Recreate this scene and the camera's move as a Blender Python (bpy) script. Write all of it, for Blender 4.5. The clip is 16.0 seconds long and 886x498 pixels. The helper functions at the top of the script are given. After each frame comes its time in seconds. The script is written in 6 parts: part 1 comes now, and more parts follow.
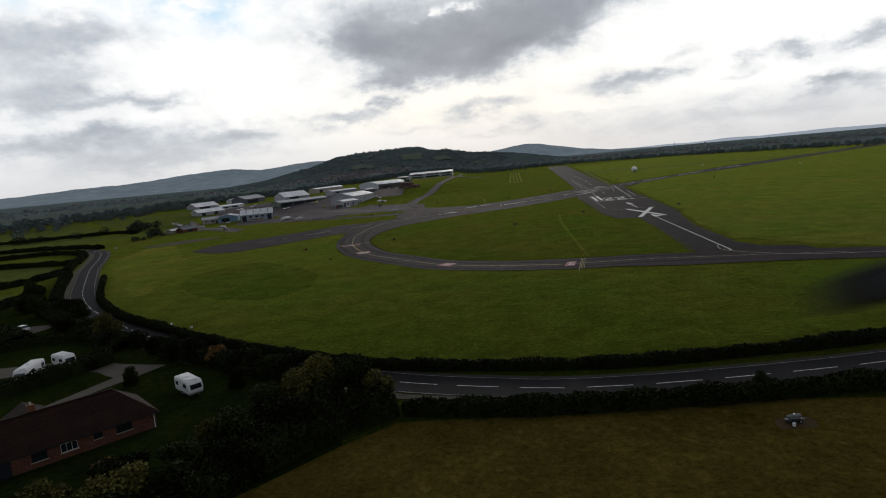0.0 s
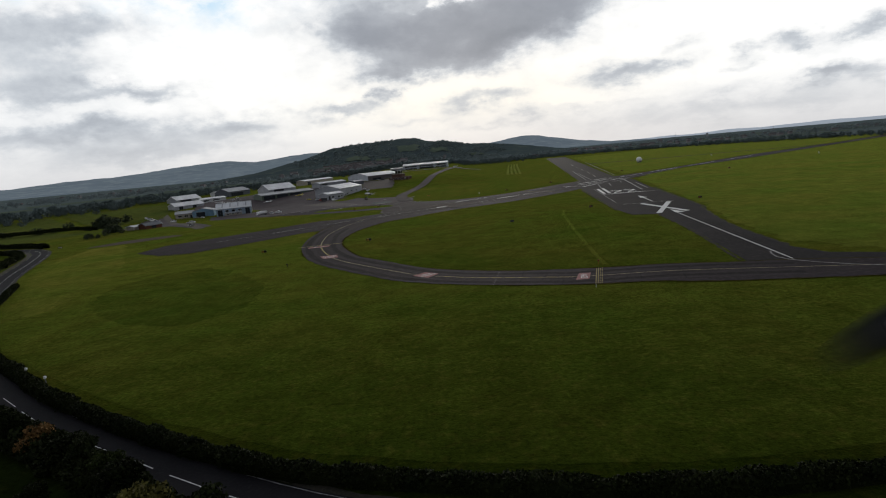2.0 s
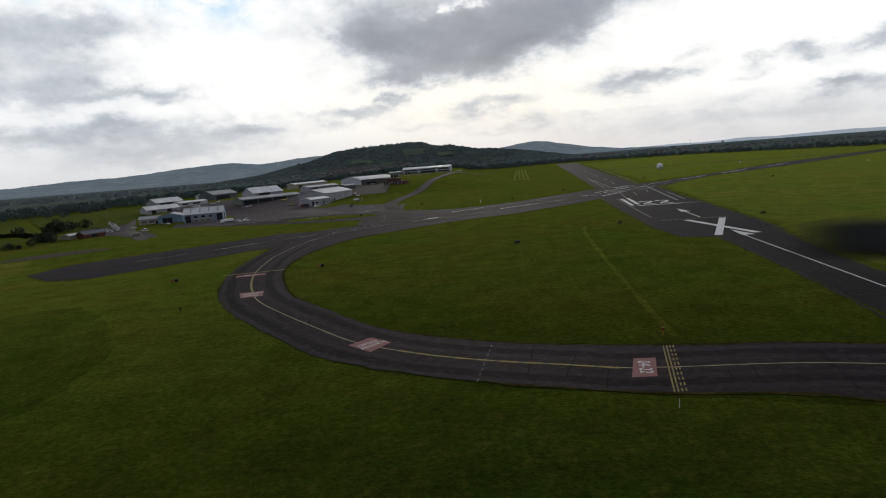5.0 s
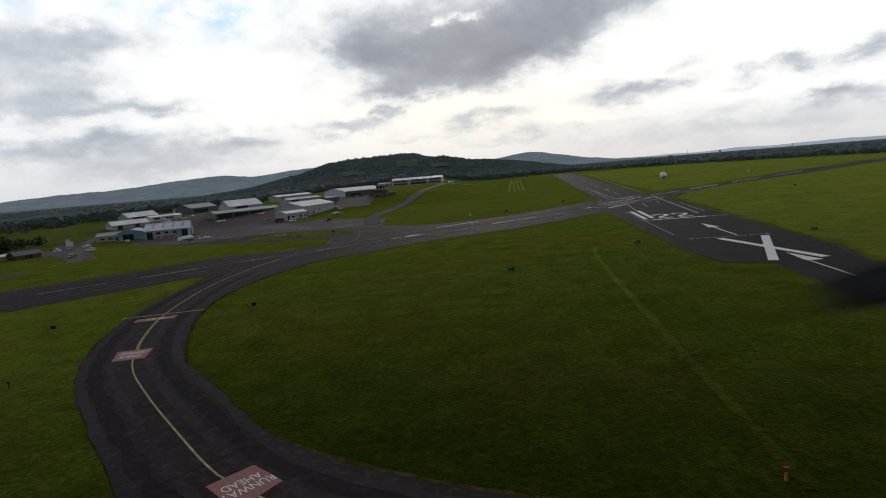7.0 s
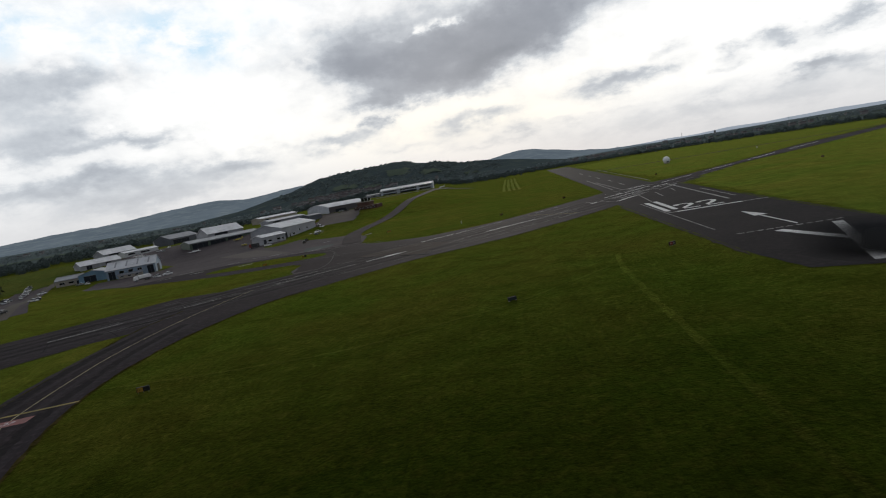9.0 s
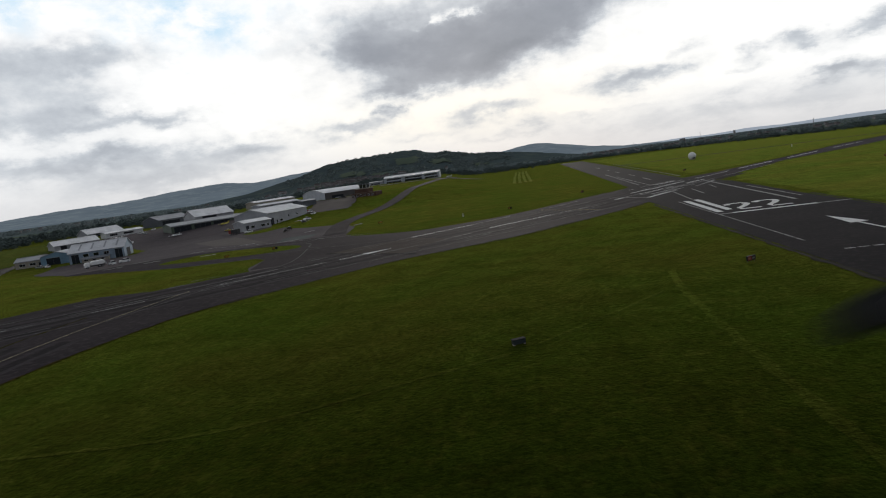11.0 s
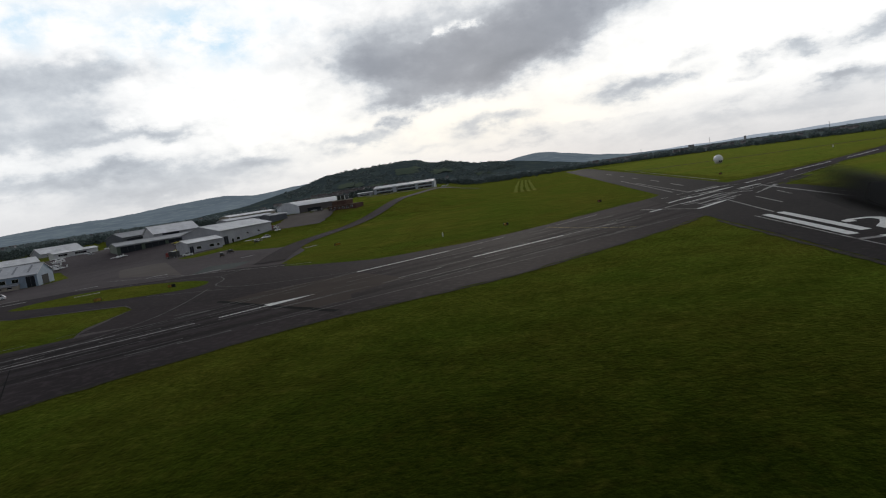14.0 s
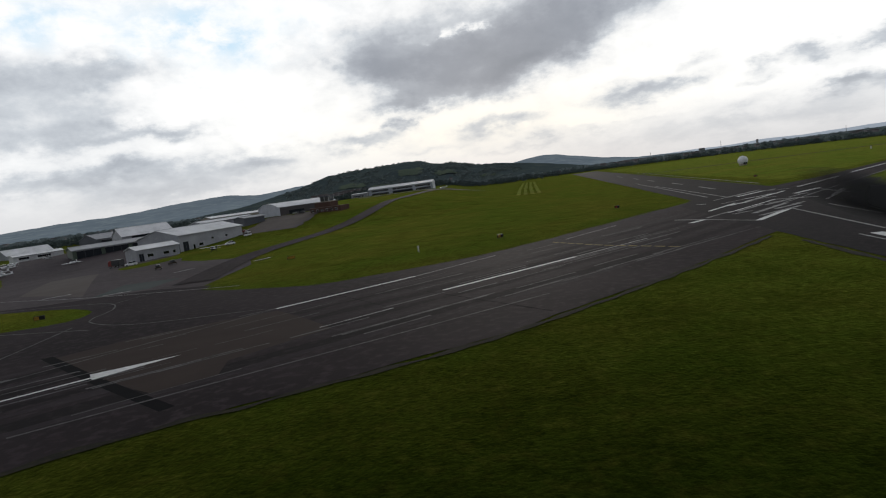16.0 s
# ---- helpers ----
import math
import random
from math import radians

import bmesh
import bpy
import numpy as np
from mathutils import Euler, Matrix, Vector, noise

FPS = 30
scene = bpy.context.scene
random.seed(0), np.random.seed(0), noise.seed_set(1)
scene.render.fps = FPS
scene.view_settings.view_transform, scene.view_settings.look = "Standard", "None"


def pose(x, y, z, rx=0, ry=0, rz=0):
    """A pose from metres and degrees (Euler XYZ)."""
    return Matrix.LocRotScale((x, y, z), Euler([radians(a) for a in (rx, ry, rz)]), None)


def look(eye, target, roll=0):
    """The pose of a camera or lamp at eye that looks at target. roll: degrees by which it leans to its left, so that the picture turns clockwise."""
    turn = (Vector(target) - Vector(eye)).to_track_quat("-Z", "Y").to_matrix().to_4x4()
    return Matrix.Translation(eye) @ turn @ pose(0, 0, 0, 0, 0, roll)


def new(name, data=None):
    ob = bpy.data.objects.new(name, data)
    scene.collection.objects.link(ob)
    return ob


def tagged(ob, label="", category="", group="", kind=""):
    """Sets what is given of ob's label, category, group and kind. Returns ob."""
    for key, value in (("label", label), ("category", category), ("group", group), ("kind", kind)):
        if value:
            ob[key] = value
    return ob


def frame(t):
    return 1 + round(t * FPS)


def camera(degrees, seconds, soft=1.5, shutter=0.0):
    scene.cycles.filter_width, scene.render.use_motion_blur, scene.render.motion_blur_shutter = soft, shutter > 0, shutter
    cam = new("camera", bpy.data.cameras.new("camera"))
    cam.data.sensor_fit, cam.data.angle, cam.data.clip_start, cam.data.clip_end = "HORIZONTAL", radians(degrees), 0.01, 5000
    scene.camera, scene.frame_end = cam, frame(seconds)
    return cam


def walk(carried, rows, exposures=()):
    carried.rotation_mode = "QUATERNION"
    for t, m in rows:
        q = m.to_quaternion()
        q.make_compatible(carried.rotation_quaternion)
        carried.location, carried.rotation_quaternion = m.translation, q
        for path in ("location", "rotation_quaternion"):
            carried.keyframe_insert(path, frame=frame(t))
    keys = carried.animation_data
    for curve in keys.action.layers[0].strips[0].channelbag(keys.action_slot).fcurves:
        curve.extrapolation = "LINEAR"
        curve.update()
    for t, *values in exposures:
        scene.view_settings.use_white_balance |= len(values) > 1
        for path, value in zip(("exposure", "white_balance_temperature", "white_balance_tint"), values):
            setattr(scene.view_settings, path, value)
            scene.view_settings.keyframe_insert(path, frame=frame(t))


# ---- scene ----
cam = camera(73.0, 16.0, soft=1.1)
PATH = [
    (0.0, 0.46, 0.65, 31.39, 81.72, 5.20, -0.06),
    (0.5, 1.45, 10.21, 30.93, 81.92, 7.30, -0.39),
    (1.0, 2.68, 19.59, 30.34, 81.56, 7.41, -0.31),
    (1.5, 3.92, 29.27, 29.55, 81.13, 6.58, -0.23),
    (2.0, 5.27, 39.12, 28.79, 80.98, 5.21, -0.24),
    (2.5, 6.47, 49.05, 28.06, 80.80, 3.83, -0.25),
    (3.0, 7.72, 59.24, 27.40, 80.89, 3.17, -0.19),
    (3.2, 8.18, 63.24, 27.23, 81.21, 3.90, -0.12),
    (5.3, 13.35, 104.09, 25.69, 81.53, 4.36, 0.63),
    (5.5, 13.80, 108.07, 25.54, 81.01, 3.77, 0.41),
    (6.0, 14.91, 118.04, 24.97, 80.90, 4.06, -0.03),
    (6.5, 16.13, 127.78, 24.47, 82.00, 6.40, -0.46),
    (7.0, 17.35, 137.02, 23.97, 82.58, 4.72, 0.10),
    (7.5, 18.64, 146.28, 23.64, 82.00, 3.20, 0.53),
    (8.0, 19.88, 155.49, 23.44, 81.91, 6.40, 0.04),
    (8.5, 21.08, 164.98, 23.05, 82.77, 9.62, -0.43),
    (8.7, 21.53, 168.67, 22.93, 83.06, 9.75, -0.47),
    (11.0, 26.05, 211.59, 19.51, 82.35, 7.57, 0.59),
    (11.5, 27.32, 221.33, 18.92, 82.39, 5.55, 0.96),
    (12.0, 28.70, 231.18, 18.44, 82.12, 5.90, 0.72),
    (12.5, 30.20, 241.16, 18.27, 82.04, 7.23, 0.67),
    (13.0, 31.46, 251.29, 17.54, 82.05, 7.15, 1.00),
    (13.5, 32.83, 261.60, 16.90, 82.75, 7.15, 1.06),
    (14.0, 34.25, 271.89, 16.26, 83.41, 8.17, 0.97),
    (14.5, 35.70, 282.25, 15.82, 83.35, 6.92, 1.18),
    (15.0, 37.10, 292.06, 15.25, 83.41, 6.32, 1.29),
    (15.5, 38.48, 301.80, 14.80, 83.95, 7.36, 1.19),
    (16.0, 40.11, 310.92, 14.64, 83.66, 7.59, 1.54),
]
walk(cam, [(t, pose(*p)) for t, *p in PATH])
# ---------- world and sun ----------
SUN_AZ, SUN_EL = 4.0, 13.0          # degrees: to the right of +y, above the horizon


def build_world():
    w = bpy.data.worlds.new("overcast_sky")
    scene.world = w
    w.use_nodes = True
    nt = w.node_tree
    nt.nodes.clear()
    N, L = nt.nodes.new, nt.links.new

    def math_node(op, a, b=None, c=None, clamp=False):
        n = N("ShaderNodeMath")
        n.operation, n.use_clamp = op, clamp
        for i, v in enumerate((a, b, c)):
            if v is None:
                continue
            if isinstance(v, (int, float)):
                n.inputs[i].default_value = v
            else:
                L(v, n.inputs[i])
        return n.outputs[0]

    def ramp(fac, stops):
        n = N("ShaderNodeValToRGB")
        while len(n.color_ramp.elements) < len(stops):
            n.color_ramp.elements.new(0.5)
        for e, (p, c) in zip(n.color_ramp.elements, stops):
            e.position, e.color = p, (*c, 1)
        L(fac, n.inputs[0])
        return n.outputs[0]

    def mix(fac, a, b):
        n = N("ShaderNodeMix")
        n.data_type = "RGBA"
        L(fac, n.inputs[0])
        for s, v in ((6, a), (7, b)):
            if isinstance(v, tuple):
                n.inputs[s].default_value = (*v, 1)
            else:
                L(v, n.inputs[s])
        return n.outputs[2]

    sky = N("ShaderNodeTexSky")
    sky.sky_type, sky.sun_disc = "NISHITA", False
    sky.sun_elevation, sky.sun_rotation = radians(SUN_EL), radians(SUN_AZ)
    tc = N("ShaderNodeTexCoord")
    sep = N("ShaderNodeSeparateXYZ")
    L(tc.outputs["Generated"], sep.inputs[0])
    dx, dy, dz = sep.outputs
    # clouds laid out by bearing and height, flatter towards the horizon
    comb = N("ShaderNodeCombineXYZ")
    az = math_node("MULTIPLY", math_node("ARCTAN2", dx, dy), 57.2958)
    el = math_node("MULTIPLY", math_node("ARCSINE", dz), 57.2958)
    L(math_node("MULTIPLY", az, 0.10), comb.inputs[0])
    L(math_node("MULTIPLY", math_node("POWER", math_node("MAXIMUM", math_node("ADD", el, 3.0), 0.0), 0.75), 0.42), comb.inputs[1])

    def fbm(scale, detail, rough, offset, distortion=0.0, stretch=(1, 1, 1)):
        m = N("ShaderNodeMapping")
        m.inputs["Location"].default_value = offset
        m.inputs["Scale"].default_value = stretch
        L(comb.outputs[0], m.inputs[0])
        n = N("ShaderNodeTexNoise")
        n.inputs["Scale"].default_value, n.inputs["Detail"].default_value = scale, detail
        n.inputs["Roughness"].default_value, n.inputs["Distortion"].default_value = rough, distortion
        L(m.outputs[0], n.inputs["Vector"])
        return n.outputs[0]

    def plus(a, b):
        return math_node("ADD", a, b)

    def times(a, k):
        return math_node("MULTIPLY", a, k)

    big = fbm(0.85, 8, 0.56, (3.1, 7.7, 0), 0.4)
    fine = fbm(2.6, 10, 0.6, (1.3, 0.4, 0), 0.15)
    # ragged cloud outlines: bearing and height are pushed about before the cloud shapes are laid out
    az_r = plus(az, times(plus(fbm(1.5, 8, 0.6, (5.2, 1.1, 0)), -0.5), 13.0))
    el_r = plus(el, times(plus(fbm(1.9, 8, 0.6, (9.4, 6.3, 0)), -0.5), 5.0))

    def blob(a0, e0, sa, se, slope=0.0, ragged=False):
        a = math_node("SUBTRACT", az_r if ragged else az, a0)
        e = math_node("SUBTRACT", math_node("SUBTRACT", el_r if ragged else el, e0), times(a, slope))
        q = plus(math_node("POWER", math_node("ABSOLUTE", math_node("DIVIDE", a, sa)), 2.0),
                 math_node("POWER", math_node("ABSOLUTE", math_node("DIVIDE", e, se)), 2.0))
        return math_node("POWER", 2.718, times(q, -1.0))

    dens = plus(0.338, plus(times(plus(big, -0.5), 0.16), times(plus(fine, -0.5), 0.30)))
    for a0, e0, sa, se, k, sl in CLOUDS:
        dens = plus(dens, times(blob(a0, e0, sa, se, sl, True), k))
    # unseen sky overhead and out to both sides clouded over to hold the light down
    dens = plus(dens, times(math_node("DIVIDE", math_node("SUBTRACT", el, 16.0), 8.0, clamp=True), 0.15))
    dens = plus(dens, times(math_node("DIVIDE", math_node("SUBTRACT", math_node("ABSOLUTE", az), 42.0), 10.0, clamp=True), 0.12))
    grey = ramp(dens, [(0.36, (1.06, 1.07, 1.08)), (0.46, (0.88, 0.90, 0.925)), (0.55, (0.64, 0.68, 0.73)), (0.66, (0.44, 0.475, 0.53)), (0.80, (0.32, 0.35, 0.405)), (1.0, (0.24, 0.27, 0.32))])
    glow = math_node("ADD", blob(SUN_AZ - 1, 4.6, 14, 2.4), math_node("MULTIPLY", blob(SUN_AZ, 7, 34, 8), 0.3))
    lit = mix(math_node("MULTIPLY", glow, math_node("SUBTRACT", 1.15, math_node("MULTIPLY", dens, 1.9)), clamp=True), grey, (1.15, 1.05, 0.84))
    # gaps of blue sky high to the left of the sun
    gap = math_node("MULTIPLY", plus(blob(-20.5, 15.2, 6.5, 2.2, 0.0, True), times(blob(-33.0, 16.5, 5.0, 1.6, 0.0, True), 0.7)), ramp(fine, [(0.42, (0, 0, 0)), (0.60, (1, 1, 1))]), clamp=True)
    out_col = mix(gap, lit, (0.60, 0.82, 1.0))
    veil = ramp(math_node("DIVIDE", el, 4.6, clamp=True), [(0.0, (1, 1, 1)), (1.0, (0, 0, 0))])
    out_col = mix(math_node("MULTIPLY", veil, 0.82), out_col, (0.675, 0.68, 0.70))
    below = ramp(math_node("ADD", math_node("MULTIPLY", dz, 20.0), 1.0, clamp=True), [(0.0, (1, 1, 1)), (0.8, (0, 0, 0))])
    out_col = mix(below, out_col, (0.05, 0.06, 0.04))
    # unseen thick cloud added overhead and away from the sun, dimming the ground
    over = ramp(math_node("DIVIDE", math_node("SUBTRACT", el, 17.0), 30.0, clamp=True), [(0.0, (1, 1, 1)), (1.0, (0.55, 0.55, 0.57))])
    back = ramp(math_node("DIVIDE", math_node("ADD", dy, 0.5), 1.1, clamp=True), [(0.0, (0.5, 0.51, 0.53)), (1.0, (1, 1, 1))])
    for shade in (over, back):
        n = N("ShaderNodeMix")
        n.data_type, n.blend_type = "RGBA", "MULTIPLY"
        n.inputs[0].default_value = 1.0
        L(out_col, n.inputs[6]), L(shade, n.inputs[7])
        out_col = n.outputs[2]
    bg = N("ShaderNodeBackground")
    bg.inputs[1].default_value = SKY
    L(out_col, bg.inputs[0])
    # a breath of the clear sky's own gradient on top
    bg2 = N("ShaderNodeBackground")
    bg2.inputs[1].default_value = 0.0015
    L(sky.outputs[0], bg2.inputs[0])
    add = N("ShaderNodeAddShader")
    L(bg.outputs[0], add.inputs[0]), L(bg2.outputs[0], add.inputs[1])
    L(add.outputs[0], N("ShaderNodeOutputWorld").inputs[0])


# clouds: azimuth, elevation, widths, weight (grey > 0, thin < 0), slope
CLOUDS = [
    (0.0, 12.4, 8.0, 3.6, 0.30, 0.0), (9.0, 12.4, 7.5, 2.9, 0.33, 0.12), (3.0, 9.0, 7.5, 1.8, 0.27, 0.02), (-5.0, 10.6, 4.2, 1.9, 0.22, 0.0), (15.0, 14.5, 5.0, 2.4, 0.26, 0.1), (1.5, 13.5, 0.9, 0.5, -0.26, 0.0), (-1.0, 7.4, 6.0, 0.8, 0.14, 0.03),
    (9.0, 10.0, 4.5, 1.6, 0.22, 0.1), (-7.5, 12.8, 4.5, 2.4, 0.17, 0.0), (-31.0, 2.6, 13.0, 2.6, 0.11, 0.0), (15.0, 11.6, 3.0, 1.2, 0.12, 0.1),
    (-4.5, 8.0, 2.8, 0.8, 0.17, 0.0), (-5.0, 5.9, 1.1, 0.5, 0.22, 0.0), (-7.8, 4.9, 4.0, 0.75, 0.25, 0.02), (3.2, 4.5, 5.0, 1.0, 0.25, 0.05), (-2.0, 3.2, 4.0, 0.5, 0.12, 0.0),
    (17.0, 5.6, 4.8, 1.25, 0.32, 0.06), (20.5, 5.9, 1.6, 0.7, 0.14, 0.0), (20.8, 7.8, 1.3, 0.45, 0.14, 0.0), (29.3, 6.0, 2.2, 0.6, 0.24, 0.1), (26.5, 5.0, 1.2, 0.3, 0.12, 0.0), (31.9, 3.6, 2.4, 0.8, 0.32, 0.1),
    (35.0, 6.4, 2.0, 0.8, 0.28, 0.0), (35.0, 3.0, 3.0, 0.6, 0.16, 0.0), (-33.0, 10.0, 5.5, 2.6, 0.20, 0.0), (-29.5, 12.4, 4.5, 1.2, 0.20, 0.0), (-38.0, 12.0, 4.0, 3.0, 0.16, 0.0), (-25.5, 7.6, 5.0, 0.7, 0.22, 0.0),
    (-34.0, 7.4, 6.0, 1.3, 0.17, 0.0), (-29.0, 4.4, 5.5, 1.1, 0.22, 0.0), (-18.0, 4.0, 5.5, 1.1, 0.24, 0.05), (-24.0, 2.2, 9.0, 0.9, 0.15, 0.0), (-38.0, 4.0, 5.0, 1.0, 0.17, 0.0), (26.0, 1.6, 16.0, 1.3, 0.20, 0.0), (6.0, 2.5, 6.0, 0.5, 0.15, 0.0), (13.0, 3.2, 6.0, 0.35, 0.10, 0.0),
]
SKY = 0.95
build_world()
sun = new("sun", bpy.data.lights.new("sun", "SUN"))
sun.data.energy, sun.data.angle, sun.data.color = 0.55, radians(14), (1.0, 0.93, 0.82)
sun.matrix_world = look((0, 0, 300), (-300 * math.sin(radians(SUN_AZ)), -300 * math.cos(radians(SUN_AZ)), 300 - 300 * math.tan(radians(SUN_EL))))
scene.view_settings.exposure = 0.0


# ---------- materials ----------
def material(name, base, second=None, third=None, scale=1.0, fine=12.0, rough=0.85, metal=0.0, bump=0.2, spec=0.12, random_tint=0.0, bump_scale=None, glow=0.0):
    """Base colour broken by noise at two scales, with relief."""
    m = bpy.data.materials.new(name)
    m.use_nodes = True
    nt = m.node_tree
    b = nt.nodes["Principled BSDF"]
    N, L = nt.nodes.new, nt.links.new
    b.inputs["Roughness"].default_value, b.inputs["Metallic"].default_value = rough, metal
    b.inputs["Specular IOR Level"].default_value = spec
    second, third = second or tuple(c * 0.8 for c in base), third or tuple(min(1, c * 1.12) for c in base)
    tc = N("ShaderNodeTexCoord")

    def noise_tex(s, d, r=0.6):
        n = N("ShaderNodeTexNoise")
        n.inputs["Scale"].default_value, n.inputs["Detail"].default_value, n.inputs["Roughness"].default_value = s, d, r
        L(tc.outputs["Object"], n.inputs["Vector"])
        return n.outputs[0]

    def mixed(fac, a, c):
        n = N("ShaderNodeMix")
        n.data_type = "RGBA"
        L(fac, n.inputs[0])
        for s, v in ((6, a), (7, c)):
            if isinstance(v, tuple):
                n.inputs[s].default_value = (*v, 1)
            else:
                L(v, n.inputs[s])
        return n.outputs[2]

    def stretch(v, lo, hi):
        n = N("ShaderNodeMapRange")
        n.inputs[1].default_value, n.inputs[2].default_value = lo, hi
        L(v, n.inputs[0])
        return n.outputs[0]

    f = noise_tex(fine, 6)
    c = mixed(stretch(noise_tex(scale, 5), 0.35, 0.65), base, second)
    c = mixed(stretch(f, 0.5, 0.75), c, third)
    if random_tint:
        oi = N("ShaderNodeObjectInfo")
        hsv = N("ShaderNodeHueSaturation")
        v = N("ShaderNodeMapRange")
        v.inputs[3].default_value, v.inputs[4].default_value = 1 - random_tint, 1 + random_tint
        L(oi.outputs["Random"], v.inputs[0]), L(v.outputs[0], hsv.inputs["Value"]), L(c, hsv.inputs["Color"])
        c = hsv.outputs[0]
    L(c, b.inputs["Base Color"])
    if bump:
        bp = N("ShaderNodeBump")
        bp.inputs["Strength"].default_value = bump
        bp.inputs["Distance"].default_value = 0.05
        L(noise_tex(bump_scale, 4) if bump_scale else f, bp.inputs["Height"])
        L(bp.outputs[0], b.inputs["Normal"])
    return m


def corrugated(name, base, pitch=0.35, axis=0, rough=0.45, metal=0.0, stain=0.25):
    """Ribbed metal sheeting, streaked."""
    m = material(name, base, tuple(c * (1 - stain) for c in base), None, 0.15, 0.6, rough, metal, 0.0, 0.4)
    nt = m.node_tree
    N, L = nt.nodes.new, nt.links.new
    tc, wv, bp = N("ShaderNodeTexCoord"), N("ShaderNodeTexWave"), N("ShaderNodeBump")
    wv.bands_direction = "XYZ"[axis]
    wv.inputs["Scale"].default_value = 0.314 / pitch
    bp.inputs["Strength"].default_value, bp.inputs["Distance"].default_value = 0.6, 0.04
    L(tc.outputs["Object"], wv.inputs[0]), L(wv.outputs[1], bp.inputs["Height"])
    L(bp.outputs[0], nt.nodes["Principled BSDF"].inputs["Normal"])
    return m


def grass_material(name, dark, mid, dry, stripes=0.0, patch=0.02, sheen_weight=0.19):
    """Mown grass: large patches, tufts, dry blades, faint mowing lanes."""
    m = material(name, mid, dark, dry, patch, 0.55, 0.95, 0.0, 0.4, 0.0, bump_scale=2.6)
    sheen = m.node_tree.nodes["Principled BSDF"]
    sheen.inputs["Sheen Weight"].default_value, sheen.inputs["Sheen Roughness"].default_value = sheen_weight, 0.34
    sheen.inputs["Sheen Tint"].default_value = (0.62, 0.82, 0.13, 1)
    nt = m.node_tree
    N, L = nt.nodes.new, nt.links.new
    b = nt.nodes["Principled BSDF"]
    tufts = b.inputs["Normal"].links[0].from_node
    tufts.inputs["Strength"].default_value, tufts.inputs["Distance"].default_value = 0.6, 0.13
    src = b.inputs["Base Color"].links[0].from_socket
    tc = N("ShaderNodeTexCoord")
    n = N("ShaderNodeTexNoise")
    n.inputs["Scale"].default_value, n.inputs["Detail"].default_value, n.inputs["Roughness"].default_value = 0.13, 9, 0.78
    L(tc.outputs["Object"], n.inputs["Vector"])
    r = N("ShaderNodeMapRange")
    r.inputs[1].default_value, r.inputs[2].default_value, r.inputs[3].default_value, r.inputs[4].default_value = 0.3, 0.7, 0.64, 1.40
    L(n.outputs[0], r.inputs[0])
    val = r.outputs[0]
    n2 = N("ShaderNodeTexNoise")
    n2.inputs["Scale"].default_value, n2.inputs["Detail"].default_value, n2.inputs["Roughness"].default_value = 1.3, 7, 0.85
    L(tc.outputs["Object"], n2.inputs["Vector"])
    r2 = N("ShaderNodeMapRange")
    r2.inputs[1].default_value, r2.inputs[2].default_value, r2.inputs[3].default_value, r2.inputs[4].default_value = 0.34, 0.66, 0.48, 1.52
    L(n2.outputs[0], r2.inputs[0])
    mu = N("ShaderNodeMath")
    mu.operation = "MULTIPLY"
    L(val, mu.inputs[0]), L(r2.outputs[0], mu.inputs[1])
    val = mu.outputs[0]
    if stripes:
        mp, wv = N("ShaderNodeMapping"), N("ShaderNodeTexWave")
        mp.inputs["Rotation"].default_value = (0, 0, radians(8))
        wv.inputs["Scale"].default_value, wv.inputs["Distortion"].default_value, wv.inputs["Detail"].default_value = 0.055, 3.0, 3
        L(tc.outputs["Object"], mp.inputs[0]), L(mp.outputs[0], wv.inputs[0])
        r3 = N("ShaderNodeMapRange")
        r3.inputs[3].default_value, r3.inputs[4].default_value = 1 - stripes, 1 + stripes
        L(wv.outputs[1], r3.inputs[0])
        mu2 = N("ShaderNodeMath")
        mu2.operation = "MULTIPLY"
        L(val, mu2.inputs[0]), L(r3.outputs[0], mu2.inputs[1])
        val = mu2.outputs[0]
    hsv = N("ShaderNodeHueSaturation")
    L(val, hsv.inputs["Value"]), L(src, hsv.inputs["Color"]), L(hsv.outputs[0], b.inputs["Base Color"])
    if sheen_weight:
        # the bloom of the blades varies with the tufts and from greener to drier patches
        k = N("ShaderNodeMath")
        k.operation, k.inputs[1].default_value = "MULTIPLY", sheen_weight
        L(val, k.inputs[0]), L(k.outputs[0], b.inputs["Sheen Weight"])
        n3, r4, tint = N("ShaderNodeTexNoise"), N("ShaderNodeMapRange"), N("ShaderNodeMix")
        n3.inputs["Scale"].default_value, n3.inputs["Detail"].default_value, n3.inputs["Roughness"].default_value = 0.028, 8, 0.68
        r4.inputs[1].default_value, r4.inputs[2].default_value = 0.36, 0.66
        tint.data_type = "RGBA"
        tint.inputs[6].default_value, tint.inputs[7].default_value = (0.56, 0.80, 0.11, 1), (0.86, 0.82, 0.15, 1)
        L(tc.outputs["Object"], n3.inputs["Vector"]), L(n3.outputs[0], r4.inputs[0]), L(r4.outputs[0], tint.inputs[0]), L(tint.outputs[2], b.inputs["Sheen Tint"])
    return m


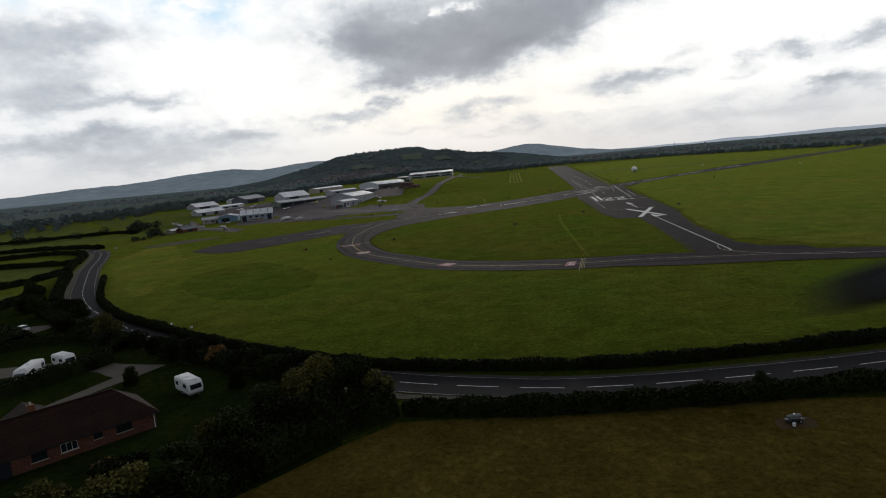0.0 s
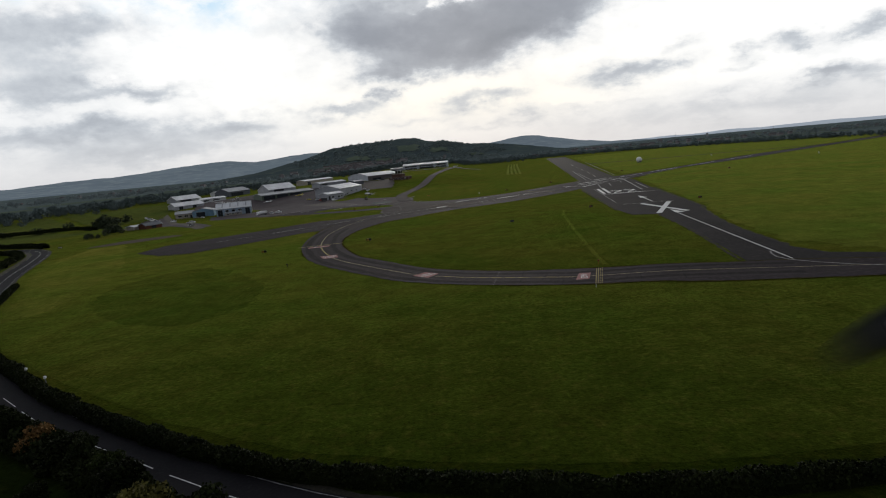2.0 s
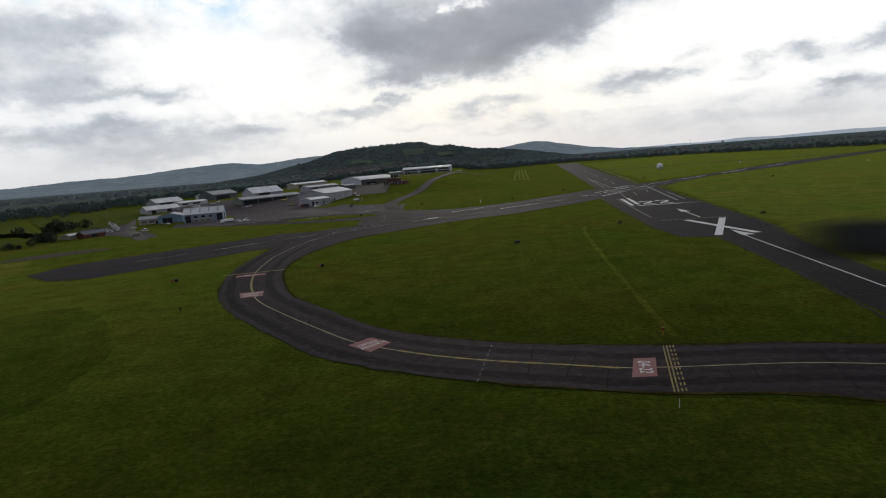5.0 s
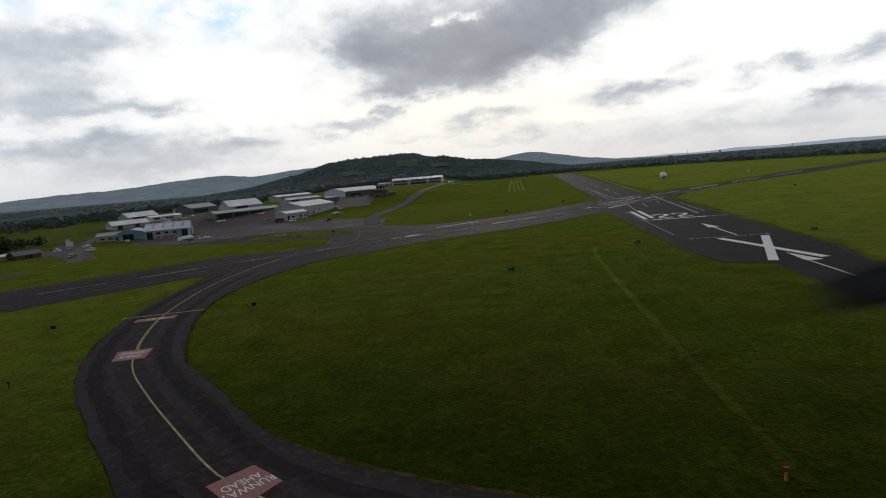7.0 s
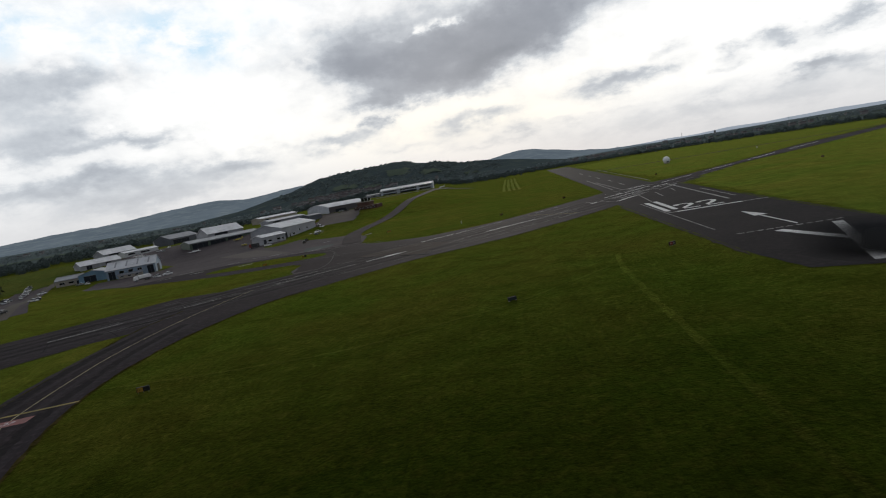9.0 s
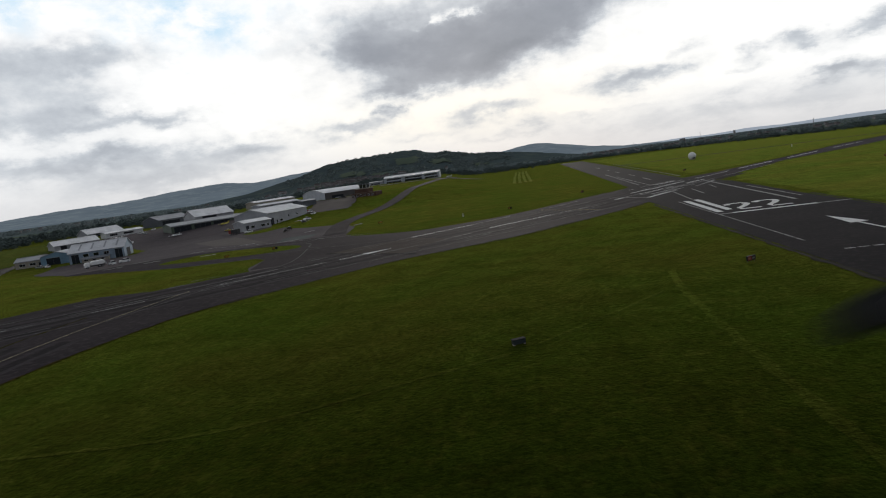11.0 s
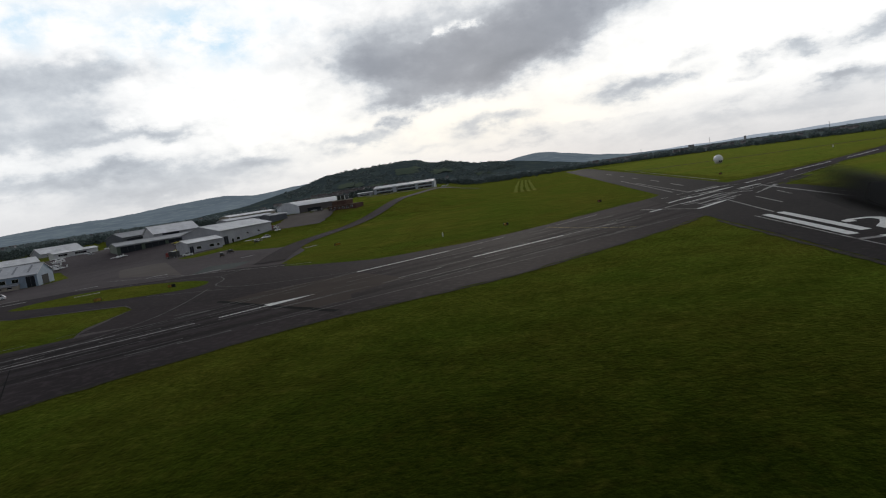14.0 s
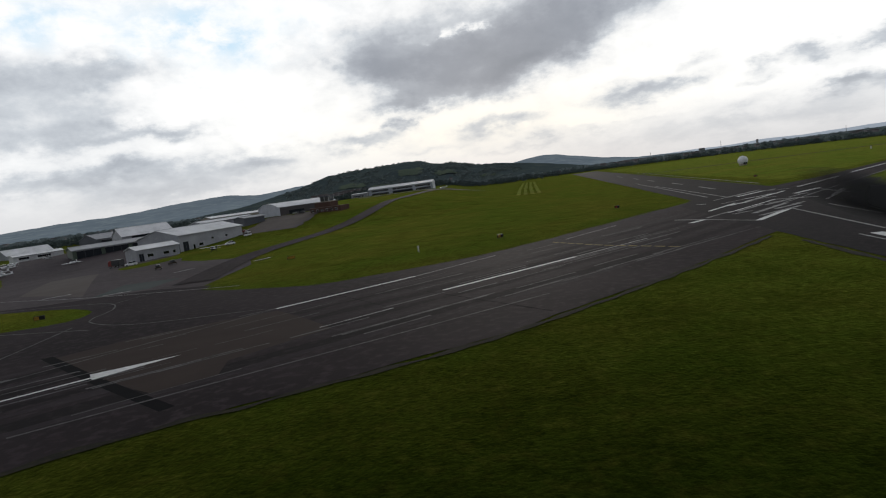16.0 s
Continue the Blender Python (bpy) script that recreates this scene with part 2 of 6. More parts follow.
def foliage(name, dark, light, rough=0.7, vary=0.4):
    """Leaves that differ clump by clump."""
    m = material(name, dark, light, None, 0.35, 3.0, rough, 0, 0.0, 0.04, 0.25)
    nt = m.node_tree
    N, L = nt.nodes.new, nt.links.new
    b = nt.nodes["Principled BSDF"]
    src = b.inputs["Base Color"].links[0].from_socket
    g, r, hsv = N("ShaderNodeNewGeometry"), N("ShaderNodeMapRange"), N("ShaderNodeHueSaturation")
    r.inputs[3].default_value, r.inputs[4].default_value = 1 - vary, 1 + vary
    L(g.outputs["Random Per Island"], r.inputs[0]), L(r.outputs[0], hsv.inputs["Value"]), L(src, hsv.inputs["Color"])
    L(hsv.outputs[0], b.inputs["Base Color"])
    return m


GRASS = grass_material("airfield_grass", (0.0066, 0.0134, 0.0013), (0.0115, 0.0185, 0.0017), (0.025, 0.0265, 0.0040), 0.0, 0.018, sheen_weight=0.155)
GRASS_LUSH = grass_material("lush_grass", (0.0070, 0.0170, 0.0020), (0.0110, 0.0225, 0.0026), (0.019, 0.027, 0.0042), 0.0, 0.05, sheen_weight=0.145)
# Far grass made paler: the haze of distance is put into its colour.
GRASS_FAR = grass_material("haze_paled_grass", (0.0145, 0.024, 0.0040), (0.021, 0.031, 0.0054), (0.033, 0.039, 0.0088), 0.0, 0.012, sheen_weight=0.21)
GRASS_ROUGH = grass_material("rough_mown_grass", (0.0150, 0.0260, 0.0030), (0.0235, 0.0345, 0.0038), (0.041, 0.042, 0.007), 0.0, 0.02, sheen_weight=0.165)
GRASS_DRY = grass_material("dry_grass", (0.022, 0.027, 0.004), (0.031, 0.033, 0.006), (0.05, 0.045, 0.012), 0.0, 0.06)
GRASS_EDGE = grass_material("worn_grass_edge", (0.028, 0.028, 0.006), (0.045, 0.036, 0.012), (0.08, 0.06, 0.025), 0.0, 0.3, sheen_weight=0.0)
STUBBLE = grass_material("stubble_field", (0.047, 0.036, 0.0075), (0.063, 0.047, 0.0098), (0.084, 0.062, 0.015), 0.0, 0.05, sheen_weight=0.0)
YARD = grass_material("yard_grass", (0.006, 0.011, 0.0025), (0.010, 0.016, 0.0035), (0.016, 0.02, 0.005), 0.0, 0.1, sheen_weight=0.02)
PLOT = grass_material("pale_plot_grass", (0.045, 0.05, 0.02), (0.06, 0.065, 0.026), (0.08, 0.085, 0.04), 0.0, 0.05, sheen_weight=0.2)
FIELD = grass_material("pasture", (0.032, 0.043, 0.014), (0.043, 0.055, 0.018), (0.062, 0.068, 0.026), 0.04, 0.01, sheen_weight=0.08)
ASPHALT = material("runway_asphalt", (0.0165, 0.0118, 0.0136), (0.0275, 0.0205, 0.0228), (0.050, 0.039, 0.0415), 0.05, 0.8, 0.8, 0, 0.2, 0.03, bump_scale=6)
ASPHALT_DARK = material("dark_asphalt", (0.0105, 0.0088, 0.0102), (0.0175, 0.0148, 0.0160), (0.032, 0.027, 0.0275), 0.06, 0.9, 0.8, 0, 0.2, 0.03, bump_scale=6)
ROAD_TAR = material("road_tarmac", (0.0125, 0.012, 0.014), (0.0175, 0.0165, 0.0185), (0.024, 0.023, 0.0245), 0.15, 3, 0.8, 0, 0.2, 0.04, bump_scale=9)
APRON = material("apron_tarmac", (0.060, 0.050, 0.053), (0.080, 0.067, 0.070), (0.108, 0.093, 0.093), 0.05, 0.5, 0.85, 0, 0.2, 0.03, bump_scale=5)
APRON_LIGHT = material("apron_concrete", (0.125, 0.112, 0.105), (0.155, 0.14, 0.13), None, 0.1, 0.8, 0.9)
APRON_PINK = material("brownish_concrete", (0.075, 0.062, 0.056), (0.095, 0.08, 0.072), None, 0.1, 0.8, 0.9)
PATCH_BROWN = material("resurfaced_patch", (0.040, 0.030, 0.026), (0.050, 0.038, 0.033), None, 0.15, 1.0, 0.85, spec=0.03)
STREAK = material("pale_worn_streak", (0.10, 0.095, 0.097), (0.035, 0.032, 0.033), (0.15, 0.145, 0.145), 0.35, 2.5, 0.8, 0, 0.2, 0.15)
EDGE_SOIL = material("dark_soil_edge", (0.008, 0.0075, 0.004), (0.018, 0.017, 0.007), (0.03, 0.024, 0.01), 0.4, 2, 0.95)
TAR_SEAL = material("tar_seal", (0.009, 0.009, 0.010), None, None, 0.5, 2, 0.9, 0, 0.1, 0.02)
LANE = material("worn_lane_asphalt", (0.0118, 0.0092, 0.0106), (0.0185, 0.0148, 0.0162), (0.033, 0.027, 0.028), 0.05, 0.8, 0.85, 0, 0.2, 0.03, bump_scale=6)
GRASS_LANE = grass_material("mown_line_grass", (0.0074, 0.0144, 0.0014), (0.0126, 0.0197, 0.0018), (0.0265, 0.0275, 0.0042), sheen_weight=0.170)
GRASS_TRACK = grass_material("worn_track_grass", (0.009, 0.013, 0.0018), (0.014, 0.0175, 0.0025), (0.026, 0.025, 0.0045), sheen_weight=0.235)
WHITE_PAINT = material("white_marking", (0.72, 0.72, 0.70), (0.55, 0.55, 0.54), (0.8, 0.8, 0.78), 0.6, 4, 0.7)
FADED_PAINT = material("faded_marking", (0.34, 0.335, 0.33), (0.085, 0.082, 0.083), (0.46, 0.45, 0.44), 0.7, 3, 0.8)
YELLOW_PAINT = material("yellow_marking", (0.30, 0.235, 0.065), (0.14, 0.115, 0.05), (0.36, 0.29, 0.10), 0.7, 4, 0.8)
PALE_YELLOW = material("pale_yellow_marking", (0.40, 0.345, 0.19), (0.20, 0.175, 0.11), (0.46, 0.41, 0.25), 0.7, 4, 0.8)
PALE_LANE = material("pale_lane_asphalt", (0.0215, 0.0172, 0.0195), (0.034, 0.028, 0.0305), (0.054, 0.045, 0.048), 0.06, 0.9, 0.8, 0, 0.2, 0.03, bump_scale=6)
RED_PAINT = material("red_marking", (0.28, 0.11, 0.105), (0.22, 0.115, 0.11), (0.34, 0.17, 0.16), 0.7, 4, 0.8)
GRAVEL = material("drive_gravel", (0.075, 0.066, 0.054), (0.095, 0.083, 0.068), None, 0.4, 4, 0.95)
KERB_DUST = material("pavement_edge", (0.040, 0.036, 0.028), (0.026, 0.025, 0.018), (0.06, 0.054, 0.042), 0.3, 3, 0.95)
VERGE = material("worn_verge", (0.070, 0.062, 0.048), (0.045, 0.041, 0.030), (0.095, 0.085, 0.066), 0.3, 3, 0.95)
EARTH = material("bare_earth", (0.052, 0.034, 0.016), (0.04, 0.029, 0.011), None, 0.4, 3, 0.95)
LEAF = foliage("leaf_green", (0.014, 0.021, 0.0055), (0.024, 0.031, 0.008))
LEAF_OLIVE = foliage("leaf_olive", (0.058, 0.055, 0.014), (0.09, 0.078, 0.02))
LEAF_RUST = foliage("leaf_rust", (0.11, 0.06, 0.022), (0.14, 0.08, 0.03))
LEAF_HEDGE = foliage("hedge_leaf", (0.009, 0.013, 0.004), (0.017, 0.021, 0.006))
LEAF_ROW = foliage("hedgerow_leaf", (0.045, 0.058, 0.034), (0.060, 0.075, 0.042), vary=0.3)
# Far leaves blued and lightened: distance haze mixed into their base colour.
LEAF_FAR = foliage("hazed_woodland_leaf", (0.098, 0.128, 0.126), (0.120, 0.152, 0.142), vary=0.3)
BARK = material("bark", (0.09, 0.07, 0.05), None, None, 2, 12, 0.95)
LEAF_HILL = foliage("hazed_hill_leaf", (0.175, 0.215, 0.215), (0.215, 0.255, 0.235), vary=0.3)
LEAF_HAZE = foliage("hazed_far_leaf", (0.17, 0.205, 0.21), (0.20, 0.235, 0.23), vary=0.3)
# Haze goes into the hill and plain colours too, paler than real woods.
HILL_NEAR = material("hazed_wooded_hill", (0.062, 0.082, 0.086), (0.078, 0.101, 0.099), (0.115, 0.14, 0.115), 0.004, 0.025, 0.95, 0, 0.0, 0.0)
FAR_LAND = material("hazed_far_plain", (0.090, 0.116, 0.118), (0.120, 0.147, 0.142), (0.16, 0.188, 0.155), 0.004, 0.012, 0.95, 0, 0.0, 0.0)
# Distance haze painted in: blue-grey base colours and a weak blue glow.
HILL_FAR = material("hazed_distant_hill", (0.075, 0.105, 0.11), (0.12, 0.155, 0.16), (0.18, 0.215, 0.19), 0.0035, 0.014, 1.0, 0, 0.0, 0.0)
far_haze_shader = HILL_FAR.node_tree.nodes["Principled BSDF"]
far_haze_shader.inputs["Emission Color"].default_value, far_haze_shader.inputs["Emission Strength"].default_value = (0.66, 0.80, 1.0, 1), 0.10
HILL_HAZE = material("haze_glow_far_hill", (0.16, 0.19, 0.22), (0.19, 0.22, 0.24), None, 0.0035, 0.014, 1.0, 0, 0.0, 0.0)
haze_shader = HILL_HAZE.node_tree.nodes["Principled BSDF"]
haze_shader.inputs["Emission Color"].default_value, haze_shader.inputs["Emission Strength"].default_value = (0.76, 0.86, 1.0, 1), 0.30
METAL_PALE = corrugated("pale_cladding", (0.42, 0.45, 0.50))
METAL_SLATE = corrugated("slate_blue_cladding", (0.28, 0.36, 0.45))
METAL_BLUE = corrugated("blue_cladding", (0.18, 0.31, 0.42))
METAL_GREY = corrugated("grey_cladding", (0.36, 0.37, 0.395))
METAL_GREEN = corrugated("green_cladding", (0.075, 0.105, 0.075))
METAL_WHITE = corrugated("white_cladding", (0.62, 0.63, 0.63))
ROOF_WHITE = corrugated("white_roof_sheet", (0.85, 0.85, 0.85), 0.5, 0, 0.4)
ROOF_PALE = corrugated("pale_roof_sheet", (0.62, 0.63, 0.65), 0.5, 0, 0.4)
ROOF_GREY = corrugated("grey_roof_sheet", (0.30, 0.31, 0.33), 0.5, 0, 0.45)
ROOF_DARK = corrugated("dark_roof_sheet", (0.09, 0.10, 0.12), 0.5, 0, 0.5)
DARK_DOOR = material("dark_door", (0.02, 0.024, 0.03), None, None, 0.5, 3, 0.5)
GLASS = material("window_glass", (0.012, 0.016, 0.02), None, None, 0.5, 2, 0.08, 0, 0.0, 0.6)
FRAME = material("white_frame", (0.7, 0.7, 0.7), None, None, 1, 8, 0.5)
BRICK = material("brick", (0.125, 0.05, 0.030), (0.095, 0.042, 0.028), (0.19, 0.10, 0.065), 0.6, 5.0, 0.9, 0, 0.4, random_tint=0.2)
TILE = material("roof_tile", (0.026, 0.012, 0.009), (0.019, 0.010, 0.008), (0.037, 0.018, 0.013), 0.5, 5, 0.85, 0, 0.4, random_tint=0.25)
STONE = material("pale_render", (0.40, 0.36, 0.30), (0.33, 0.30, 0.26), None, 0.3, 3, 0.9)
CAR_WHITE = material("white_bodywork", (0.78, 0.78, 0.78), (0.7, 0.7, 0.7), None, 0.5, 3, 0.3, 0, 0.0, 0.5)
CAR_DARK = material("dark_bodywork", (0.03, 0.032, 0.036), None, None, 0.5, 3, 0.3, 0, 0.0, 0.5)
CAR_RED = material("red_bodywork", (0.25, 0.03, 0.025), None, None, 0.5, 3, 0.3, 0, 0.0, 0.5)
CAR_SILVER = material("silver_bodywork", (0.36, 0.37, 0.38), None, None, 0.5, 3, 0.3, 0.3, 0.0, 0.5)
CAR_YELLOW = material("yellow_bodywork", (0.6, 0.5, 0.04), None, None, 0.5, 3, 0.35, 0, 0.0, 0.5)
RUBBER = material("rubber", (0.02, 0.02, 0.02), None, None, 2, 10, 0.85)
SIGN_RED = material("sign_red", (0.20, 0.03, 0.016), None, None, 1, 6, 0.5)
SIGN_BLACK = material("sign_black", (0.02, 0.02, 0.02), None, None, 1, 6, 0.5)
SIGN_YELLOW = material("sign_yellow", (0.34, 0.20, 0.03), None, None, 1, 6, 0.5)
DOME_WHITE = material("dome_white", (0.82, 0.82, 0.80), (0.74, 0.74, 0.73), None, 0.5, 2, 0.4)
STEEL = material("galvanised_steel", (0.16, 0.17, 0.17), None, None, 1, 8, 0.7, 0.2)


# ---------- helpers for building ----------
def smooth(a, b, v):
    u = min(1.0, max(0.0, (v - a) / (b - a)))
    return u * u * (3 - 2 * u)


def land(x, y):
    """Height of the ground: level airfield, a shallow dip round the western hangars, rising beyond them."""
    rise = (8.0 * smooth(560, 700, y) + 3.0 * smooth(700, 920, y)) * (1 - smooth(0, 85, x)) * (1 - 0.55 * smooth(-170, -270, x))
    return rise - 4.5 * smooth(-60, -165, x) * smooth(400, 500, y)


def lie(x, y):
    """Height at which flat surfaces lie: a few centimetres clear of uneven ground."""
    h = land(x, y)
    return h + min(0.06, abs(h) * 0.06)


def mesh_object(name, verts, faces, mat, parent=None, label="", flat=True):
    me = bpy.data.meshes.new(name)
    me.from_pydata([tuple(v) for v in verts], [], faces)
    me.materials.append(mat)
    if not flat:
        me.polygons.foreach_set("use_smooth", [True] * len(me.polygons))
    ob = new(name, me)
    if parent:
        ob.parent = parent
    return tagged(ob, label)


def part(name, bm, mat, parent, label="", shaded=False):
    """One bmesh as one mesh object under a thing or a part."""
    me = bpy.data.meshes.new(name)
    bmesh.ops.recalc_face_normals(bm, faces=bm.faces)
    bm.to_mesh(me)
    bm.free()
    me.materials.append(mat)
    if shaded:
        me.polygons.foreach_set("use_smooth", [True] * len(me.polygons))
    ob = new(name, me)
    if parent:
        ob.parent = parent
    return tagged(ob, label)


def thing(name, m, label, category, group="", kind=""):
    ob = new(name)
    ob.matrix_world = m
    return tagged(ob, label, category, group, kind)


def box(bm, x0, x1, y0, y1, z0, z1, bevel=0.0):
    v = [bm.verts.new((x, y, z)) for z in (z0, z1) for y in (y0, y1) for x in (x0, x1)]
    fs = [bm.faces.new([v[i] for i in f]) for f in ((0, 1, 3, 2), (4, 6, 7, 5), (0, 4, 5, 1), (2, 3, 7, 6), (0, 2, 6, 4), (1, 5, 7, 3))]
    if bevel:
        bmesh.ops.bevel(bm, geom=list({e for f in fs for e in f.edges}), offset=bevel, segments=2, affect="EDGES")
    return bm


def boxed(*a, bevel=0.0):
    return box(bmesh.new(), *a, bevel=bevel)


def cyl(bm, r0, r1, p, q, n=10):
    """A tapered tube with caps from p to q."""
    p, q = Vector(p), Vector(q)
    rot = (q - p).to_track_quat("Z", "Y").to_matrix()
    rings = []
    for c, r in ((p, r0), (q, r1)):
        rings.append([bm.verts.new(c + rot @ Vector((r * math.cos(2 * math.pi * i / n), r * math.sin(2 * math.pi * i / n), 0))) for i in range(n)])
    for i in range(n):
        bm.faces.new((rings[0][i], rings[0][(i + 1) % n], rings[1][(i + 1) % n], rings[1][i]))
    bm.faces.new(rings[0][::-1]), bm.faces.new(rings[1])
    return bm


def prism(bm, outline, y0, y1):
    """An outline in x, z drawn out from y0 to y1."""
    a = [bm.verts.new((x, y0, z)) for x, z in outline]
    b = [bm.verts.new((x, y1, z)) for x, z in outline]
    bm.faces.new(a), bm.faces.new(b[::-1])
    for i in range(len(a)):
        j = (i + 1) % len(a)
        bm.faces.new((a[j], a[i], b[i], b[j]))
    return bm


def resample(pts, step, closed=False):
    """Points along a smooth curve through pts."""
    P = [Vector(p) for p in pts]
    n, out = len(P), []
    for i in range(n if closed else n - 1):
        p0, p1, p2, p3 = (P[(i + k) % n] if closed else P[min(n - 1, max(0, i + k))] for k in (-1, 0, 1, 2))
        m = max(1, int((p2 - p1).length / step))
        for k in range(m):
            u = k / m
            out.append(0.5 * (2 * p1 + (p2 - p0) * u + (2 * p0 - 5 * p1 + 4 * p2 - p3) * u * u + (3 * p1 - p0 - 3 * p2 + p3) * u ** 3))
    if not closed:
        out.append(P[-1])
    return out


def straight(pts, step):
    """Points along the straight sides of a closed outline."""
    out = []
    for p, q in zip(pts, pts[1:] + pts[:1]):
        p, q = Vector(p), Vector(q)
        m = max(1, int((q - p).length / step))
        out += [p.lerp(q, k / m) for k in range(m)]
    return out


def sheet(name, outline, z, mat, label="", parent=None, curved=False, rag=0.25, step=3.0, kind="structure", category=""):
    """A flat piece of ground with a slightly ragged edge, on the land."""
    pts = resample(outline, step, True) if curved else straight(outline, step)
    bm = bmesh.new()
    vs = []
    for p in pts:
        j = Vector((noise.noise((p.x * 0.35, p.y * 0.35, 3.3)), noise.noise((p.x * 0.35, p.y * 0.35, 9.1)))) * rag
        vs.append(bm.verts.new((p.x + j.x, p.y + j.y, z)))
    f = bm.faces.new(vs)
    f.normal_update()
    if f.normal.z < 0 or sum(a.co.x * b.co.y - b.co.x * a.co.y for a, b in zip(vs, vs[1:] + vs[:1])) < 0:
        bmesh.ops.reverse_faces(bm, faces=[f])
    bmesh.ops.triangulate(bm, faces=bm.faces)
    if any(land(p.x, p.y) for p in pts):
        for _ in range(8):
            long_edges = [e for e in bm.edges if e.calc_length() > 7.0]
            if not long_edges:
                break
            bmesh.ops.subdivide_edges(bm, edges=long_edges, cuts=1)
            bmesh.ops.triangulate(bm, faces=[f for f in bm.faces if len(f.verts) > 3])
        for v in bm.verts:
            v.co.z += lie(v.co.x, v.co.y)
    me = bpy.data.meshes.new(name)
    bm.to_mesh(me)
    bm.free()
    me.materials.append(mat)
    ob = new(name, me)
    if parent:
        ob.parent = parent
    return tagged(ob, label, category, "", "" if parent else kind)


def ribbon(name, line, width, z, mat, label="", parent=None, step=4.0, rag=0.0, kind="structure"):
    """A strip of even or changing width along a curve."""
    pts = resample(line, step)
    n = len(pts)
    verts, faces = [], []
    for i, p in enumerate(pts):
        d = (pts[min(n - 1, i + 1)] - pts[max(0, i - 1)]).normalized()
        side = Vector((-d.y, d.x))
        w = width if isinstance(width, (int, float)) else width[0] + (width[1] - width[0]) * i / (n - 1)
        for s in (-1, 1):
            q = p + side * s * (w / 2 + rag * noise.noise((p.x * 0.3, p.y * 0.3, s * 5)))
            verts.append((q.x, q.y, z + lie(q.x, q.y)))
        if i:
            a = 2 * i
            faces.append((a - 2, a - 1, a + 1, a))
    ob = mesh_object(name, verts, faces, mat, parent, label)
    if not parent:
        tagged(ob, kind=kind)
    return ob


def quad(name, pts, z, mat, parent, label=""):
    ob = mesh_object(name, [(x, y, z + lie(x, y)) for x, y in pts], [tuple(range(len(pts)))], mat, parent, label)
    return ob


def bar(name, p, q, w, z, mat, parent, label=""):
    """A painted bar from p to q, w wide."""
    p, q = Vector(p), Vector(q)
    s = (q - p).normalized() * w / 2
    s = Vector((-s.y, s.x))
    return quad(name, [p - s, q - s, q + s, p + s], z, mat, parent, label)


def leaves(rng, centres, sizes, up=0.35):
    """Small bent leaf clumps: two triangles each, turned at random."""
    n = len(centres)
    a = rng.normal(size=(n, 3))
    a /= np.linalg.norm(a, axis=1)[:, None]
    b = rng.normal(size=(n, 3))
    b[:, 2] *= 1 - up
    b -= a * (a * b).sum(1)[:, None]
    b /= np.linalg.norm(b, axis=1)[:, None]
    s = np.asarray(sizes).reshape(-1, 1)
    c = np.asarray(centres)
    k = np.cross(a, b) * s * 0.35
    v = np.stack([c - a * s, c - b * s * 0.7 + k, c + a * s, c + b * s * 0.7 + k], 1).reshape(-1, 3)
    f = np.arange(4 * n).reshape(n, 4)
    return v, f


def leaf_mesh(name, v, f, mat):
    me = bpy.data.meshes.new(name)
    me.vertices.add(len(v)), me.loops.add(f.size), me.polygons.add(len(f))
    me.vertices.foreach_set("co", np.asarray(v, dtype=np.float32).ravel())
    me.loops.foreach_set("vertex_index", f.ravel().astype(np.int32))
    me.polygons.foreach_set("loop_start", (np.arange(len(f)) * f.shape[1]).astype(np.int32))
    me.update(calc_edges=True)
    me.materials.append(mat)
    return me


# ---------- ground ----------
def build_ground():
    cx, cy = 0.0, 100.0
    rs = [0.0] + list(np.arange(10, 1100, 6.0)) + list(np.geomspace(1120, 4900, 26))
    na = 400
    verts, faces = [(cx, cy, 0.0)], []
    for r in rs[1:]:
        for k in range(na):
            a = 2 * math.pi * k / na
            x, y = cx + r * math.sin(a), cy + r * math.cos(a)
            verts.append((x, y, land(x, y)))
    for k in range(na):
        faces.append((0, 1 + (k + 1) % na, 1 + k))
    for i in range(len(rs) - 2):
        for k in range(na):
            a, b = 1 + i * na + k, 1 + i * na + (k + 1) % na
            faces.append((a, b, b + na, a + na))
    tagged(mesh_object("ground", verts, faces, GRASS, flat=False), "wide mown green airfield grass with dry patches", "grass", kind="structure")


build_ground()

# fields and worn grass lying on the sheet
sheet("field", [(-260, -160), (230, -160), (230, 63), (60, 65), (33, 69), (6, 70), (-8, 71), (-14, 66), (-24, 56), (-34, 44), (-60, 10), (-150, -60)], 0.02, STUBBLE, "brownish cut stubble field beside the hedge")
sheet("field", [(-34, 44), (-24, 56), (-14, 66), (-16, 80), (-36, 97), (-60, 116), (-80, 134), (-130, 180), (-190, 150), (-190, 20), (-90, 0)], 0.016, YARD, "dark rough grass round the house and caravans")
sheet("field", [(400, 140), (150, 106), (110, 98), (80, 92), (59, 89.5), (41, 88.5), (24, 88.5), (8, 91), (-10, 96), (-20, 101), (-32, 108.5), (-43, 116.5), (-54, 125), (-66, 135), (-79, 146), (-88, 156), (-95, 164), (-104, 176), (-124, 206), (-142, 240), (-158, 280), (-150, 310), (-124, 298), (-122, 281), (-107, 266), (-94, 265), (-60, 297), (-52, 303), (-50, 274), (-48, 253), (-44, 235), (-38, 221), (-27, 203), (-17, 190), (-9, 180), (0, 172), (9, 167), (18, 162.5), (34, 157), (56, 150.5), (88, 142.5), (160, 119), (400, 160)], 0.012, GRASS_ROUGH, "rough mown grass between hedge and taxiway", rag=0.6)
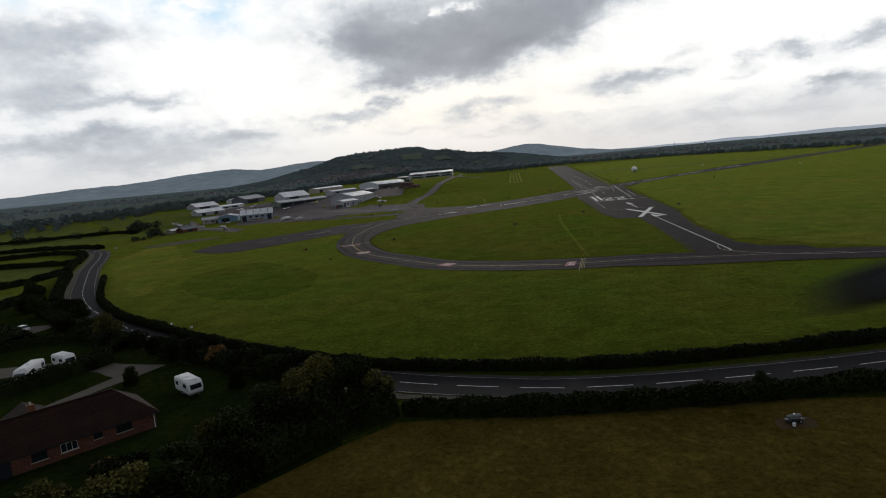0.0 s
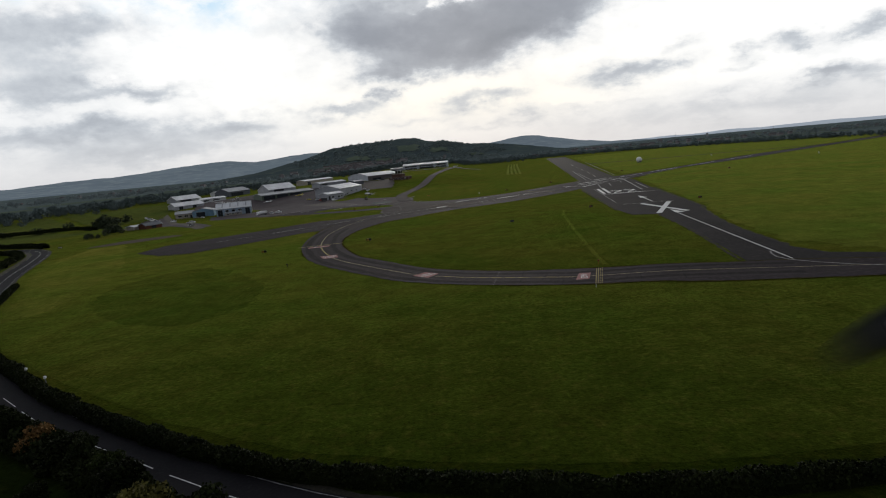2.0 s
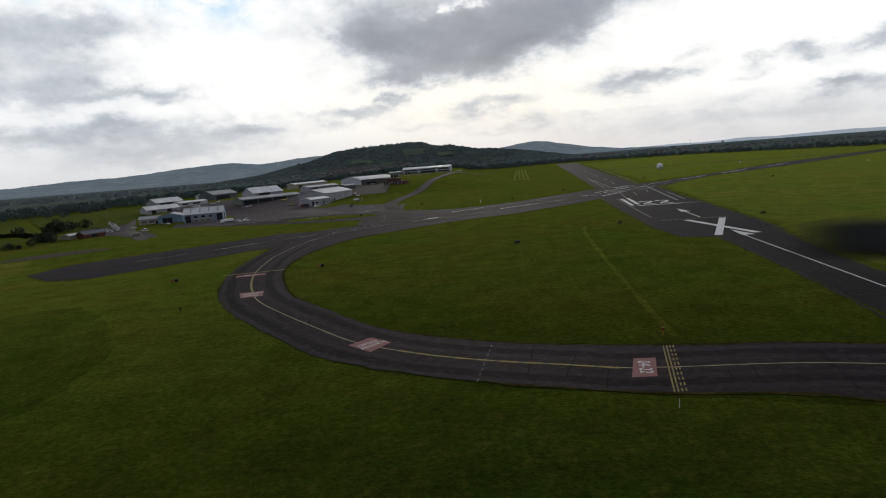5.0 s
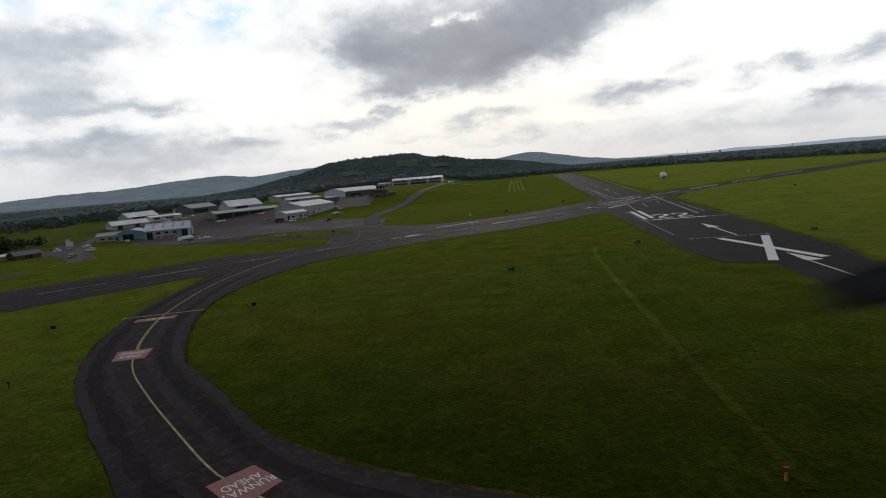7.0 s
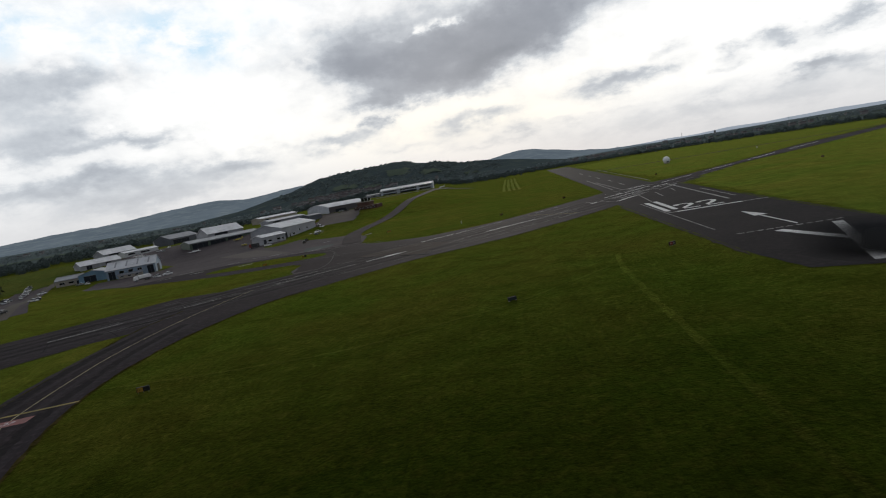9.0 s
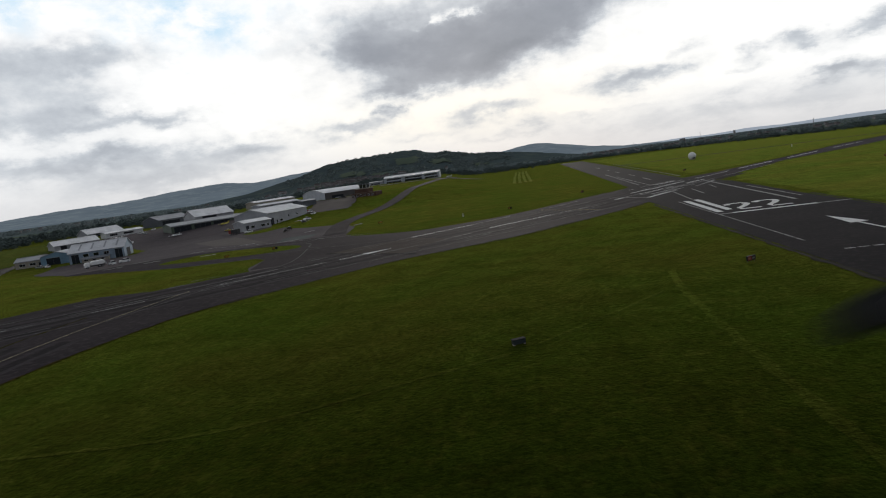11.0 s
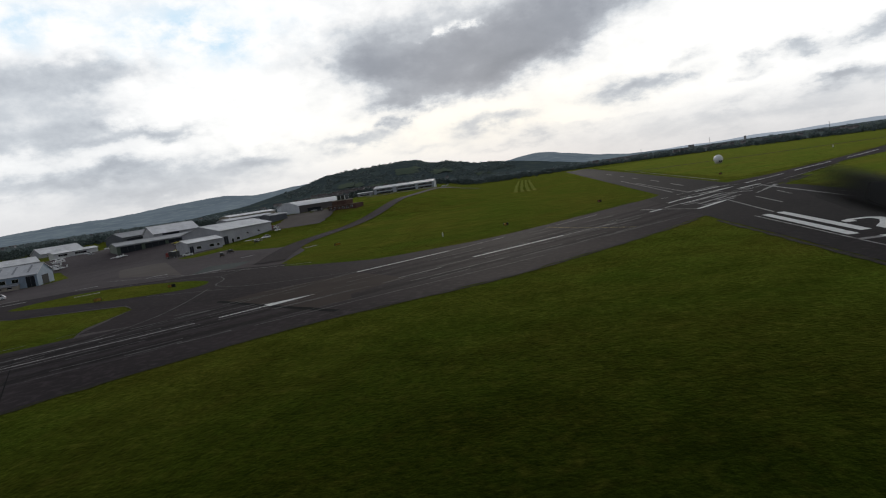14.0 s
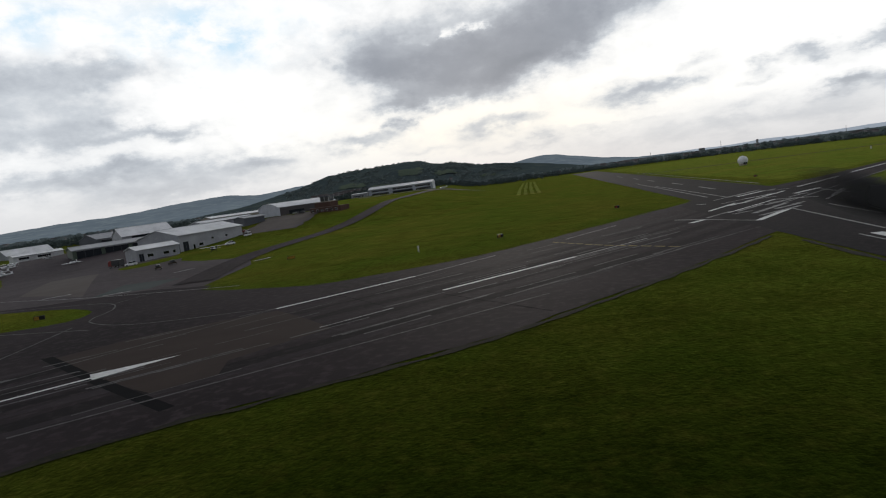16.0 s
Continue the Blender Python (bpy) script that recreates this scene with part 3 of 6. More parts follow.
sheet("field", [(-89, 198), (-85, 218), (-70, 225), (-46, 194), (-40, 170), (-48, 155), (-64, 160), (-80, 178)], 0.02, GRASS_LUSH, "darker lush grass near the road bend", curved=True, rag=2.5)
sheet("field", [(-160, 316), (-148, 322), (-134, 296), (-120, 268), (-109, 244), (-103, 222), (-96, 196), (-92, 178), (-99, 170), (-112, 196), (-124, 216), (-138, 241), (-150, 264), (-157, 288)], 0.026, GRASS_DRY, "yellowish drier grass along the road bend", rag=3)
for pts in ([(-210, 300), (-150, 236), (-190, 215), (-260, 270)], [(-205, 210), (-150, 200), (-128, 175), (-170, 165), (-230, 185)], [(-330, 300), (-270, 250), (-250, 290), (-300, 340)]):
    sheet("field", pts, 0.03, FIELD, "light green pasture between dark hedges", rag=2)


def plot(a, b, c, d, mat, label, lift=0.3, n=14, name="field"):
    """A four-cornered piece of ground that follows the land."""
    a, b, c, d = (Vector(p) for p in (a, b, c, d))
    verts = []
    for i in range(n + 1):
        for k in range(n + 1):
            p = a.lerp(b, i / n).lerp(d.lerp(c, i / n), k / n)
            p += Vector((noise.noise((p.x * 0.03, p.y * 0.03, 1.7)), noise.noise((p.x * 0.03, p.y * 0.03, 6.1)))) * 4
            verts.append((p.x, p.y, land(p.x, p.y) + lift))
    faces = [(i * (n + 1) + k, (i + 1) * (n + 1) + k, (i + 1) * (n + 1) + k + 1, i * (n + 1) + k + 1) for i in range(n) for k in range(n)]
    return tagged(mesh_object(name, verts, faces, mat, None, label), kind="structure")


plot((-272, 512), (-238, 545), (-300, 760), (-410, 690), FIELD, "broad light green pasture before the woods")
plot((-330, 470), (-285, 520), (-420, 680), (-560, 560), FIELD, "light green pasture beyond the hedge")
plot((-200, 430), (-186, 440), (-216, 500), (-232, 470), GRASS_DRY, "rough yellowish grass beside the car park", 0.04)
plot((-235, 460), (-218, 500), (-240, 520), (-262, 500), FIELD, "light green pasture beyond the hedge", 0.05)
plot((-262, 340), (-210, 420), (-300, 500), (-420, 420), FIELD, "light green pasture between dark hedges", 0.04)
plot((-230, 590), (-100, 590), (-100, 730), (-270, 730), APRON, "worn tarmac yard behind the hangars", 0.22, 24, "apron")
for k, x in enumerate((76, 80.5, 85, 89.5)):
    ribbon("field", [(x, 690), (x + 12, 800), (x + 26, 920), (x + 45, 1080)], 2.6, 0.2, PLOT, "pale strip in a mown grass plot", step=10, rag=1.2)
sheet("field", [(152, 525), (245, 1160), (520, 1300), (900, 1500), (900, 1090), (640, 900), (450, 752), (300, 642), (215, 566)], 0.03, GRASS_FAR, "far airfield grass paled for distance haze", rag=5)

sheet("field", [(150, 478), (206, 536), (280, 585), (430, 698), (620, 840), (800, 976), (1050, 1000), (1050, 300), (600, 170), (400, 165), (165, 136), (112, 152), (98, 168), (90, 182), (94, 220), (104, 262), (110, 290), (124, 375), (138, 450)], 0.028, GRASS_FAR, "far airfield grass paled for distance haze", rag=5)

# ---------- road ----------
ROAD = [(400, 125.8), (260, 107.8), (175, 94.8), (130, 87.8), (95, 81.3), (60, 77.3), (45, 76.3), (30, 76.1), (21, 76.6), (12, 77.8), (3, 80.6), (-6, 83.8), (-14, 87.8), (-23, 93.3), (-31, 98.8), (-38, 103.3), (-45, 107.9), (-52, 113.6), (-58, 118.9),
        (-66, 125.7), (-73, 132.5), (-83, 143.5), (-98, 159.9), (-110, 176), (-122, 195), (-138, 224), (-152, 250), (-166, 280), (-177, 302), (-188, 320), (-203, 334), (-222, 341), (-245, 338), (-275, 330), (-330, 320)]
road = ribbon("road", ROAD, 7.2, 0.035, ROAD_TAR, "grey tarmac country road with white dashed centre line", rag=0.15)
tagged(road, category="road")
for off, w, z, mat, nm in ((-4.0, 0.8, 0.024, KERB_DUST, "dusty pale roadside strip"), (4.6, 1.7, 0.028, VERGE, "dusty pale roadside strip")):
    pts = resample(ROAD, 3.0)
    line = []
    for i, p in enumerate(pts):
        d = (pts[min(len(pts) - 1, i + 1)] - pts[max(0, i - 1)]).normalized()
        line.append(p + Vector((d.y, -d.x)) * -off)
    ribbon("road_edge", line, w, z, mat, nm, step=3, rag=0.5)


def along(pts, s):
    """The place and the heading s metres along a row of points."""
    for p, q in zip(pts, pts[1:]):
        d = (q - p).length
        if s <= d:
            return p.lerp(q, s / d), (q - p).normalized()
        s -= d
    return pts[-1], (pts[-1] - pts[-2]).normalized()


def dashes(name, line, length, gap, w, z, mat, parent, start=0.0, end=None, label=""):
    pts = resample(line, 2.0)
    total = sum((q - p).length for p, q in zip(pts, pts[1:])) if end is None else end
    s = start
    while s + length < total:
        a, _ = along(pts, s)
        b, _ = along(pts, s + length)
        bar(name, a, b, w, z, mat, parent, label)
        s += length + gap


dashes("centre_dash", ROAD, 6.0, 3.0, 0.12, 0.05, WHITE_PAINT, road, start=2.6)
for off in (3.3, -3.3):
    pts = resample(ROAD, 3.0)
    line = [p + Vector(((pts[min(len(pts) - 1, i + 1)] - pts[max(0, i - 1)]).normalized().y, -(pts[min(len(pts) - 1, i + 1)] - pts[max(0, i - 1)]).normalized().x)) * off for i, p in enumerate(pts)]
    ribbon("edge_line", line, 0.11, 0.05, FADED_PAINT, "", road, step=3)

# ---------- runways, taxiways, apron ----------
# closed runway arm, wide head and the runway beyond the crossing
rw = sheet("runway", [(69, 165), (77, 211), (83, 257), (74.5, 262), (74.5, 277), (91, 423), (97, 471), (106, 487), (222, 1290), (260, 1285), (136, 500), (135, 448), (121, 375), (104.5, 272), (100.5, 261), (90.5, 220), (85.5, 178), (88, 168), (97, 163), (97, 155), (66, 158)],
           0.05, ASPHALT_DARK, "dark asphalt runway with white markings and a closed cross", category="runway", rag=0.35)
strip = sheet("runway", [(-107, 268), (-94, 267), (-78, 281), (-60, 300), (-45, 308), (-36, 313), (-19, 321), (-8, 332), (10, 348), (27, 357), (43, 366), (66, 385), (93, 411), (106, 437), (125, 451), (149, 480), (203, 536), (276, 584), (426, 699), (800, 980),
                         (790, 1010), (465, 752), (301, 640), (216, 562), (160, 515), (104, 482), (72, 450), (42, 423), (13, 412), (-16, 426), (-19, 371), (-29, 361), (-45, 349), (-61, 351), (-84, 328), (-104, 312), (-119, 299), (-122, 281)],
              0.043, ASPHALT, "worn grey asphalt cross runway with faded white lines", category="runway", rag=0.4)
loop_in = [(97, 157), (80, 163.5), (66, 167), (54, 171), (45, 172.3), (36, 174), (26, 176.5), (17, 180), (8, 185), (0, 191), (-7, 198), (-15, 209), (-23, 223), (-30, 242), (-33.5, 257), (-34.5, 273), (-32, 292), (-25, 312), (-15, 326)]
loop_out = [(-48, 325), (-51, 304), (-49, 274), (-47, 253), (-43, 235), (-37, 221), (-26, 203), (-16, 190), (-8, 180), (1, 173), (9, 168), (18, 163.5), (23, 161.7), (34, 158), (45, 156), (56, 151.5), (72, 147.5), (88, 143.5), (110, 136), (160, 120), (165, 134), (112, 150)]
loop = sheet("taxiway", resample(loop_in, 3) + resample(loop_out, 3), 0.058, ASPHALT, "curved grey asphalt taxiway with yellow centre line", category="taxiway", rag=0.12, step=4)
for ln, nm in ((loop_in, "worn_edge"), (loop_out, "worn_edge")):
    ribbon(nm, ln, 0.55, 0.062, GRASS_EDGE, "dry yellowish grass along the asphalt edge", step=0.6, rag=0.4)
for ln in ([(-107, 267), (-94, 266.4), (-78, 280.4), (-60, 299.4)], [(-19, 320.4), (-8, 331.4), (10, 347.4), (27, 356.4), (43, 365.4), (66, 384.4), (86, 403)], [(-16, 427), (13, 413), (42, 424), (72, 451), (92, 471)],
           [(74, 278), (87, 396)], [(122, 375), (105, 273), (101, 261), (91, 220), (86, 180)], [(68.5, 168), (76.5, 211), (82.5, 256)]):
    ribbon("worn_edge", ln, 0.8, 0.052, EDGE_SOIL, "dark overgrown soil along the asphalt edge", step=0.8, rag=0.6)
apron = sheet("apron", [(-18, 368), (-15, 428), (-17, 466), (-26, 490), (-46, 500), (-58, 512), (-72, 545), (-82, 556), (-98, 556), (-104, 570), (-124, 606), (-150, 650), (-235, 742), (-282, 742), (-236, 660), (-208, 612), (-176, 566), (-150, 541), (-150, 528), (-182, 516), (-168, 478), (-136, 438), (-108, 414), (-90, 406), (-62, 394), (-36, 391), (-31, 385), (-31, 370), (-28, 362)],
              0.048, APRON, "grey tarmac parking apron with painted lines", category="apron", rag=0.4)
ribbon("apron", [(-58, 606), (-60, 645), (-64, 684)], (30, 34), 0.14, APRON_PINK, "pale concrete before the arched hangar", step=6, rag=2)
sheet("taxiway", [(-14, 367), (-13, 431), (-30, 437), (-52, 433), (-78, 436), (-100, 428), (-113, 415), (-92, 407), (-62, 394.5), (-36, 392), (-31, 385), (-29, 365)], 0.054, ASPHALT, "worn asphalt taxiway mouth beside the runway", category="taxiway", rag=0.6)
sheet("grass_island", [(-76, 411), (-67, 428), (-47, 426), (-31, 418), (-26.5, 409), (-31, 404.5), (-46, 404)], 0.075, GRASS, "green grass island in the tarmac", curved=True, rag=0.3)
sheet("apron_panel", [(-77, 461), (-112, 522), (-86, 510), (-47, 441)], 0.056, APRON_PINK, "pale concrete panel in the apron", rag=0.2)
sheet("apron_panel", [(-42, 436), (-45, 455), (-31, 455), (-31, 440)], 0.056, material("green_grey_surface", (0.045, 0.058, 0.056), None, None, 0.1, 0.8, 0.85), "worn greenish surface in the apron", rag=0.3)
ribbon("taxiway", [(-21, 440), (-27, 490), (-25.5, 525), (-20, 570), (-13, 610), (-4, 680), (6, 770), (18, 850), (34, 905)], (9, 7), 0.2, ASPHALT, "narrow asphalt taxiway to the far terminal", step=8)
ribbon("taxiway", [(-50, 842), (-10, 848), (30, 862), (60, 885)], 10, 0.25, APRON_LIGHT, "pale concrete stand before the terminal", step=8)
ribbon("taxiway", [(470, 735), (330, 760), (180, 790)], 9, 0.1, ASPHALT, "narrow far taxiway", step=12)
sheet("resurfaced_patch", [(-11, 379), (-4.4, 385), (2.6, 388.6), (12.5, 392.5), (19, 384.3), (23.5, 377), (15, 368), (16, 363.3), (11.3, 360), (0, 369.5)], 0.052, PATCH_BROWN, "brownish resurfaced runway patch", rag=0.4)
for a, b in (((-12, 380), (2, 367)), ((2, 367), (15.2, 355.4))):
    bar("tar_seam", a, b, 1.25, 0.06, TAR_SEAL, strip, "black tar seam across the runway")

# ---------- painted markings ----------
Z1, Z2 = 0.07, 0.078
RU = (Vector((100, 332)) - Vector((91, 267))).normalized()
RS = Vector((RU.y, -RU.x))


def rwy(u, s):
    """A place u metres along runway 22 from its threshold bar, s to the right of its centre line."""
    return Vector((101.8, 355.0)) + RU * u + RS * s


bar("cross_arm", (89.5, 296.5), (94.5, 259.5), 2.0, Z1, WHITE_PAINT, rw, "white arm of the closed-runway cross")
bar("cross_arm", (101, 295.5), (84, 260), 2.0, Z2, WHITE_PAINT, rw, "white arm of the closed-runway cross")
bar("centre_line", (78.3, 165), (89.6, 258), 0.34, Z1, WHITE_PAINT, rw)
quad("arrow_head", [(89.0, 257), (91.0, 268), (92.4, 257)], Z1, WHITE_PAINT, rw)
bar("arrow_shaft", (96, 301), (98.8, 322), 0.5, Z1, WHITE_PAINT, rw)
quad("arrow_head", [(97.3, 321), (100, 333), (100.6, 321)], Z1, WHITE_PAINT, rw)
dashes("hold_dash", [(82.5, 300), (105.5, 298)], 1.5, 0.5, 0.7, Z1, FADED_PAINT, rw)
bar("threshold_bar", (91.8, 355.2), (110.8, 353.3), 1.7, Z1, WHITE_PAINT, rw, "white threshold bar")
bar("threshold_bar", (88.5, 355.2), (91.6, 355), 1.4, Z1, FADED_PAINT, rw)
bar("threshold_bar", (111, 353.2), (118, 352.2), 1.0, Z1, FADED_PAINT, rw)
for s in (0.0, 3.3):
    bar("piano_key", (90.8 + s, 359.5 + s * 0.7), (96.0 + s, 394.5 + s * 0.2), 1.6, Z1, WHITE_PAINT, rw, "white threshold stripe")
for a, b, w in (((99, 397), (107, 436), 0.5), ((109, 412), (114, 435), 0.5), ((120, 428), (124, 443), 0.4), ((114, 481), (129, 590), 0.5), ((113, 366), (133, 470), 0.9), ((118, 372), (127, 420), 0.5), ((82.5, 310), (94, 395), 0.35),
                ((112, 490), (135, 640), 0.6), ((142, 520), (200, 860), 0.6), ((127, 520), (131, 545), 0.8), ((136, 575), (140, 600), 0.8), ((145, 640), (149, 665), 0.8), ((154, 700), (158, 725), 0.8), ((166, 780), (172, 820), 0.8)):
    bar("side_stripe", a, b, w, Z1, WHITE_PAINT if w > 0.9 else FADED_PAINT, rw)


def numeral_two(p, u, s, h, w, t):
    """A painted figure 2: heights along u, widths along s."""
    run = [(0.0, 0.80), (0.03, 0.95), (0.22, 1.0), (0.80, 1.0), (0.98, 0.92), (0.96, 0.72), (0.62, 0.48), (0.14, 0.24), (0.0, 0.0), (1.0, 0.0)]
    c = [p + s * (a * w) + u * (b * h) for a, b in run]
    verts, faces = [], []
    for i, q in enumerate(c):
        d = (c[min(len(c) - 1, i + 1)] - c[max(0, i - 1)]).normalized() if i != len(c) - 2 else (s + u * -0.35).normalized()
        k = Vector((-d.y, d.x)) * t / 2
        verts += [(*(q + k), Z1), (*(q - k), Z1)]
        if i:
            faces.append((2 * i - 2, 2 * i - 1, 2 * i + 1, 2 * i))
    return mesh_object("figure_two", verts, faces, WHITE_PAINT, rw, "painted white figure 2")


numeral_two(Vector((96.3, 360.0)), RU, RS, 13.5, 4.6, 1.6)
numeral_two(Vector((103.3, 359.0)), RU, RS, 13.5, 4.6, 1.6)

# cross runway lines
SU = (Vector((57, 407)) - Vector((-5, 363))).normalized()
bar("centre_line", (-30, 345.5), (-8, 361), 0.5, Z1, FADED_PAINT, strip)
bar("centre_line", (-5, 363), (1.5, 368), 0.5, Z1, WHITE_PAINT, strip)
quad("arrow_head", [(0.2, 369.2), (8.0, 373), (1.8, 367.0)], Z1, WHITE_PAINT, strip)
for a, b, w in (((12, 394), (31, 408), 0.66), ((36, 392), (57, 407), 0.7), ((22, 378), (30, 384), 0.4), ((4, 353), (49, 381), 0.35), ((57, 407), (72, 418), 0.5), ((-50, 330), (-42, 336), 0.5),
                ((-75, 312), (-62, 322), 0.6), ((-95, 296), (-82, 306), 0.4), ((-62, 322), (-50, 331), 0.3), ((31, 408), (45, 421), 0.4), ((60, 432), (74, 446), 0.4), ((-30, 352), (-20, 360), 0.4), ((-20, 360), (12, 394), 0.3),
                ((110, 462), (128, 478), 0.7), ((136, 486), (160, 506), 0.8), ((170, 516), (200, 541), 0.9), ((215, 553), (250, 583), 0.9), ((270, 600), (310, 632), 0.9), ((112, 448), (140, 474), 0.4), ((146, 480), (190, 520), 0.4)):
    bar("runway_line", a, b, w, Z1, STREAK if w < 0.36 else FADED_PAINT if w < 0.65 else WHITE_PAINT, strip)
# many short worn stripes where the runways cross
CROSSING = [((85, 432), (89, 435)), ((90, 437), (98, 444)), ((85, 441), (89, 435)), ((89, 435), (94, 423)), ((94, 423), (106, 435)), ((98, 430), (110, 438)), ((96, 438), (101, 440)), ((99, 442), (109, 451)), ((97, 442), (115, 458)), ((99, 435), (112, 447)), ((108, 448), (118, 455)), ((110, 451), (119, 455)), ((96, 450), (107, 461)), ((105, 464), (113, 469)), ((108, 459), (117, 468)), ((113, 465), (119, 465)), ((113, 469), (124, 474)), ((119, 472), (124, 476)), ((108, 476), (117, 484)), ((113, 480), (128, 492)), ((115, 478), (127, 487)), ((127, 485), (133, 484))]
CROSSING += [((126, 486), (131, 488)), ((124, 467), (126, 460)), ((125, 467), (135, 474)), ((143, 491), (159, 506)), ((119, 444), (134, 461)), ((124, 450), (135, 464)), ((101, 470), (103, 469)), ((115, 458), (122, 452)), ((105, 438), (113, 443)), ((111, 443), (115, 445)), ((104, 457), (110, 461)), ((119, 459), (127, 465))]
for k, (a, b) in enumerate(CROSSING):
    bar("crossing_stripe", a, b, (1.1, 0.7, 0.9, 0.6, 1.3)[k % 5], Z1 + 0.0015 * (k % 7), FADED_PAINT if k % 4 else WHITE_PAINT, strip, "worn white stripe where the runways cross")
# pale streaks worn along the cross runway
rngs = random.Random(17)
SN = Vector((-SU.y, SU.x))
for k in range(140):
    u, v = rngs.uniform(-110, 95), rngs.choice((-13, -10.5, -5, -2.2, 1.5, 4.5, 8.5, 12, 15.5)) + rngs.uniform(-0.8, 0.8)
    a = Vector((-2, 366)) + SU * u + SN * v
    if not -75 < a.x < 85:
        continue
    n = rngs.uniform(5, 16)
    if a.x < 2 and v > 6:
        n *= 0.5
    ribbon("worn_streak", [a, a + SU * n * 0.5 + SN * rngs.uniform(-0.15, 0.15), a + SU * n], rngs.uniform(0.14, 0.5), 0.064 + 0.0004 * (k % 9), STREAK, "", strip, step=1.5, rag=0.12)
dashes("hold_dash", [(57, 430), (64, 416), (74, 402)], 2.0, 0.6, 0.5, Z1, YELLOW_PAINT, strip)

# loop taxiway: centre line, holding points, red pads
LOOP_C = [(108, 145), (92, 150), (80, 160), (76.5, 168), (79, 175)]
LOOP_Y = [(100, 149.5), (75, 157), (60, 161.5), (50, 164), (37, 165.3), (32, 166), (24, 169), (16, 172), (8, 176), (2, 180), (-4, 185), (-12, 195), (-21, 207), (-29, 219), (-35, 233), (-40.5, 252), (-43, 270), (-44, 285), (-42.8, 305), (-40, 322), (-35, 342)]
ribbon("centre_line", LOOP_Y, 0.22, Z1, PALE_YELLOW, "", loop, step=3)
ribbon("centre_line", LOOP_C, 0.35, Z2, FADED_PAINT, "", loop, step=3)
dashes("centre_dash", [(31, 166.2), (24, 169), (16, 172), (8, 176), (3, 179.3)], 2.4, 0.7, 0.5, Z1 + 0.004, YELLOW_PAINT, loop)
dashes("centre_dash", [(-32, 226), (-35, 233), (-38.5, 244), (-40, 250)], 2.0, 0.5, 0.55, Z1 + 0.004, YELLOW_PAINT, loop)
HU = (Vector((38.3, 173)) - Vector((34.2, 158))).normalized()
for k, dashed in enumerate((False, False, True, True)):
    a, b = Vector((34.4 + 0.42 * k, 158.2)), Vector((38.4 + 0.42 * k, 173))
    if dashed:
        dashes("hold_dash", [a, b], 0.9, 0.7, 0.18, Z1, YELLOW_PAINT, loop)
    else:
        bar("hold_line", a, b, 0.18, Z1, YELLOW_PAINT, loop)
dashes("hold_dash", [(14, 165), (17, 180)], 1.0, 0.8, 0.2, Z1, STREAK, loop)
bar("hold_line", (-49, 253.5), (-33.5, 256.5), 0.7, Z1, YELLOW_PAINT, loop)


def lettered(name, words, size, m, mat, parent, label, squeeze=1.0):
    """Painted lettering as a mesh, laid at m."""
    cu = bpy.data.curves.new(name, "FONT")
    cu.body, cu.size, cu.align_x, cu.align_y, cu.space_line = words, size, "CENTER", "CENTER", 0.85
    tmp = bpy.data.objects.new(name, cu)
    scene.collection.objects.link(tmp)
    me = bpy.data.meshes.new_from_object(tmp.evaluated_get(bpy.context.evaluated_depsgraph_get()))
    bpy.data.objects.remove(tmp)
    for v in me.vertices:
        v.co.x *= squeeze
    me.materials.clear()
    me.materials.append(mat)
    ob = new(name, me)
    ob.parent = parent
    ob.matrix_world = m
    return tagged(ob, label)


def pad(corners, words, turn, size, squeeze):
    c = sum((Vector(p) for p in corners), Vector((0, 0))) / 4
    quad("red_pad", corners, Z2 + 0.004, RED_PAINT, loop, "faded red painted panel")
    lettered("pad_lettering", words, size, pose(c.x, c.y, Z2 + 0.012, 0, 0, turn), WHITE_PAINT, loop, "white painted lettering", squeeze)


pad([(31.4, 163), (34.2, 162.8), (36.0, 168.8), (33.4, 169.1)], "04-22", 258, 2.1, 0.85)
pad([(-4.2, 183), (-1.2, 186.2), (2.2, 183), (-0.3, 179)], "RUNWAY\nAHEAD", 225, 1.55, 0.68)
pad([(-36, 228), (-30.8, 229), (-29.4, 223.4), (-34, 222.6)], "RUNWAY\nAHEAD", 8, 2.3, 0.42)
pad([(-45, 251.5), (-37.5, 253), (-37.2, 250.4), (-44.4, 249)], "09-27", 8, 1.7, 0.9)

# darker lanes, cracks and repairs in the taxiway
for off in (-4.6, 4.2):
    pts = resample(LOOP_Y[1:-2], 3.0)
    line = []
    for i, p in enumerate(pts):
        d = (pts[min(len(pts) - 1, i + 1)] - pts[max(0, i - 1)]).normalized()
        line.append(p + Vector((d.y, -d.x)) * off)
    ribbon("worn_lane", line, 1.8, 0.064, LANE, "darker worn lane in the asphalt", loop, step=1.5, rag=0.7)
for off, w in ((-6.4, 1.1), (-2.7, 0.9), (2.1, 1.2), (6.0, 1.3)):
    pts = resample(LOOP_Y[1:-2], 3.0)
    line = []
    for i, p in enumerate(pts):
        d = (pts[min(len(pts) - 1, i + 1)] - pts[max(0, i - 1)]).normalized()
        line.append(p + Vector((d.y, -d.x)) * (off + 0.5 * noise.noise((i * 0.08, off, 2))))
    ribbon("pale_lane", line, w, 0.0655, PALE_LANE, "paler worn lane in the asphalt", loop, step=1.5, rag=0.6)
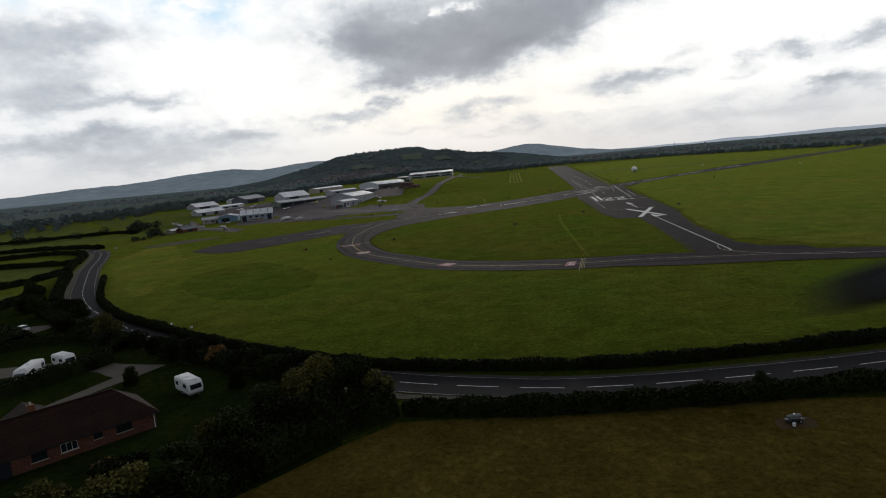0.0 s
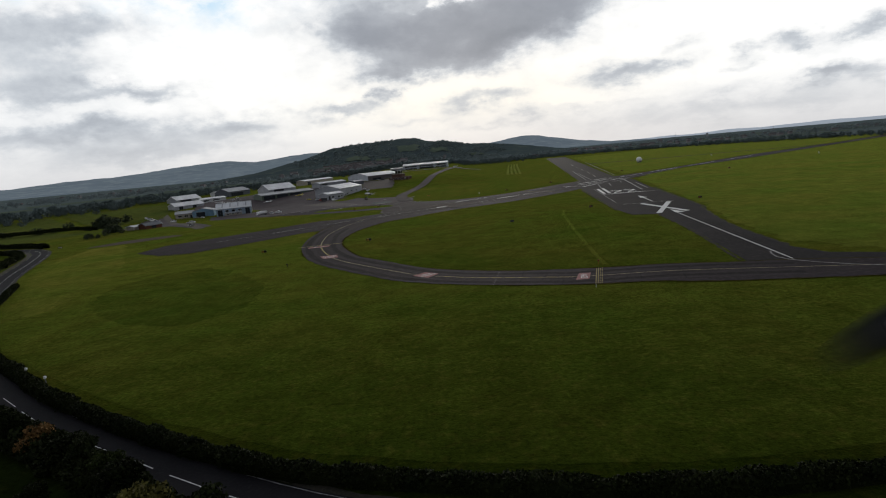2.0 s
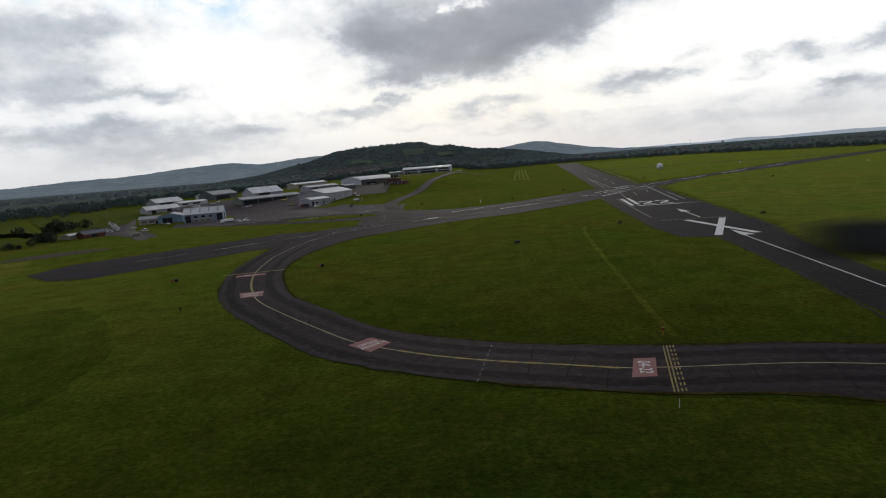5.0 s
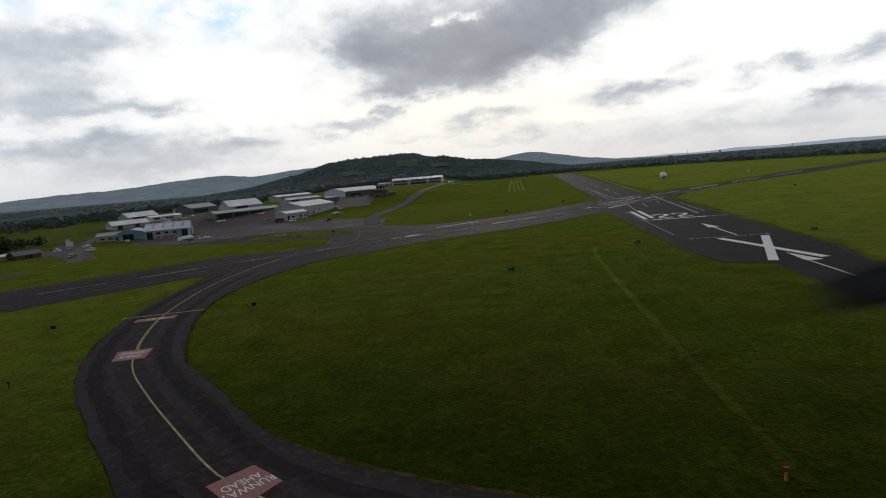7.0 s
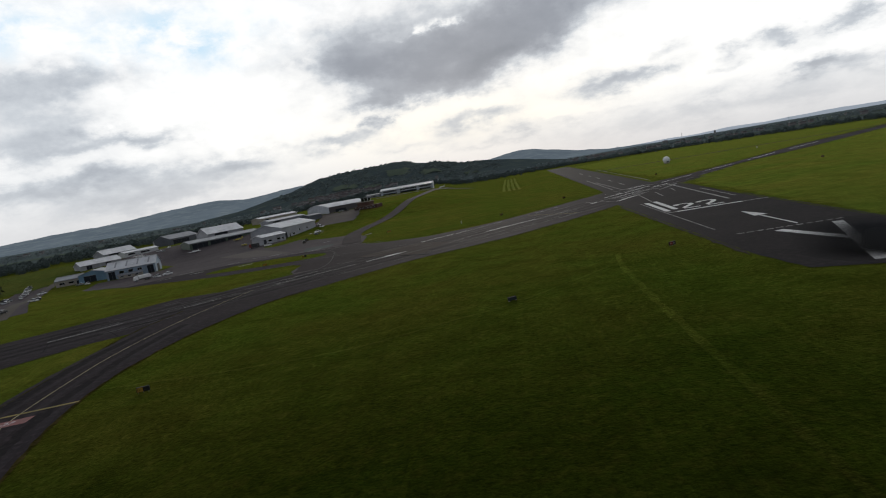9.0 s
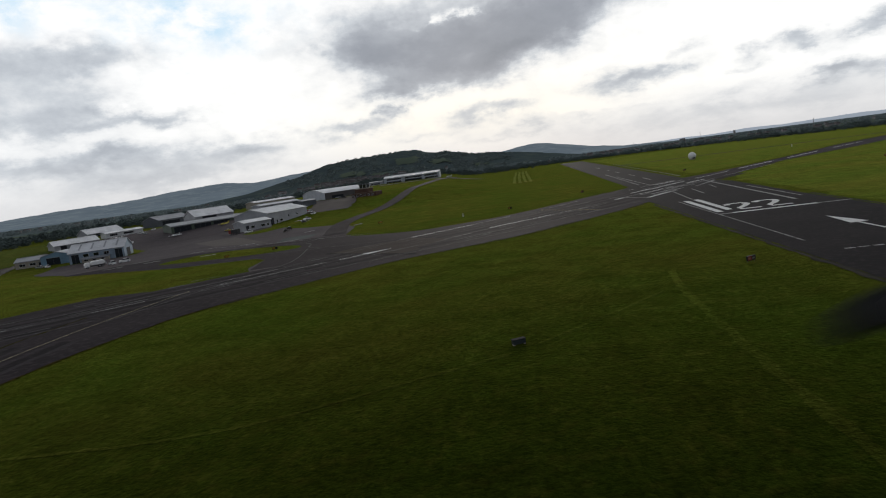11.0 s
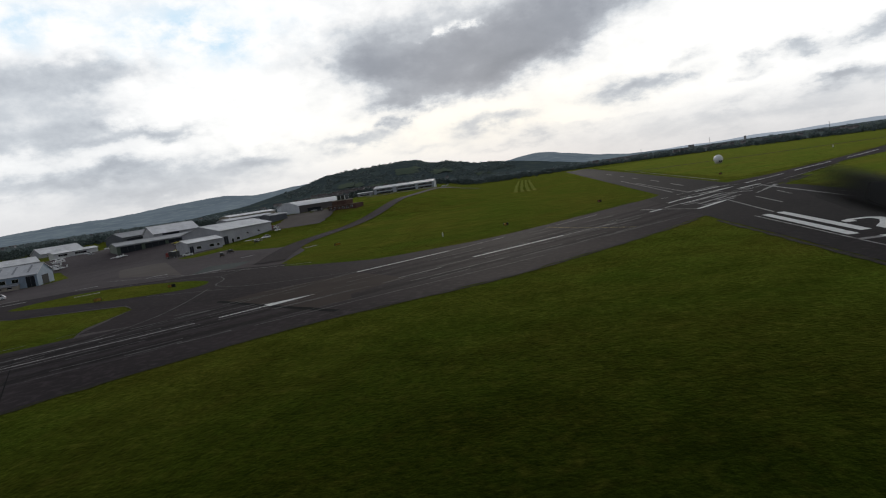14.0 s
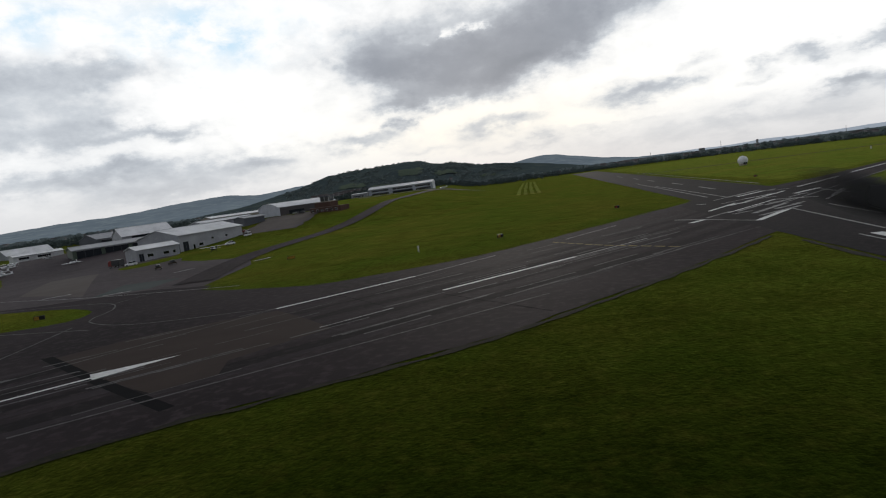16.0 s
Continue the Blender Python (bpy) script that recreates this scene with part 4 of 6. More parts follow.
for k, (a, b) in enumerate((((44, 159), (45.6, 165)), ((41.5, 160), (42.2, 163)), ((24, 164), (27, 172)), ((20, 166), (22.5, 178)), ((5, 172), (9, 178)), ((-10, 182), (-3, 190)), ((-20, 196), (-14, 204)), ((-33, 214), (-25, 219)), ((-42, 236), (-32, 240)), ((28, 160.5), (29.5, 166)), ((52, 156), (55, 168)))):
    bar("crack", a, b, 0.1, 0.069, TAR_SEAL, loop)
for k, (a, b) in enumerate((((-60, 312), (-52, 302)), ((-30, 352), (-15, 330)), ((30, 398), (48, 372)), ((52, 414), (70, 392)), ((18, 402), (30, 384)), ((70, 432), (84, 408)), ((-80, 322), (-68, 300)))):
    bar("crack", a, b, 0.12, 0.062, TAR_SEAL, strip)
for s, w in ((-3.2, 2.0), (3.4, 2.4), (9.0, 1.6), (-9.5, 2.6)):
    n = Vector((-SU.y, SU.x)) * s
    ribbon("worn_lane", [Vector((-90, 302)) + n, Vector((-40, 338)) + n, Vector((10, 373)) + n, Vector((70, 416)) + n, Vector((150, 492)) + n], w, 0.0465, LANE, "darker worn lane along the runway", strip, step=5, rag=1.5)

for s, w in ((-6.0, 1.6), (0.4, 1.3), (6.2, 1.5), (12.5, 1.8), (-12.0, 1.4)):
    n = Vector((-SU.y, SU.x)) * s
    ribbon("pale_lane", [Vector((-88, 303)) + n, Vector((-40, 338)) + n, Vector((10, 373)) + n, Vector((70, 416)) + n, Vector((150, 492)) + n], w, 0.0475, PALE_LANE, "paler worn lane along the runway", strip, step=3, rag=1.2)

# apron lines
for pts, w in (([(-60, 431), (-44, 428), (-30, 423), (-24, 414), (-22, 404), (-10, 396), (10, 395)], 0.3), ([(-28, 422), (-24, 440), (-22, 458), (-24, 480)], 0.3), ([(-76, 453), (-50, 440), (-28, 432), (-5, 425)], 0.35), ([(-37, 402), (-17, 396)], 0.3), ([(-40, 318), (-30, 345), (-20, 370), (-22, 400)], 0.3)):
    ribbon("apron_line", pts, w, 0.075, STREAK if w < 0.32 else FADED_PAINT, "", apron, step=3)
for x, y in ((-96, 432), (-78, 440), (-60, 446), (-40, 437), (-88, 424), (-66, 421), (-100, 420)):
    bar("apron_dash", (x, y), (x + 5, y + 3), 1.3, 0.078, FADED_PAINT, apron)
for x, y in ((-26, 520), (-19, 474), (-40, 470), (-22, 560)):
    bar("apron_dash", (x, y), (x + 3, y + 5), 1.6, 0.12, FADED_PAINT, apron)
# tracks worn across the grass
for pts, w in (([(57, 300), (54, 287), (50.5, 262), (47, 232), (43.5, 200), (41, 176)], 1.6), ([(-40, 262), (-15, 259.5), (4, 260), (19, 266), (30, 271)], 0.8), ([(33, 273), (45, 283), (52, 289)], 0.7)):
    ribbon("grass_track", pts, w * 0.7, 0.03, GRASS_TRACK, "worn track in the grass", step=1.5, rag=0.3)
for k, x in enumerate((-34, -29, -22, -15, -11, -6, 5, 11)):
    ribbon("mown_line", [(57 + x * 0.95, 305 - abs(x) * 0.3), (50.5 + x * 0.9, 262), (43.5 + x * 0.85, 205)], 0.5 + 0.3 * (k % 3), 0.024, GRASS_LANE, "faint mowing line in the grass", step=2.5, rag=0.3)
sheet("bare_patch", [(-166, 321), (-160, 336), (-146, 345), (-134, 346), (-130, 340), (-148, 326)], 0.045, EARTH, "bare brown earth bank", curved=True, rag=1.5)
sheet("drive", [(-52, 104), (-54, 100.5), (-58, 93.5), (-62, 84.5), (-66, 75), (-72, 62), (-75, 62), (-69, 76), (-64.5, 86), (-61, 94), (-59, 99), (-64, 103), (-72, 106), (-86, 104), (-100, 98), (-102, 104), (-88, 111), (-70, 111.5), (-62, 107), (-56, 105)], 0.03, GRAVEL, "pale gravel drive", rag=0.3)
sheet("drive", [(-112, 138), (-100, 138), (-98, 146), (-112, 147)], 0.032, GRAVEL, "small gravel parking space", rag=0.5)
sheet("drive", [(-215, 418), (-165, 408), (-136, 376), (-130, 384), (-158, 425), (-182, 462), (-200, 492), (-228, 540), (-262, 592), (-274, 586), (-240, 526), (-204, 450), (-200, 436), (-218, 436)], 0.05, APRON, "tarmac car park", rag=0.5)
ribbon("drive", [(-132, 372), (-148, 398), (-180, 452), (-206, 500), (-232, 550), (-258, 600)], 5.5, 0.075, GRAVEL, "pale concrete drive past the car park", step=3, rag=0.5)

# rough grass between the hangars
sheet("grass_verge", [(-84, 520), (-78, 546), (-75, 579), (-62, 574), (-60, 545), (-64, 526), (-72, 506)], 0.09, GRASS, "rough grass strip before the grey hangar", curved=True, rag=1.0)
sheet("grass_verge", [(-150, 543), (-158, 556), (-186, 592), (-200, 606), (-206, 592), (-186, 558), (-164, 541)], 0.09, GRASS_DRY, "dry grass beside the hangars", curved=True, rag=1.0)


# ---------- hills ----------
def ridge(name, table, dist, depth, mat, label, wobble, seed, foot=-6.0):
    """A long hill: crest heights (degrees seen from over the airfield) by bearing, falling to the plain on both sides."""
    azs = [a for a, e in table]
    verts, faces = [], []
    rows = [(-1.0, 0.0), (-0.8, 0.10), (-0.55, 0.34), (-0.3, 0.66), (-0.12, 0.90), (0.0, 1.0), (0.3, 0.8), (0.8, 0.0)]
    a = azs[0]
    n = 0
    while a <= azs[-1] + 1e-6:
        e = np.interp(a, azs, [q[1] for q in table])
        top = 25 + math.tan(radians(e)) * dist
        for u, k in rows:
            r = dist + u * depth
            x, y = 15 + r * math.sin(radians(a)), 140 + r * math.cos(radians(a))
            w = noise.fractal((x * 0.004, y * 0.004, seed), 1.0, 2.0, 5) * wobble * (0.3 + k) + noise.noise((x * 0.03, y * 0.03, seed)) * wobble * 0.25
            verts.append((x, y, foot + max(0.0, (top - foot) * k + (w if 0.05 < k else 0))))
        if n:
            for j in range(len(rows) - 1):
                b = n * len(rows) + j
                faces.append((b - len(rows), b, b + 1, b - len(rows) + 1))
        n += 1
        a += 0.25
    return tagged(mesh_object(name, verts, faces, mat, flat=False), label, "hill", kind="structure")


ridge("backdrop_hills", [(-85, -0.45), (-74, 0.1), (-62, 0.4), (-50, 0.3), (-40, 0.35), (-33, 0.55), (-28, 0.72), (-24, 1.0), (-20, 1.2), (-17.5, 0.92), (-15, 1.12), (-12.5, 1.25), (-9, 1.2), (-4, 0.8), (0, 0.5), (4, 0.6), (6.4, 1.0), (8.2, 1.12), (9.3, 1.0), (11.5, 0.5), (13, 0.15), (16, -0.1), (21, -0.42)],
      4000, 900, HILL_FAR, "distant wooded hills with blue-grey haze in their colour", 6, 1.0)
ridge("backdrop_hills", [(4, -0.45), (12, -0.3), (18, -0.24), (23, -0.16), (28, -0.1), (33, -0.06), (40, -0.05), (55, -0.1), (70, -0.45)], 4300, 500, HILL_HAZE, "distant ridge paled by painted haze and glow", 4, 5.0)
MAIN = [(-24, -0.78), (-19, -0.1), (-16, 0.35), (-13.5, 0.7), (-12, 1.1), (-10.8, 1.5), (-9, 1.72), (-6.5, 1.8), (-4, 1.86), (-2.6, 1.82), (-1.6, 1.4), (-0.8, 1.3), (0, 1.38), (1, 1.2), (2.4, 0.85), (4.2, 0.7), (6.5, 0.42), (9, 0.05), (12, -0.4), (15, -0.78)]
ridge("hill", MAIN, 2300, 750, HILL_NEAR, "dark wooded hill behind the airfield, blue haze in its colour", 5, 2.0)


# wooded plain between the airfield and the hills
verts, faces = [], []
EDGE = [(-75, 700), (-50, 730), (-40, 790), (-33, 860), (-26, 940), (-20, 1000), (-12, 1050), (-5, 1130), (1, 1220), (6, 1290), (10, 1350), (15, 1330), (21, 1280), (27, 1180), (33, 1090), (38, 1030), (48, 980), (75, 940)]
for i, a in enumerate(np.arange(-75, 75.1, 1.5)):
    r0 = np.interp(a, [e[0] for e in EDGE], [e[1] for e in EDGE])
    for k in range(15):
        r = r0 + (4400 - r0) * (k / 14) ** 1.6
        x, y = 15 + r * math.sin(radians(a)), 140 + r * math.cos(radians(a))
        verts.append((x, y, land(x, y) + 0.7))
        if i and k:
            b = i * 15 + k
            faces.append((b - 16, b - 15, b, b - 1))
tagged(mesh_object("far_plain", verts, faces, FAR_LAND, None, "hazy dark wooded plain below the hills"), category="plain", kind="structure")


# ---------- far woods: belts of rounded, uneven clumps ----------
def clump_field(name, spots, mat, label, seed, category="trees"):
    """Many low crowns, each a few bent clumps; spots: x, y, z, height, width."""
    rng = np.random.default_rng(seed)
    cs, ss = [], []
    for x, y, z, h, w in spots:
        n = 150
        d = rng.normal(size=(n, 3))
        d /= np.linalg.norm(d, axis=1)[:, None]
        d *= rng.uniform(0.45, 1.0, (n, 1))
        d[:, 0] *= w / 2
        d[:, 1] *= w / 2
        d[:, 2] = z + h * 0.52 + d[:, 2] * h * 0.46
        d[:, 0] += x
        d[:, 1] += y
        cs.append(d)
        ss.append(rng.uniform(0.05, 0.11, n) * (h + w) / 2)
    v, f = leaves(rng, np.concatenate(cs), np.concatenate(ss))
    return tagged(new(name, leaf_mesh(name, v, f, mat)), label, category, kind="stuff")


def belt(line, n, h, spread, seed, base=None):
    rng = random.Random(seed)
    pts = resample(line, 5.0)
    out = []
    for _ in range(n):
        p = pts[int(rng.random() * (len(pts) - 1))]
        x, y = p.x + rng.gauss(0, spread), p.y + rng.gauss(0, spread)
        k = h * rng.uniform(0.55, 1.35)
        out.append((x, y, (land(x, y) if base is None else base) - 0.5, k, k * rng.uniform(0.9, 1.6)))
    return out


def polar(a, r):
    return (15 + r * math.sin(radians(a)), 140 + r * math.cos(radians(a)))


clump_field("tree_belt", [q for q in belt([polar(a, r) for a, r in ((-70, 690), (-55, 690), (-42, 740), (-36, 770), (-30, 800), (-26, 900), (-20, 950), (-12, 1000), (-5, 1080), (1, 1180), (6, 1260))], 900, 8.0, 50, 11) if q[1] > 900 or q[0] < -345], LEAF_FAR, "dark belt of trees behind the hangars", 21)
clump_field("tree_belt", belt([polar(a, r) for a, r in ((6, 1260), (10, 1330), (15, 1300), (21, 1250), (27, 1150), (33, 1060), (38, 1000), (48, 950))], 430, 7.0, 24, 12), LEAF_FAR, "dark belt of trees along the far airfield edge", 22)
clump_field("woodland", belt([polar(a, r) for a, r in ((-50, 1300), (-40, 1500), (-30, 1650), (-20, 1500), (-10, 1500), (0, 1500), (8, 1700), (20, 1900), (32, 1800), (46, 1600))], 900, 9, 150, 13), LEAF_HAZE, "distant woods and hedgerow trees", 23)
rngm = random.Random(5)
spots = []
for _ in range(1500):
    a = rngm.uniform(-14.5, 6)
    r = rngm.uniform(1600, 2330)
    e = np.interp(a, [q[0] for q in MAIN], [q[1] for q in MAIN])
    u = (r - 2300) / 750
    k = np.interp(u, [-1, -0.8, -0.55, -0.3, -0.12, 0, 0.3], [0, 0.1, 0.34, 0.66, 0.9, 1, 0.8])
    z = -6 + (25 + math.tan(radians(e)) * 2300 + 6) * k
    if noise.noise((a * 0.6, r * 0.006, 2)) < 0.2 or k > 0.9:
        spots.append((*polar(a, r), z - 5, rngm.uniform(7, 12), rngm.uniform(12, 22)))
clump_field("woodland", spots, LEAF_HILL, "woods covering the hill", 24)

def hill_height(a, r):
    """Height of the wooded hill at a bearing and a distance."""
    e = np.interp(a, [q[0] for q in MAIN], [q[1] for q in MAIN])
    k = np.interp((r - 2300) / 750, [-1, -0.8, -0.55, -0.3, -0.12, 0, 0.3], [0, 0.1, 0.34, 0.66, 0.9, 1, 0.8])
    x, y = polar(a, r)
    w = noise.fractal((x * 0.004, y * 0.004, 2.0), 1.0, 2.0, 5) * 5 * (0.3 + k) + noise.noise((x * 0.03, y * 0.03, 2.0)) * 1.25
    return -6 + (31 + math.tan(radians(e)) * 2300) * k + (w if k > 0.05 else 0)


CLEARING = material("hillside_pasture", (0.098, 0.125, 0.092), (0.115, 0.142, 0.100), (0.14, 0.16, 0.115), 0.004, 0.03, 0.95, 0, 0.0, 0.0)
for a0, a1, r0, r1 in ((-9.6, -7.4, 1900, 1985), (-4.4, -2.4, 1985, 2080), (-1.3, 0.4, 1990, 2085), (-6.6, -5.2, 1840, 1900), (2.6, 3.9, 1900, 1985), (-12.5, -10.8, 1800, 1850)):
    n = 8
    verts = []
    for i in range(n + 1):
        for k in range(n + 1):
            a = a0 + (a1 - a0) * i / n + 0.5 * noise.noise((k * 0.55, a0, 3)) + 0.25 * noise.noise((k * 0.9 + i * 0.6, a0, 5))
            r = r0 + (r1 - r0) * k / n + 38 * noise.noise((i * 0.6, a0, 8))
            verts.append((*polar(a, r), hill_height(a, r) + 3.0))
    faces = [(i * (n + 1) + k, i * (n + 1) + k + 1, (i + 1) * (n + 1) + k + 1, (i + 1) * (n + 1) + k) for i in range(n) for k in range(n)]
    tagged(mesh_object("hillside_field", verts, faces, CLEARING, None, "pale green pasture between woods on the hill"), category="field", kind="structure")
for a0, a1, r0, r1 in ((9, 20, 1480, 1560), (22, 36, 1360, 1450), (14, 30, 1760, 1900), (30, 44, 1620, 1760), (-38, -26, 1150, 1260), (-50, -38, 980, 1090), (-27, -17, 1330, 1430), (24, 40, 2150, 2400)):
    pts = [polar(a0 + (a1 - a0) * i / 12, r0) for i in range(13)] + [polar(a1 - (a1 - a0) * i / 12, r1) for i in range(13)]
    sheet("far_field", pts, 1.2, CLEARING, "pale far fields between hedgerows", rag=8, step=40)

# villages on the slope and beyond the airfield, too small to pick apart
rng = random.Random(8)
walls_bm, roofs_bm = bmesh.new(), bmesh.new()
for k in range(330):
    if k < 230:
        a, r = rng.gauss(-8, 3.2), rng.uniform(1570, 1830)
        a = min(5.0, max(-16.0, a))
        z = hill_height(a, r) + 2.5
    else:
        a, r = rng.choice((rng.uniform(9, 44), rng.uniform(9, 44), rng.uniform(9, 44), rng.uniform(9, 44), rng.uniform(-42, -20))), rng.uniform(1450, 2100)
        z = 0.5
    x, y = polar(a, r)
    w, d, h = rng.uniform(7, 15), rng.uniform(6, 9), rng.uniform(3, 5.5)
    if k % 45 == 44:
        w, d, h = rng.uniform(40, 70), 25, rng.uniform(5, 8)
    prism(walls_bm, [(x - w / 2, z - 2), (x + w / 2, z - 2), (x + w / 2, z + h), (x - w / 2, z + h)], y - d / 2, y + d / 2)
    top = 2.4 if w < 30 else 0.8
    prism(roofs_bm, [(x - w / 2 - 0.4, z + h), (x + w / 2 + 0.4, z + h), (x + w / 2 - 1, z + h + top), (x - w / 2 + 1, z + h + top)], y - d / 2, y + d / 2)
# a tall slab and masts standing over the far trees
for a, r, w, h in ((24.6, 2100, 4.5, 18), (20.6, 2000, 12, 14), (16.6, 1700, 0.7, 21), (22.0, 2000, 0.7, 27), (30.0, 1800, 0.7, 22)):
    x, y = polar(a, r)
    prism(walls_bm, [(x - w / 2, 0), (x + w / 2, 0), (x + w / 2, h), (x - w / 2, h)], y - w / 2, y + w / 2)
houses = part("village", walls_bm, material("far_masonry", (0.20, 0.18, 0.175), (0.30, 0.29, 0.285), (0.5, 0.5, 0.5), 0.012, 0.05, 0.9), None, "small distant village houses among trees")
tagged(houses, category="village", kind="stuff")
part("village_roofs", roofs_bm, material("far_roof_tile", (0.135, 0.115, 0.112), (0.18, 0.17, 0.175), (0.16, 0.11, 0.095), 0.012, 0.05, 0.9), houses, "brown and grey far roofs")


# ---------- buildings ----------
def wall_quad(pts, t, inward):
    """A wall slab: its outer outline and a copy t inwards."""
    bm = bmesh.new()
    a = [bm.verts.new(p) for p in pts]
    b = [bm.verts.new(Vector(p) + Vector(inward) * t) for p in pts]
    bm.faces.new(a), bm.faces.new(b[::-1])
    for i in range(len(a)):
        j = (i + 1) % len(a)
        bm.faces.new((a[j], a[i], b[i], b[j]))
    return bm


def shed(name, left, az, length, depth, eave, rise, wall_mat, roof_mat, label, category="hangar", ridge="x", base=None, doors=(), windows=(), lights=0, side_mat=None, side_doors=(), arch=False, sunk=0.6, door_mat=None):
    """A clad building. left: its front left corner; az: the bearing of the front; doors, windows: x0, x1, z0, z1 on the front; side_doors the same on the right end."""
    z = land(*left) if base is None else base
    ob = thing(name, pose(left[0], left[1], z, 0, 0, 90 - az), label, category, "airfield buildings")
    W, D, E, R = length, depth, eave, rise
    side = side_mat or wall_mat
    t = 0.25
    if ridge == "x":
        part("front_wall", wall_quad([(0, 0, -sunk), (W, 0, -sunk), (W, 0, E), (0, 0, E)], t, (0, 1, 0)), wall_mat, ob)
        part("back_wall", wall_quad([(0, D, -sunk), (W, D, -sunk), (W, D, E), (0, D, E)], t, (0, -1, 0)), wall_mat, ob)
        for x, s in ((0, 1), (W, -1)):
            part("end_wall", wall_quad([(x + s * 0.003, t, -sunk), (x + s * 0.003, D - t, -sunk), (x + s * 0.003, D - t, E), (x + s * 0.003, D / 2, E + R * (1 - 2 * t / D)), (x + s * 0.003, t, E)], t, (s, 0, 0)), side, ob)
        prof = [(-0.5, E - 0.5 * R / (D / 2)), (D / 2, E + R), (D + 0.5, E - 0.5 * R / (D / 2))]
    else:
        n = 10 if arch else 2
        top = []
        for i in range(n + 1):
            u = i / n
            k = math.sin(math.pi * (0.12 + 0.76 * u)) / 1.0 if arch else 1 - abs(2 * u - 1)
            k = (k - math.sin(math.pi * 0.12)) / (1 - math.sin(math.pi * 0.12)) if arch else k
            top.append((W * u, E + R * k))
        for y, s in ((0, 1), (D, -1)):
            part("front_wall" if s > 0 else "back_wall", wall_quad([(0, y, -sunk), (W, y, -sunk)] + [(x, y, h - 0.02) for x, h in top[::-1]], t, (0, s, 0)), wall_mat, ob)
        for x, s in ((0, 1), (W, -1)):
            part("end_wall", wall_quad([(x, t, -sunk), (x, D - t, -sunk), (x, D - t, E - 0.02), (x, t, E - 0.02)], t, (s, 0, 0)), side, ob)
        prof = top
    roof_bm = bmesh.new()
    for (a, za), (b, zb) in zip(prof, prof[1:]):
        lo, hi = (-0.5, W + 0.5) if ridge == "x" else (-0.6, D + 0.6)
        q = [(a, za), (b, zb), (b, zb + 0.22), (a, za + 0.22)]
        vs = []
        for u in (lo, hi):
            vs.append([roof_bm.verts.new((u, p, h) if ridge == "x" else (p, u, h)) for p, h in q])
        roof_bm.faces.new(vs[0]), roof_bm.faces.new(vs[1][::-1])
        for i in range(4):
            j = (i + 1) % 4
            roof_bm.faces.new((vs[0][j], vs[0][i], vs[1][i], vs[1][j]))
    roof = part("roof", roof_bm, roof_mat, ob)
    if ridge == "x":
        part("ridge_cap", prism(bmesh.new(), [(-0.5, E + R + 0.2), (W + 0.5, E + R + 0.2), (W + 0.5, E + R + 0.34), (-0.5, E + R + 0.34)], D / 2 - 0.35, D / 2 + 0.35), roof_mat, roof)
        part("gutter", boxed(-0.5, W + 0.5, -0.72, -0.52, E - 0.30, E - 0.08), FRAME if wall_mat is METAL_PALE else ROOF_GREY, ob)
        for i in range(lights):
            x = W * (i + 0.7) / (lights + 0.4)
            bm = bmesh.new()
            k = R / (D / 2)
            for y0, y1 in ((D * 0.10, D * 0.44),):
                v = [bm.verts.new((xx, yy, E + k * yy + h)) for h in (0.24, 0.30) for xx, yy in ((x, y0), (x + 0.9, y0), (x + 0.9, y1), (x, y1))]
                for f in ((0, 1, 2, 3), (4, 5, 6, 7), (0, 1, 5, 4), (1, 2, 6, 5), (2, 3, 7, 6), (3, 0, 4, 7)):
                    bm.faces.new([v[i2] for i2 in f])
            part("roof_light", bm, ROOF_GREY, roof, "dull translucent roof light")
    for x0, x1, z0, z1 in doors:
        d = part("door", boxed(x0, x1, -0.06, 0.02, z0, z1), door_mat or DARK_DOOR, ob, "dark sliding door")
        part("door_frame", boxed(x0 - 0.15, x1 + 0.15, -0.10, -0.062, z1, z1 + 0.25), ROOF_GREY, d)
        n = max(2, int((x1 - x0) / 3.5))
        for i in range(1, n):
            x = x0 + (x1 - x0) * i / n
            part("door_rib", boxed(x - 0.06, x + 0.06, -0.11, -0.062, z0 + 0.05, z1 - 0.05), ROOF_DARK, d)
    for x0, x1, z0, z1 in windows:
        w = part("window_frame", boxed(x0 - 0.08, x1 + 0.08, -0.07, 0.02, z0 - 0.08, z1 + 0.08), FRAME, ob)
        n = max(1, int((x1 - x0) / 1.3))
        for i in range(n):
            a = x0 + (x1 - x0) * i / n
            part("pane", boxed(a + 0.04, x0 + (x1 - x0) * (i + 1) / n - 0.04, -0.10, -0.072, z0, z1), GLASS, w)
    for y0, y1, z0, z1 in side_doors:
        part("side_door", boxed(W - 0.02, W + 0.07, y0, y1, z0, z1), DARK_DOOR, ob, "dark door in the end wall")
    return ob


AZ = 13.0
shed("workshop_hangar", (-179.5, 522.6), 75, 27, 18, 5.6, 4.0, METAL_SLATE, ROOF_PALE, "pale blue clad hangar with a light sheet roof", doors=[(1.2, 4.8, 0, 4.6), (22.5, 26, 0, 4.8)], windows=[(7, 9.6, 2.9, 4.4), (12, 14.6, 2.9, 4.4), (17, 19.6, 2.9, 4.4)], lights=4, side_doors=[(5, 12, 0, 4.4)])
shed("lean_to", (-172.3, 521.7), 75, 13, 2.6, 2.0, 0.4, STONE, ROOF_GREY, "low brownish lean-to along a hangar front", "shed", windows=[(1, 3, 0.8, 1.5), (5, 7, 0.8, 1.5), (9, 11, 0.8, 1.5)])
